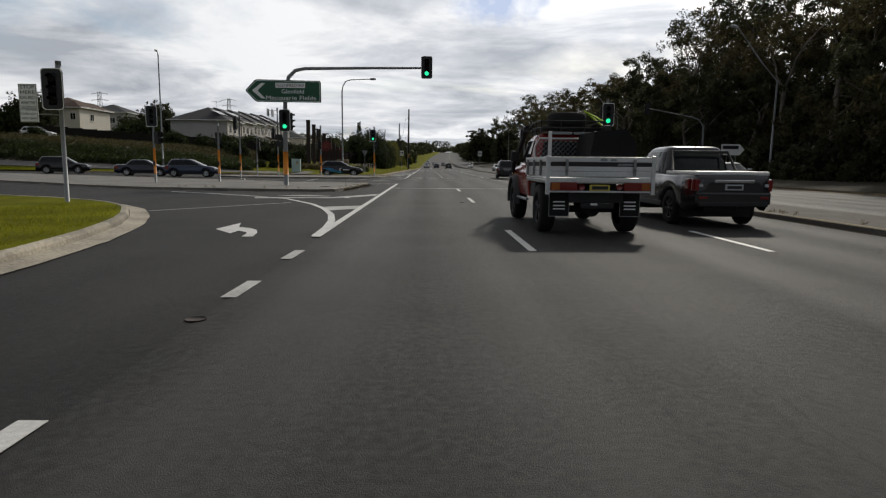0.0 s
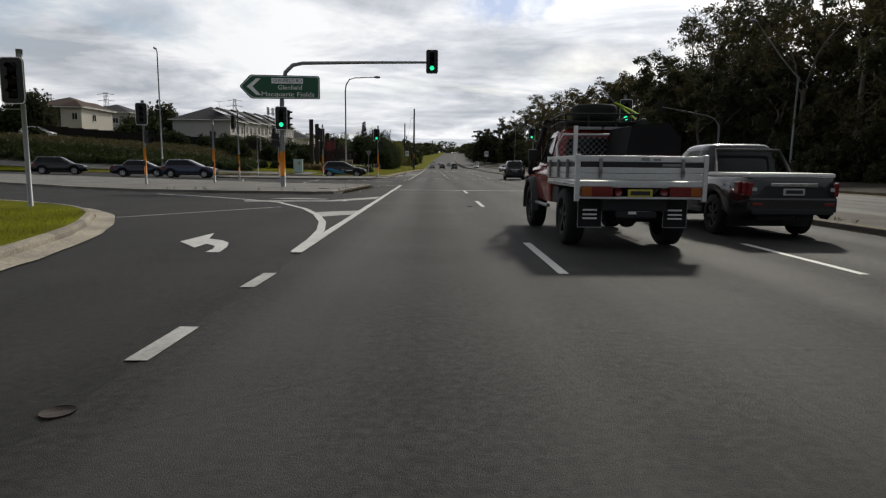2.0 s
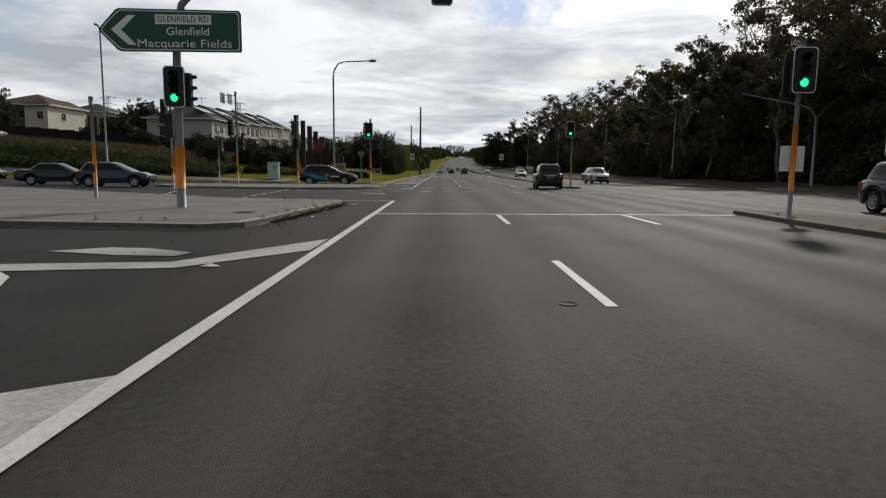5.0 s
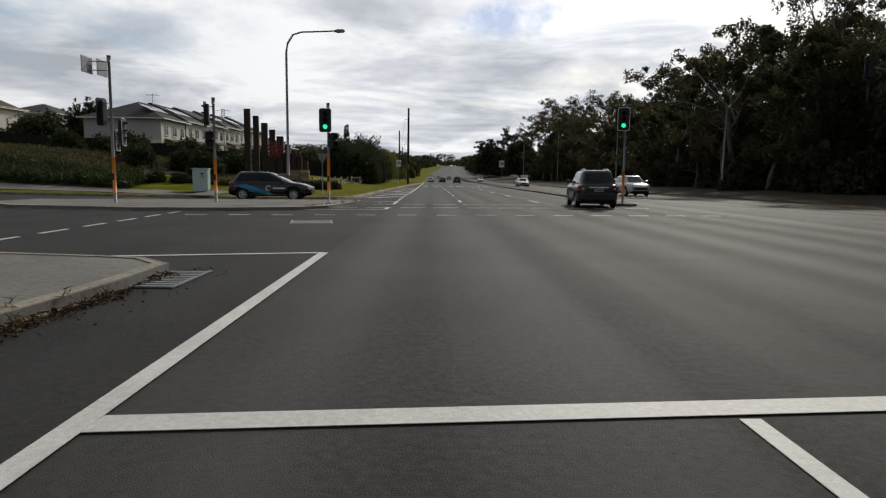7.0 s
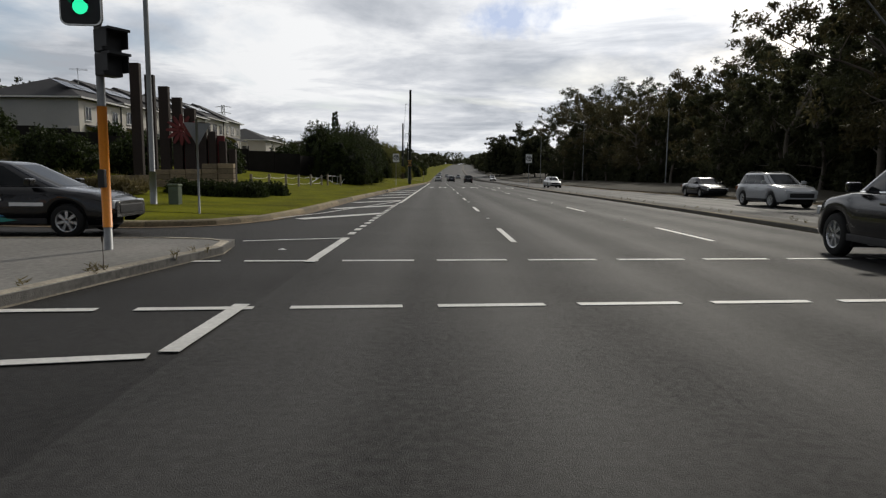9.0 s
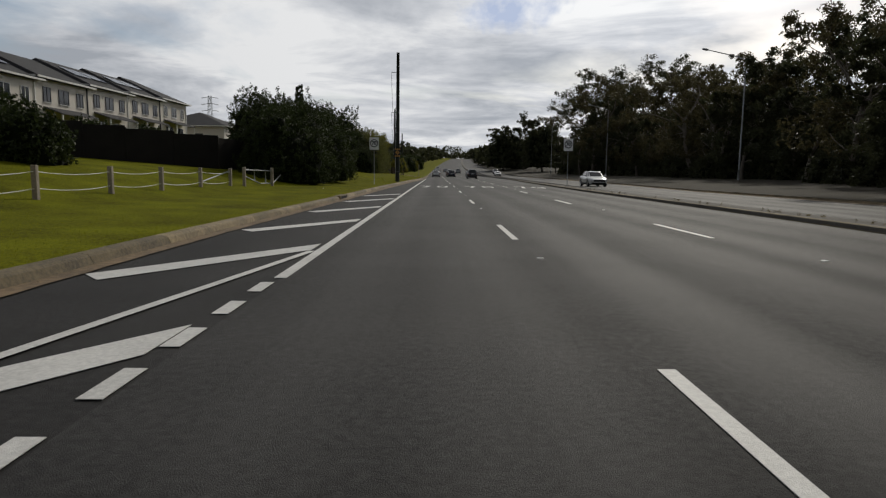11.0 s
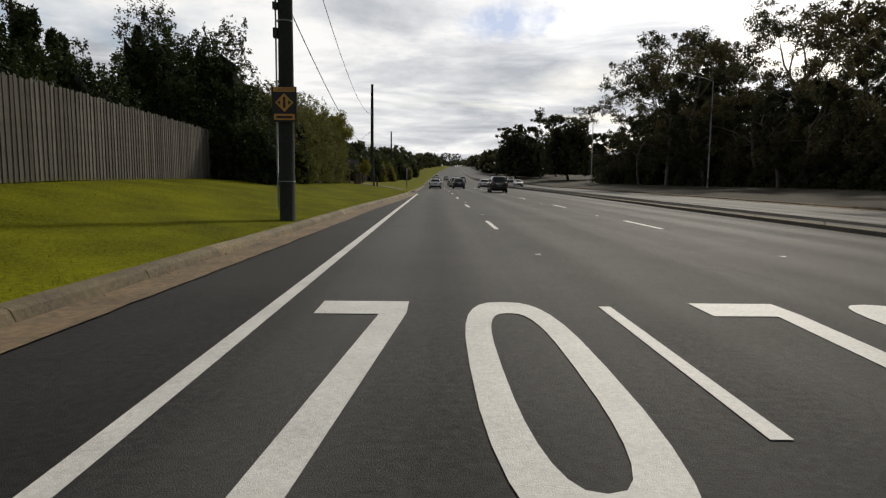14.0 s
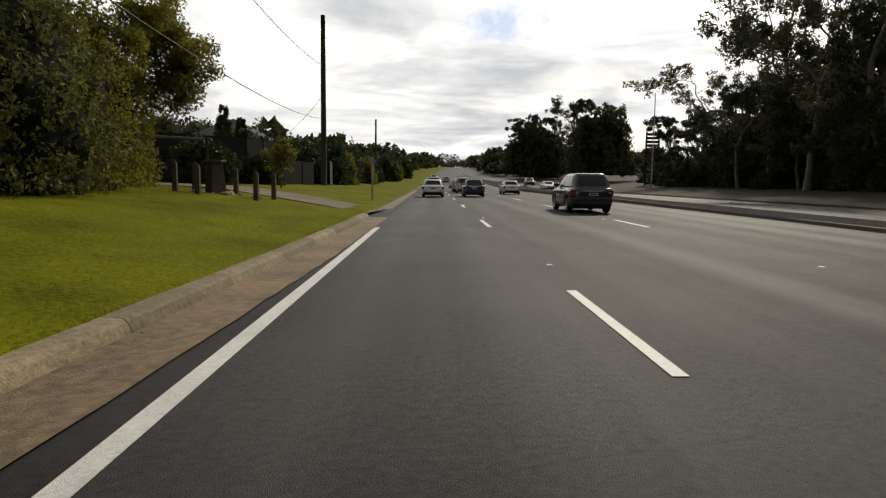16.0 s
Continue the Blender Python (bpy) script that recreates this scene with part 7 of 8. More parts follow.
    def shell_point(q, s, face, out=0.0):
        """A point of the cabin: face 'side' takes q as the share of its length, 'rear' and 'front' as the share of its width."""
        ym, l, w, z = section(s)
        e = (1 - min(1.0, abs(q)) ** POW) ** (1 / POW)
        if face in (-1, 1):
            return (face * (w * e + out), ym + l * q, z)
        return (w * q, ym + (l * e + out) * (1 if face == "front" else -1), z + out * 0.4)

    shares = (0, 0.15, 0.3, 0.5, 0.7, 0.86, 0.92, 0.96, 0.985, 1.0)
    ang = [2 * math.pi * (k + 0.5) / 44 for k in range(44)]
    g = Geo()
    n = len(ang)
    vs = []
    for s in shares:
        ym, l, w, z = section(s)
        for a in ang:
            c, d = math.cos(a), math.sin(a)
            vs.append((w * math.copysign(abs(c) ** (2 / POW), c), ym + l * math.copysign(abs(d) ** (2 / POW), d), z))
    g.add(vs, [(i * n + k, i * n + (k + 1) % n, (i + 1) * n + (k + 1) % n, (i + 1) * n + k) for i in range(len(shares) - 1) for k in range(n)] + [tuple(range((len(shares) - 1) * n, len(shares) * n))], True)
    part("cabin", g, colour, t)

    def pane(name, face, q0, q1, s0=0.12, s1=0.82, inset=0.0):
        """A curved pane that lies a little proud of the cabin; inset narrows its top."""
        g = Geo()
        rows = []
        for b in (0, 0.25, 0.5, 0.75, 1.0):
            s = s0 + (s1 - s0) * b
            qa, qb = q0 + inset * b * (q0 < 0) * 1.0, q1 - inset * b
            rows.append([shell_point(qa + (qb - qa) * u / 8, s, face, 0.007) for u in range(9)])
        g.grid(rows, smooth=True, flip=face in (1, "front"))
        return part(name, g, CAR_GLASS, t)

    ya = section(0.08)
    y0a, y1a, wa = ya[0] - ya[1], ya[0] + ya[1], ya[2]
    pane("rear_window", "rear", -0.80, 0.80, 0.14, 0.80, 0.05)
    pane("windscreen", "front", -0.88, 0.88, 0.06, 0.84)
    for s in (-1, 1):
        cuts = (-0.84, -0.40, 0.16, 0.80) if L > 4.5 or hatch else (-0.82, -0.52, 0.08, 0.80)
        for i in range(3):
            pane("side_window", s, cuts[i] + 0.015, cuts[i + 1] - 0.015, 0.10, 0.80)
        g = Geo()
        rows = [[shell_point(q, z, s, 0.009) for q in np.linspace(-0.86, 0.82, 12)] for z in (0.055, 0.085)]
        g.grid(rows)
        part("window_trim", g, CHROME if rails == CHROME else TRIM_BLACK, t, "thin window-line trim")
        # mirror, handles, sill
        g = Geo()
        g.box(s * (wa + 0.02), y1a - 0.42, belt + 0.02, s * (wa + 0.24), y1a - 0.30, belt + 0.17, 0.03) if s > 0 else g.box(s * (wa + 0.24), y1a - 0.42, belt + 0.02, s * (wa + 0.02), y1a - 0.30, belt + 0.17, 0.03)
        part("mirror", g, colour, t)
        for q in (0.34, 0.64):
            g = Geo()
            yy = c0 + (c3 - c0) * q
            xa, xb = sorted((s * (hw * 0.985), s * (hw * 1.008)))
            g.box(xa, yy - 0.1, belt - 0.17, xb, yy + 0.1, belt - 0.13, 0.008)
            part("door_handle", g, colour, t)
        g = Geo()
        xa, xb = sorted((s * (hw * 0.95), s * (hw * 1.004)))
        g.box(xa, axles[0] + r * 1.15, low + 0.02, xb, axles[1] - r * 1.15, low + 0.14, 0.02)
        part("sill", g, TRIM_BLACK, t)
        # tail lamp and headlamp
        td = lerp(0.0, ds, zs)
        zt = belt - 0.12 if tail == "side" else belt + 0.1
        g = Geo()
        xa, xb = sorted((s * hw * 0.58, s * hw * 0.885))
        g.box(xa, -0.02, zt - 0.22, xb, 0.10, zt + 0.02, 0.02)
        xa, xb = sorted((s * hw * 0.78, s * hw * 0.925))
        g.box(xa, 0.03, zt - 0.21, xb, 0.20, zt + 0.03, 0.02)
        xa, xb = sorted((s * hw * 0.86, s * hw * 0.968))
        g.box(xa, 0.17, zt - 0.19, xb, 0.36, zt + 0.035, 0.02)
        lamp = part("tail_lamp", g, TAIL_RED, t, "red tail lamp")
        g = Geo()
        xa, xb = sorted((s * hw * 0.62, s * hw * 0.80))
        g.box(xa, -0.027, zt - 0.13, xb, -0.015, zt - 0.07, 0.004)
        part("reversing_lens", g, HEAD_CLEAR, lamp, "clear reversing lens")
        g = Geo()
        zf = lerp(L - 0.25, ds, zs)
        xa, xb = sorted((s * hw * 0.46, s * hw * 0.80))
        g.box(xa, L - 0.30, zf - 0.22, xb, L - 0.035, zf - 0.05, 0.03)
        part("headlamp", g, HEAD_CLEAR, t, "clear headlamp")
    g = Geo()
    g.box(-hw * 0.86, -0.05, low + 0.14, hw * 0.86, 0.10, low + 0.40, 0.04)
    part("rear_bumper", g, colour, t)
    g = Geo()
    g.box(-hw * 0.80, -0.056, low + 0.10, hw * 0.80, 0.08, low + 0.20, 0.02)
    part("bumper_insert", g, TRIM_BLACK, t)
    for s in (-1, 1):
        g = Geo()
        xa, xb = sorted((s * hw * 0.6, s * hw * 0.8))
        g.box(xa, -0.06, low + 0.26, xb, -0.045, low + 0.31, 0.004)
        part("reflector", g, TAIL_RED, t)
    g = Geo()
    g.box(-hw * 0.60, L - 0.10, low + 0.22, hw * 0.60, L + 0.012, low + 0.42, 0.03)
    part("grille", g, TRIM_BLACK, t)
    zp = (belt + low) / 2 + 0.12
    g = Geo()
    g.box(-0.42, -0.052, zp + 0.09, 0.42, 0.03, zp + 0.155, 0.012)
    part("tailgate_strip", g, CHROME, t, "chrome tailgate strip")
    if plate:
        pl = Geo()
        pl.box(-0.19, -0.048, zp - 0.06, 0.19, 0.02, zp + 0.06, 0.006)
        pp = part("number_plate", pl, PLATE, t)
        g = Geo()
        g.box(-0.15, -0.0525, zp - 0.032, 0.15, -0.0485, zp + 0.032)
        part("text_bar", g, SIGN_BLACK, pp)
    g = Geo()
    g.tube([(-0.02, c0 + 0.02, belt + 0.06), (0.32, c0 + 0.10, belt + 0.10)], 0.012, 5)
    part("wiper", g, TRIM_BLACK, t)
    if rails:
        for s in (-1, 1):
            g = Geo()
            g.tube([(s * wt * 0.80, c1 + 0.22, H - 0.05), (s * wt * 0.80, c1 + 0.34, H + 0.02), (s * wt * 0.80, (c1 + c2) / 2, H + 0.04), (s * wt * 0.80, c2 - 0.55, H + 0.02), (s * wt * 0.80, c2 - 0.38, H - 0.05)], 0.018, 6)
            part("roof_rail", g, rails, t, "roof rail")
    for a in axles:
        for s in (-1, 1):
            wheel(t, s * (hw - 0.115), a, r, 0.215, s, rim, spokes)
    return t


def wagon(label, colour, at, **k):
    return car(label, colour, 4.69, 1.78, 1.49, 0.96, (0.98, 3.63), 0.325, [(0, 0.92), (0.1, 0.96), (3.2, 0.965), (3.45, 0.95), (4.3, 0.80), (4.69, 0.62)], (0.10, 0.62, 2.55, 3.55), at, **k)


def suv(label, colour, at, H=1.70, L=4.64, **k):
    return car(label, colour, L, 1.85, H, 1.08, (0.92, 3.63), 0.36, [(0, 1.02), (0.1, 1.07), (3.2, 1.085), (3.45, 1.06), (4.25, 0.95), (L, 0.72)], (0.08, 0.48, 2.5, 3.5), at, low=0.27, **k)


def hatch(label, colour, at, L=4.2, **k):
    return car(label, colour, L, 1.76, 1.53, 0.99, (0.72, 3.36), 0.325, [(0, 0.94), (0.1, 0.99), (2.7, 1.0), (3.05, 0.98), (3.75, 0.88), (L, 0.70)], (0.06, 0.50, 2.05, 3.2), at, **k)


def sedan(label, colour, at, **k):
    return car(label, colour, 4.7, 1.80, 1.45, 0.94, (0.98, 3.68), 0.32, [(0, 0.88), (0.12, 0.97), (0.85, 0.98), (3.3, 0.95), (4.3, 0.78), (4.7, 0.60)], (0.75, 1.35, 2.55, 3.55), at, **k)


# moving traffic, standing where the road ahead is clear of the camera's lane
wagon("dark navy station wagon with red tail lamps in the middle lane", CAR_NAVY, pose(3.25, 214, 0.02), rails=TRIM_BLACK)
suv("black family SUV with roof rails and chrome tailgate strip", CAR_BLACK, pose(7.35, 58.2, 0.012, 0, 0, -5), H=1.72, rails=CHROME)
suv("dark grey SUV with dark rear glass beside the median", CAR_GREY, pose(6.4, 188, 0.012), H=1.70, L=4.85)
sedan("small white sedan far ahead in the kerb lane", CAR_WHITE, pose(-0.2, 212, 0.012))
suv("white SUV far ahead in the middle lane", CAR_WHITE, pose(3.4, 244, 0.02))
sedan("white sedan far ahead in the middle lane", CAR_WHITE, pose(3.6, 268, 0.12))
hatch("dark hatchback far ahead on the hill", CAR_BLACK, pose(0.2, 290, road_z(290) + 0.03))
suv("silver SUV far ahead on the hill", CAR_SILVER, pose(7.6, 300, road_z(300) + 0.03))
hatch("dark red hatchback further ahead in the middle lane", CAR_RED, pose(3.3, 238, 0.012))
suv("black SUV further ahead in the kerb lane", CAR_BLACK, pose(-0.1, 229, 0.012))
sedan("white sedan further ahead beside the median", CAR_WHITE, pose(7.9, 226, 0.012))
hatch("silver hatchback climbing the hill", CAR_SILVER, pose(3.4, 322, road_z(322) + 0.03))
suv("white SUV climbing the hill", CAR_WHITE, pose(0.4, 345, road_z(345) + 0.03))
sedan("white sedan coming down the hill beyond the median", CAR_WHITE, pose(17.8, 262, road_z(262) + 0.03, 0, 0, 180))
suv("dark SUV coming down the hill beyond the median", CAR_GREY, pose(20.8, 300, road_z(300) + 0.03, 0, 0, 180))
suv("pale silver SUV coming the other way past the median", CAR_SILVER, pose(16.3, 84, 0.01, 0, 0, 180), H=1.66, rails=TRIM_BLACK)
sedan("dark sedan coming the other way behind a pale SUV", CAR_GREY, pose(19.6, 100, 0.01, 0, 0, 180))
sedan("white sedan coming the other way beyond the median", CAR_WHITE, pose(15.0, 137, 0.01, 0, 0, 180))
suv("black SUV waiting beyond the near median", CAR_BLACK, pose(15.0, 37.0, 0.01, 0, 0, 180))
suv("silver SUV waiting beyond the near median", CAR_SILVER, pose(18.4, 40.5, 0.01, 0, 0, 180), H=1.62)
# cars waiting in the side street
hatch("dark blue hatchback waiting in the side street", CAR_BLUE, pose(-22.2, 54.7, 0.01, 0, 0, -84))
sedan("dark blue sedan queued in the side street", CAR_NAVY, pose(-27.6, 57.0, 0.01, 0, 0, -78))
suv("black SUV queued further up the side street", CAR_BLACK, pose(-38.5, 63.6, 0.01, 0, 0, -72))
suv("white SUV parked by the houses on the bank", CAR_WHITE, pose(-61.0, 97.5, verge_z(-59, 97.5) + 0.02, 0, 0, -85))
cc = hatch("dark hatchback with blue and teal wrap at the slip lane", CAR_BLACK, pose(-10.75, 64.35, 0.01, 0, 0, -88), L=4.25)
for material, pts, name in ((STRIPE_BLUE, [(0.25, 0.78), (0.95, 0.86), (2.2, 0.42), (1.75, 0.36)], "blue_stripe"), (STRIPE_TEAL, [(0.95, 0.50), (1.2, 0.56), (2.45, 0.34), (2.1, 0.30)], "teal_stripe")):
    g = Geo()
    g.add([(0.892, y, z) for y, z in pts] + [(0.905, y, z) for y, z in pts], [(4, 5, 6, 7), (0, 3, 2, 1), (0, 1, 5, 4), (1, 2, 6, 5), (2, 3, 7, 6), (3, 0, 4, 7)])
    part(name, g, material, cc, "bright vinyl wrap stripe")
g = Geo()
g.grid([[(0.9, 2.05 + q * math.cos(a), 0.66 + q * math.sin(a)) for q in (0.10, 0.14)] for a in np.linspace(0.6, 5.2, 15)], smooth=False, flip=True)
part("logo_arc", g, SIGN_WHITE, cc)
g = Geo()
g.box(0.892, 2.3, 0.62, 0.902, 2.95, 0.69)
part("text_bar", g, SIGN_WHITE, cc)


def pickup(label, colour, at):
    """A dual-cab pickup with a covered tub."""
    t = car(label, colour, 5.3, 1.82, 1.78, 1.12, (1.15, 4.15), 0.38, [(0, 1.08), (0.06, 1.11), (1.7, 1.12), (3.6, 1.12), (3.9, 1.10), (4.9, 1.0), (5.3, 0.8)], (1.72, 1.95, 3.15, 4.0), at, kind="pickup", low=0.36, tail="side", rim=TRIM_BLACK)
    # the cover is black; the pale sheen on its top is painted as white
    g = Geo()
    g.box(-0.78, 0.05, 1.10, 0.78, 1.72, 1.19, 0.04)
    part("tub_cover", g, WHITE, t, "soft black tub cover, painted white for the sheen on it")
    g = Geo()
    g.tube([(-0.74, 1.40, 1.15), (-0.64, 1.70, 1.62), (0.64, 1.70, 1.62), (0.74, 1.40, 1.15)], 0.035, 8)
    part("sports_bar", g, TRIM_BLACK, t, "black sports bar")
    g = Geo()
    g.box(-0.16, -0.03, 0.93, 0.22, 0.0, 0.99, 0.01)
    part("tailgate_handle", g, CHROME, t, "chrome tailgate handle")
    g = Geo()
    g.tube([(0, -0.02, 0.42), (0, -0.16, 0.42), (0, -0.16, 0.48)], 0.03, 6)
    part("tow_ball", g, TRIM_BLACK, t)
    return t


pickup("dark grey dual-cab pickup, tub cover painted white for its sheen", CAR_GREY, pose(6.35, 12.9, 0.012))


def white_ute(at):
    t = car("white tray-back utility with rear ladder rack far ahead", CAR_WHITE, 5.0, 1.76, 1.75, 1.05, (1.0, 3.9), 0.36, [(0, 0.95), (1.9, 0.98), (3.4, 1.05), (3.7, 1.03), (4.6, 0.95), (5.0, 0.75)], (2.0, 2.1, 3.0, 3.8), at, kind="utility")
    g = Geo()
    g.box(-0.86, -0.02, 0.75, 0.86, 1.9, 1.12, 0.02)
    part("tub", g, CAR_WHITE, t)
    g = Geo()
    g.box(-0.45, -0.03, 0.86, 0.45, -0.0215, 0.98)
    part("logo_bar", g, SIGN_BLACK, t, "dark lettering bar on the tailgate")
    g = Geo()
    for s in (-0.7, 0.7):
        g.tube([(s, 1.95, 1.0), (s, 1.95, 1.85)], 0.025, 6)
    for z in (1.35, 1.6, 1.85):
        g.tube([(-0.7, 1.95, z), (0.7, 1.95, z)], 0.025, 6)
    part("rack", g, GALV, t)
    return t


white_ute(pose(3.3, 231, 0.012))


def tray_ute(at):
    """A lifted red four-wheel drive with an aluminium tray, mesh-backed headboard and a roof rack with a spare wheel."""
    t = thing("tray_utility", "lifted red four-wheel-drive utility with aluminium tray and roof rack", "utility", at)
    # tray: floor, boards, uprights
    TZ = 1.06
    g = Geo()
    g.box(-0.95, 0.0, TZ - 0.10, 0.95, 2.15, TZ, 0.01)
    part("tray_floor", g, TRAY_ALLOY, t)

    def board(name, m, length):
        b = new(name)
        b.parent = t
        b.matrix_basis = m
        for z0, z1, mtl, y in ((0.02, 0.11, TRAY_ALLOY, 0), (0.115, 0.20, TRAY_ALLOY, 0.004), (0.205, 0.275, TRIM_BLACK, 0.006), (0.28, 0.37, TRAY_ALLOY, 0)):
            g = Geo()
            g.box(0.03, y, z0, length - 0.03, y + 0.03, z1, 0.006)
            part("plank", g, mtl, b)
        return b

    board("tail_board", pose(-0.95, -0.02, TZ), 1.90)
    board("side_board", pose(-0.98, 2.15, TZ, 0, 0, -90), 2.13)
    board("side_board", pose(0.98, 0.02, TZ, 0, 0, 90), 2.13)
    for x in (-0.95, 0.95):
        g = Geo()
        g.box(x - 0.035, -0.03, TZ - 0.30, x + 0.035, 0.04, TZ + 0.39, 0.008)
        part("corner_post", g, TRAY_ALLOY, t)
    for x in (-0.62, 0.60):
        g = Geo()
        g.box(x - 0.025, -0.055, TZ + 0.04, x + 0.025, -0.02, TZ + 0.33, 0.01)
        g.tube([(x, -0.06, TZ + 0.05), (x, -0.075, TZ + 0.16)], 0.018, 6)
        part("latch", g, GALV, t)
    for x in (-1.0, 1.0):
        for y in (0.45, 1.1, 1.75):
            g = Geo()
            g.box(x - 0.02, y - 0.02, TZ + 0.03, x + 0.02, y + 0.02, TZ + 0.32, 0.008)
            part("latch", g, GALV, t)
    for y0 in (0.06, 0.75, 1.45):
        for x in (-0.97, 0.97):
            g = Geo()
            g.tube([(x, y0, TZ - 0.05), (x, y0 + 0.6, TZ - 0.05)], 0.016, 6)
            part("tie_rail", g, TRAY_ALLOY, t)
    g = Geo()
    g.box(-0.95, -0.02, TZ - 0.26, 0.95, 0.03, TZ - 0.23)
    g.box(-0.95, -0.02, TZ - 0.07, 0.95, 0.03, TZ - 0.02)
    part("lamp_bar", g, TRAY_ALLOY, t)
    for s in (-1, 1):
        xa, xb = sorted((s * 0.42, s * 0.90))
        g = Geo()
        g.box(xa, -0.04, TZ - 0.23, xb, 0.02, TZ - 0.08, 0.012)
        lamp = part("tail_lamp", g, TAIL_RED, t, "long red and amber tail lamp")
        g = Geo()
        xa, xb = sorted((s * 0.74, s * 0.89))
        g.box(xa, -0.048, TZ - 0.22, xb, -0.036, TZ - 0.09, 0.006)
        part("amber_lens", g, TAIL_AMBER, lamp, "amber lens")
        g = Geo()
        g.tube([(s * 0.34, -0.04, TZ - 0.16), (s * 0.34, 0.0, TZ - 0.16)], 0.055, 12)
        part("round_lamp", g, TAIL_RED, t)
        g = Geo()
        g.box(s * 0.66 - 0.19, 0.32, 0.34, s * 0.66 + 0.19, 0.345, 0.78, 0.01)
        flap = part("mud_flap", g, RUBBER, t, "black mud flap with pale edging")
        g = Geo()
        for b in ((-0.19, 0.34, 0.19, 0.352), (-0.19, 0.34, -0.18, 0.78), (0.18, 0.34, 0.19, 0.78)):
            g.box(s * 0.66 + b[0], 0.312, b[1], s * 0.66 + b[2], 0.3195, b[3])
        part("edging", g, GALV, flap)
        for z in (0.60, 0.53, 0.47):
            g = Geo()
            g.box(s * 0.66 - 0.11, 0.314, z, s * 0.66 + 0.11, 0.3195, z + 0.025)
            part("text_bar", g, SIGN_WHITE, flap)
        g = Geo()
        g.tube([(s * 0.80, 0.34, 0.35), (s * 0.86, 0.34, 0.85)], 0.012, 5)
        part("flap_stay", g, GALV, t)
    g = Geo()
    g.box(-0.20, -0.035, TZ - 0.23, 0.17, -0.02, TZ - 0.12, 0.004)
    pl = part("number_plate", g, PLATE_YELLOW, t, "yellow number plate")
    g = Geo()
    g.box(-0.16, -0.039, TZ - 0.205, 0.13, -0.0355, TZ - 0.145)
    part("text_bar", g, SIGN_BLACK, pl)
    for xa, ya, za, xb, yb, zb in ((-0.02, -0.028, 0.30, 0.10, -0.0215, 0.345), (0.16, -0.028, 0.30, 0.27, -0.0215, 0.335), (0.30, -0.022, 0.22, 0.62, -0.0155, 0.255)):
        part("badge", Geo().box(xa, ya, TZ + za, xb, yb, TZ + zb), GALV, t)
    # chassis, axle, diff, fuel tank
    g = Geo()
    for s in (-0.42, 0.42):
        g.box(s - 0.05, 0.25, 0.68, s + 0.05, 4.6, 0.86)
    g.box(-0.5, 0.22, 0.60, 0.5, 0.34, 0.80, 0.02)
    part("chassis", g, TRIM_BLACK, t)
    g = Geo()
    g.tube([(-0.78, 1.0, 0.44), (0.78, 1.0, 0.44)], 0.07, 10)
    g.tube([(0.10, 0.85, 0.46), (0.10, 1.15, 0.46)], [0.17, 0.12], 12)
    part("rear_axle", g, TRIM_BLACK, t)
    g = Geo()
    g.box(-0.30, 0.16, 0.50, 0.32, 0.24, 0.60, 0.02)
    part("tow_bar", g, TRIM_BLACK, t)
    g = Geo()
    g.box(-0.12, 0.14, 0.56, 0.0, 0.155, 0.60)
    part("tow_label", g, SIGN_WHITE, t)
    g = Geo()
    g.box(-0.85, 1.7, 0.62, -0.55, 2.5, 0.92, 0.04)
    part("side_tank", g, TRIM_BLACK, t)
    g = Geo()
    g.box(0.55, 1.7, 0.62, 0.85, 2.5, 0.92, 0.04)
    part("side_tank", g, TRIM_BLACK, t)
    # cab and bonnet
    L0, L1 = 2.22, 5.0
    deck_y = [L0, 3.55, 3.85, 4.8, L1]
    deck_z = [1.30, 1.32, 1.28, 1.22, 1.05]
    rows = []
    for y in list(np.linspace(L0, 3.5, 6)) + [3.62 + 0.5 * math.cos(a) + 0.45 for a in np.linspace(math.pi, 0, 9)] + [4.7, 4.85, 4.95, L1]:
        top = lerp(y, deck_y, deck_z)
        b = 0.62
        d = abs(y - 4.07)
        if d < 0.50:
            b = max(b, 0.46 + math.sqrt(0.25 - d * d) * 1.0)
        w = 0.88 if y < 4.6 else 0.88 - 0.14 * ((y - 4.6) / 0.4) ** 2
        half = [(w * 0.97, b), (w, b + (top - b) * 0.3), (w, b + (top - b) * 0.7), (w * 0.95, top - 0.03), (w * 0.88, top), (w * 0.4, top + 0.03)]
        rows.append([(x, y, z) for x, z in half] + [(-x, y, z) for x, z in half[::-1]])
    rows.sort(key=lambda rw: rw[0][1])
    g = Geo()
    g.grid(rows, smooth=True, flip=True)
    k = len(rows[0])
    g.f += [tuple(range(k)), tuple(range((len(rows) - 1) * k, len(rows) * k))[::-1]]
    g.smooth += [False, False]
    part("cab_body", g, CAR_RED, t)
    loops = []
    for s, z, w, y0, y1 in ((0, 1.28, 0.85, 2.24, 3.72), (1, 1.62, 0.78, 2.26, 3.42), (2, 1.86, 0.71, 2.28, 3.18), (3, 1.93, 0.64, 2.36, 3.08), (4, 1.955, 0.5, 2.5, 2.95)):
        loops.append([(-w * 0.97, y0, z), (w * 0.97, y0, z), (w, y0 + 0.08, z), (w, y1 - 0.12, z), (w * 0.88, y1, z), (-w * 0.88, y1, z), (-w, y1 - 0.12, z), (-w, y0 + 0.08, z)])
    g = Geo()
    n = 8
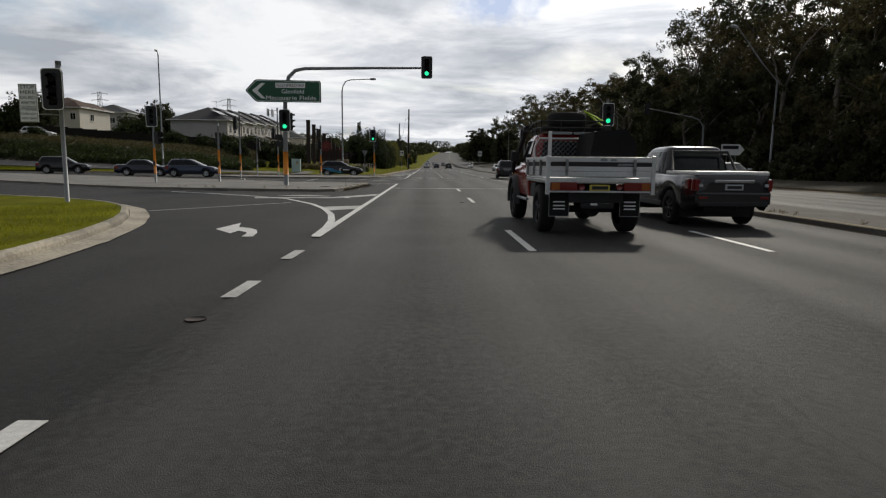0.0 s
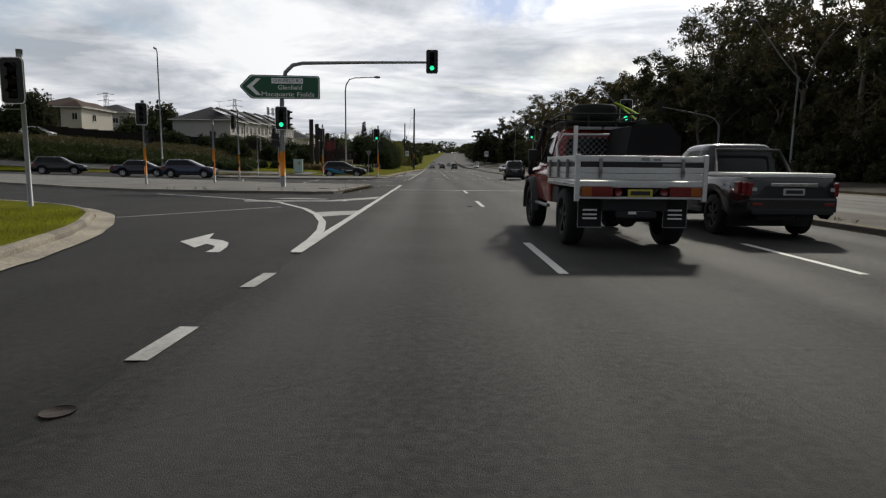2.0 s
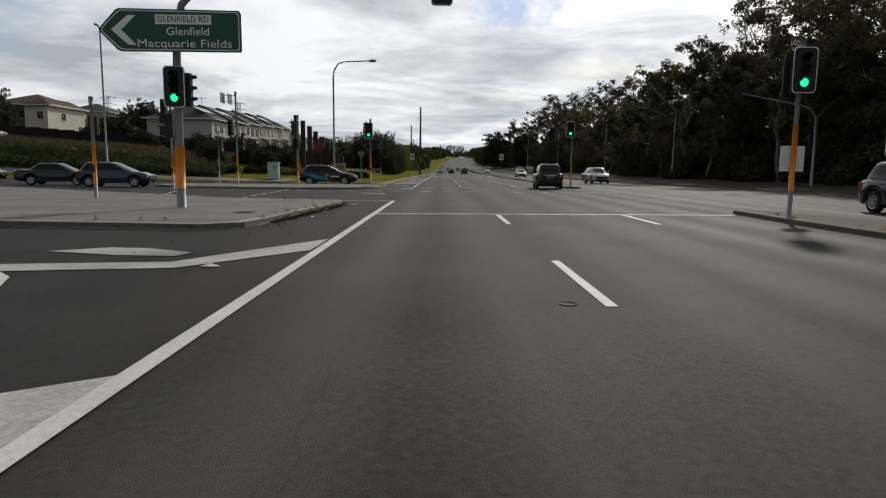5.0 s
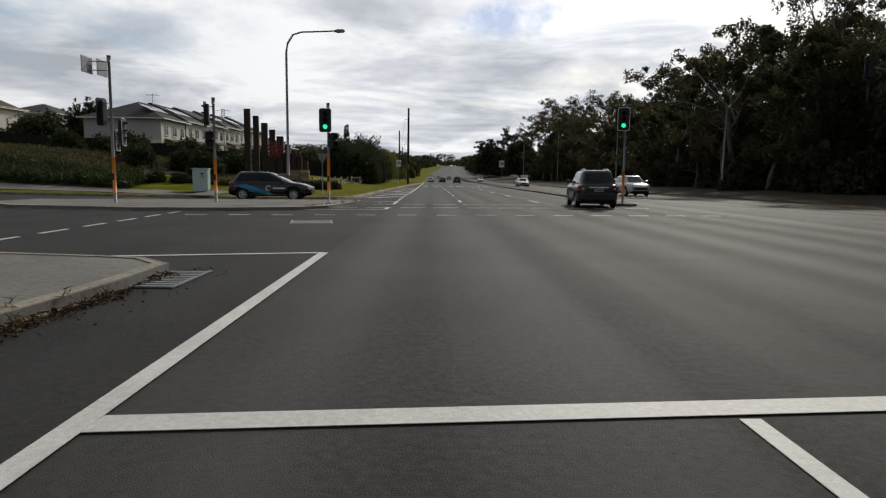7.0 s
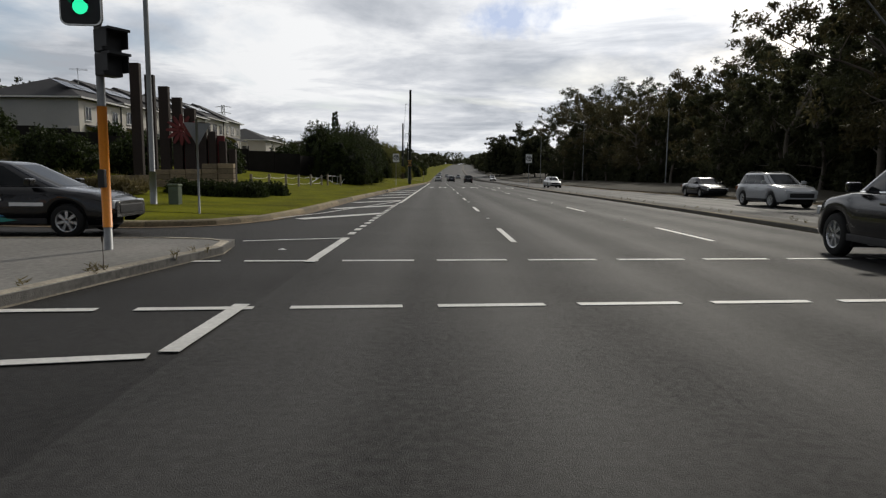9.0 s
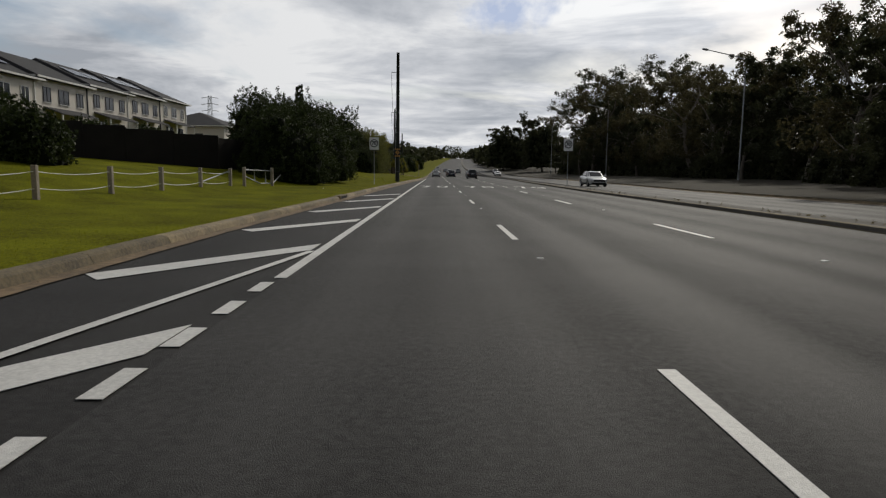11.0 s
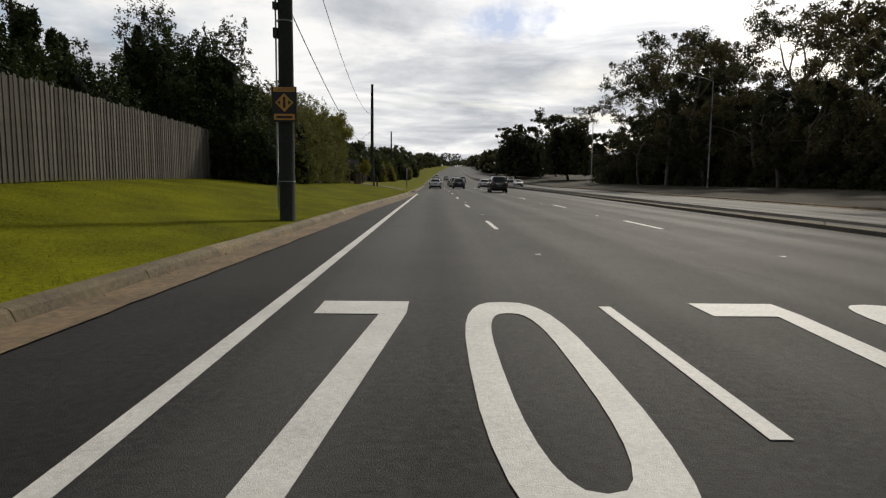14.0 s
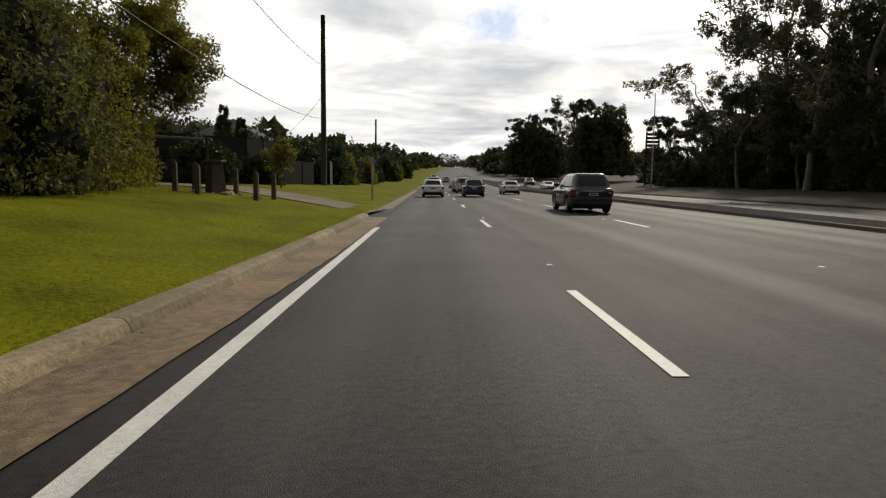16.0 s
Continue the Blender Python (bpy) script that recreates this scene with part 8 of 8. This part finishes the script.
    g.add([p for l in loops for p in l], [(i * n + q, i * n + (q + 1) % n, (i + 1) * n + (q + 1) % n, (i + 1) * n + q) for i in range(4) for q in range(n)] + [tuple(range(4 * n, 5 * n))], True)
    part("cab", g, CAR_RED, t)
    for name, pts in (("rear_window", [(-0.66, 2.232, 1.36), (0.66, 2.232, 1.36), (0.58, 2.262, 1.78), (-0.58, 2.262, 1.78)]),
                      ("side_window", [(-0.853, 2.45, 1.34), (-0.84, 3.5, 1.34), (-0.745, 3.15, 1.80), (-0.745, 2.45, 1.80)]),
                      ("side_window", [(0.853, 2.45, 1.34), (0.84, 3.5, 1.34), (0.745, 3.15, 1.80), (0.745, 2.45, 1.80)]),
                      ("windscreen", [(0.70, 3.735, 1.34), (-0.70, 3.735, 1.34), (-0.62, 3.24, 1.82), (0.62, 3.24, 1.82)])):
        g = Geo()
        dy = -0.012 if name == "rear_window" else (0.02 if name == "windscreen" else 0)
        dx = 0 if dy else (0.012 if pts[0][0] > 0 else -0.012)
        g.add([(x + dx, y + dy, z) for x, y, z in pts] + [(x * 0.98, y, z) for x, y, z in pts], [(0, 1, 2, 3), (7, 6, 5, 4), (0, 4, 5, 1), (1, 5, 6, 2), (2, 6, 7, 3), (3, 7, 4, 0)])
        part(name, g, CAR_GLASS, t)
    # headboard: frame, white uprights and diamond mesh
    g = Geo()
    hb = [(-0.80, 2.14, 1.40), (-0.80, 2.14, 1.62), (-0.70, 2.14, 1.84), (0.70, 2.14, 1.84), (0.80, 2.14, 1.62), (0.80, 2.14, 1.40), (-0.80, 2.14, 1.40)]
    g.tube(hb, 0.022, 6)
    part("headboard_frame", g, TRAY_ALLOY, t)
    for x in (-0.48, 0.48):
        g = Geo()
        g.box(x - 0.035, 2.10, 1.06, x + 0.035, 2.16, 1.99, 0.008)
        part("headboard_post", g, WHITE, t, "white headboard post")
    g = Geo()
    for k in range(-9, 16):
        for sgn in (-1, 1):
            a, b = Vector((k * 0.105 - 0.35 * 0 - 0.3, 0, 1.41)), Vector((k * 0.105 - 0.3 + sgn * 0.42, 0, 1.83))
            pts = []
            for q in np.linspace(0, 1, 9):
                p = a.lerp(b, q)
                lim = 0.79 - max(0, p.z - 1.62) * 0.45
                if abs(p.x) < lim:
                    pts.append((p.x, 2.145, p.z))
            if len(pts) > 1:
                g.tube([pts[0], pts[-1]], 0.005, 3, caps=False)
    part("headboard_mesh", g, GALV, t, "diamond wire mesh")
    # black canopy box in the tray, roof rack, spare wheel and awning
    g = Geo()
    g.add([(x, y, z) for y in (0.9, 2.05) for x, z in ((-0.02, 1.08), (0.93, 1.08), (0.93, 1.72), (0.72, 1.98), (0.12, 1.92))], [(4, 3, 2, 1, 0), (5, 6, 7, 8, 9), (0, 1, 6, 5), (1, 2, 7, 6), (2, 3, 8, 7), (3, 4, 9, 8), (4, 0, 5, 9)])
    part("canvas_box", g, CANVAS, t, "black canvas-covered box")
    g = Geo()
    for z in (2.06, 2.20):
        g.tube([(-0.66, 2.16, z), (-0.70, 2.4, z), (-0.66, 3.5, z - 0.02), (0.66, 3.5, z - 0.02), (0.70, 2.4, z), (0.66, 2.16, z), (-0.66, 2.16, z)], 0.018, 6)
    for x, y in ((-0.66, 2.18), (-0.25, 2.16), (0.25, 2.16), (0.66, 2.18), (-0.69, 2.6), (0.69, 2.6), (-0.68, 3.05), (0.68, 3.05), (-0.66, 3.48), (0.66, 3.48)):
        g.tube([(x, y, 1.92), (x, y, 2.20)], 0.016, 6)
    part("roof_rack", g, TRIM_BLACK, t, "black tubular roof rack")
    g = Geo()
    g.box(-0.62, 2.2, 2.02, 0.62, 3.45, 2.05)
    part("rack_floor", g, TRIM_BLACK, t)
    g = Geo()
    g.box(-0.44, 2.11, 1.92, 0.0 - 0.02, 2.15, 1.975, 0.008)
    g.box(0.02, 2.11, 1.92, 0.42, 2.15, 1.975, 0.008)
    part("light_bar", g, GALV, t, "perforated pale light bar")
    sw = wheel(t, 0.05, 2.85, 0.42, 0.30, 1, TRIM_BLACK)
    sw.name = "spare_wheel"
    sw.matrix_basis = pose(0.02, 2.82, 2.26, 0, 90, 0)
    g = Geo()
    g.tube([(0.30, 2.45, 2.43), (0.52, 2.3, 2.30), (0.66, 2.2, 2.2)], 0.02, 4)
    g.tube([(0.32, 2.5, 2.44), (0.72, 2.5, 2.14)], 0.018, 4)
    part("strap", g, STRAP, t, "lime green ratchet strap")
    g = Geo()
    g.box(0.60, 1.75, 2.12, 0.74, 3.6, 2.24, 0.03, pose(0, 0, 0, -4))
    part("awning_roll", g, TRIM_BLACK, t, "rolled awning along the rack")
    # snorkel, mirrors, flares, bull bar, side steps
    g = Geo()
    g.tube([(-0.92, 4.25, 1.12), (-0.95, 3.95, 1.30), (-0.90, 3.62, 1.55), (-0.82, 3.32, 1.92), (-0.82, 3.28, 2.02)], [0.05, 0.055, 0.055, 0.055, 0.05], 8)
    g.tube([(-0.82, 3.28, 2.0), (-0.82, 3.20, 2.08), (-0.82, 3.05, 2.08)], [0.06, 0.075, 0.075], 8)
    part("snorkel", g, TRIM_BLACK, t, "black intake snorkel")
    for s in (-1, 1):
        g = Geo()
        xa, xb = sorted((s * 0.90, s * 1.10))
        g.box(xa, 3.42, 1.36, xb, 3.52, 1.60, 0.03)
        part("mirror", g, TRIM_BLACK, t)
        for yy in (4.07,):
            rows = []
            for a in np.linspace(-0.15, math.pi + 0.15, 13):
                rows.append([(s * x, yy + q * math.cos(a), 0.46 + q * math.sin(a)) for x, q in ((0.86, 0.50), (0.99, 0.50), (0.99, 0.56), (0.86, 0.60))])
            g = Geo()
            g.grid(rows, flip=s < 0)
            part("wheel_flare", g, TRIM_BLACK, t, "dull black wheel flare")
        g = Geo()
        g.tube([(s * 0.90, 2.3, 0.55), (s * 0.92, 3.4, 0.55)], 0.035, 8)
        part("side_step", g, GALV, t)
        for yy in (1.0, 4.07):
            wheel(t, s * 0.80, yy, 0.46, 0.29, s, TRIM_BLACK, 5)
    g = Geo()
    g.tube([(-0.85, 5.05, 0.62), (-0.85, 5.12, 1.0), (-0.5, 5.15, 1.2), (0.5, 5.15, 1.2), (0.85, 5.12, 1.0), (0.85, 5.05, 0.62)], 0.04, 8)
    g.box(-0.9, 4.95, 0.58, 0.9, 5.15, 0.78, 0.04)
    part("bull_bar", g, TRIM_BLACK, t)
    return t


tray_ute(pose(3.1, 11.2, 0.012, 0, 0, 1.0))

# ---- grass blades, weeds and litter ----
gb = np.random.default_rng(91)


def blades(name, n, place, height, label):
    """Single blades of grass; place(n) gives points on the ground."""
    p = place(n)
    k = len(p)
    h = height * (0.5 + gb.random((k, 1)))
    a = gb.random((k, 1)) * 2 * math.pi
    side = np.concatenate([np.cos(a), np.sin(a), np.zeros((k, 1))], 1) * 0.007
    lean = np.concatenate([gb.normal(size=(k, 2)) * 0.45, np.ones((k, 1))], 1) * h
    v = np.stack([p - side, p + side, p + lean], 1).reshape(-1, 3)
    f = np.arange(3 * k).reshape(-1, 3)
    return tagged(new(name, soup(name, v, f, BLADE)), label, "grass", "", "stuff")


def on_verge(y0, y1, depth):
    def place(n):
        y = y0 + (y1 - y0) * gb.random(n)
        d = 0.1 + depth * gb.random(n) ** 1.6
        return np.array([(kerb_x(b) - c, b, verge_z(kerb_x(b) - c, b) - 0.005) for b, c in zip(y, d)])
    return place


blades("grass_blades", 30000, on_verge(69, 125, 7.0), 0.038, "short bright green mown grass on the verge")
blades("grass_blades", 52000, on_verge(125, 185, 8.0), 0.038, "short bright green mown grass on the verge")
blades("grass_blades", 9000, lambda n: np.array([(-5.2 - 5.0 * u, 1 + 16 * w, 0.128) for u, w in gb.random((n * 2, 2)) if -5.2 - 5.0 * u < np.interp(1 + 16 * w, (0, 6.6, 8.3, 10.1, 12.6, 14.5, 16.75, 18.6), (-5.0, -5.12, -5.26, -5.52, -6.1, -6.8, -7.85, -9.3)) - 0.3][:n]), 0.06, "mown grass with dry patches on the near corner")
# weeds along island and median kerbs
ws = []
for (xa, ya), (xb, yb), n in (((-4.9, 55.0), (-3.5, 61.0), 22), ((-4.2, 30.0), (-3.65, 37.0), 9), ((-12.5, 29.8), (-5.2, 28.7), 8), ((9.0, 12), (9.0, 33), 26), ((10.3, 66), (10.6, 150), 60)):
    for k in range(n):
        u = gb.random()
        ws.append((xa + (xb - xa) * u + gb.normal() * 0.08, ya + (yb - ya) * u, 0.16))
ws = np.array(ws)
v, f = leaf_cards(ws, np.full((len(ws), 3), 0.07), 14, 0.09, -0.8, 0.5, gb, 0.10, 0.1)
tagged(new("kerb_weeds", soup("kerb_weeds", v, f, FLAX)), "dry weeds growing along the island kerbs", "weeds", "", "stuff")
for x, y, h in ((-4.15, 32.2, 0.34), (-3.92, 34.6, 0.30), (-4.0, 58.6, 0.36)):
    t = thing("weed_stem", "dry upright weed stalk in a kerb joint", "weed", pose(x, y, 0.12), "dry weed stalks")
    part("stalk", Geo().tube([(0, 0, -0.03), (0.01, 0, h * 0.5), (0.0, 0.01, h)], [0.006, 0.005, 0.003], 5), BARK_DARK, t)
    part("seed_head", Geo().tube([(0, 0.01, h - 0.02), (0, 0.01, h + 0.03), (0, 0.01, h + 0.07)], [0.006, 0.014, 0.003], 6), BARK_DARK, t)
t = thing("pit_grate", "dark steel pit grate set in the concrete island", "drain", pose(-5.1, 31.8, 0.127))
part("frame", Geo().box(-0.24, -0.26, -0.02, 0.24, 0.26, 0.004), BLACK, t)
for k in range(9):
    part("bar", Geo().box(-0.21, -0.23 + 0.054 * k, 0.0, 0.21, -0.205 + 0.054 * k, 0.010), RUST, t)
# leaf litter and grit in the gutters
ls = []
for k in range(1100):
    r = gb.random()
    if r < 0.45:
        y = 70 + 114 * gb.random()
        ls.append((kerb_x(y) + 0.03 + 0.3 * gb.random() ** 3, y, 0.022))
    elif r < 0.93:
        y = 29 + 10 * gb.random()
        ls.append((np.interp(y, (29, 37.5, 39), (-3.9, -3.4, -3.4)) + 0.6 * gb.random() ** 3, y, 0.012))
    else:
        ls.append((-2.4 - 3 * gb.random(), 24 + 5 * gb.random(), 0.012))
ls = np.array(ls)
v, f = leaf_cards(ls, np.full((len(ls), 3), 0.008), 1, 0.034, 0.0, 0.2, gb, 0.35, 0.1)
tagged(new("leaf_litter", soup("leaf_litter", v, f, BARK_DARK)), "brown leaf litter and grit in the gutters", "litter", "", "stuff")
# drift of dead leaves and dry stalks heaped against the foot of the island kerb
ls = []
for k in range(2600):
    y = 30.0 + 8.4 * gb.random()
    heap = max(0.15, 0.6 + 0.9 * noise.noise((y * 1.3, 2.0, 0.0)))
    a = gb.random() ** 2.0
    ls.append((np.interp(y, (30.5, 37.2, 38.6), (-3.97, -3.52, -3.57)) + 0.02 + 0.30 * heap * a, y, 0.012 + 0.07 * heap * (1 - a) * gb.random()))
v, f = leaf_cards(np.array(ls), np.full((len(ls), 3), 0.01), 1, 0.042, 0.0, 0.4, gb, 0.4, 0.1)
tagged(new("leaf_drift", soup("leaf_drift", v, f, DEAD_LEAF)), "drift of dead brown leaves against the island kerb", "litter", "", "stuff")
ws = np.array([(np.interp(y, (30.5, 37.2), (-3.97, -3.52)) + 0.05, y, 0.06) for y in (30.6, 30.9, 31.3, 31.5, 32.6, 33.4, 34.1, 34.3, 35.5, 36.8)])
v, f = leaf_cards(ws, np.full((len(ws), 3), 0.07), 16, 0.13, -0.8, 0.5, gb, 0.07, 0.1)
tagged(new("dry_tufts", soup("dry_tufts", v, f, FLAX)), "dry grass tufts in the joint of the island kerb", "weeds", "", "stuff")
# a few scraps of rubbish
for x, y, s in ((-3.0, 23.6, 0.13), (-2.7, 61.9, 0.08), (-3.72, 34.0, 0.07), (-3.60, 35.1, 0.10), (-3.4, 32.0, 0.06), (-6.5, 110, 0.09), (-7.0, 150, 0.09)):
    z = 0.01 if x > -6 else verge_z(x, y)
    g = Geo()
    g.add([(x - s, y, z), (x, y - s * 0.7, z + 0.01), (x + s, y + 0.02, z), (x + 0.01, y + s * 0.6, z + 0.02), (x, y, z + s * 0.35)], [(0, 1, 4), (1, 2, 4), (2, 3, 4), (3, 0, 4), (3, 2, 1, 0)])
    solid("litter_scrap", g, WHITE, "crumpled white scrap of litter", "litter", group="litter scraps")
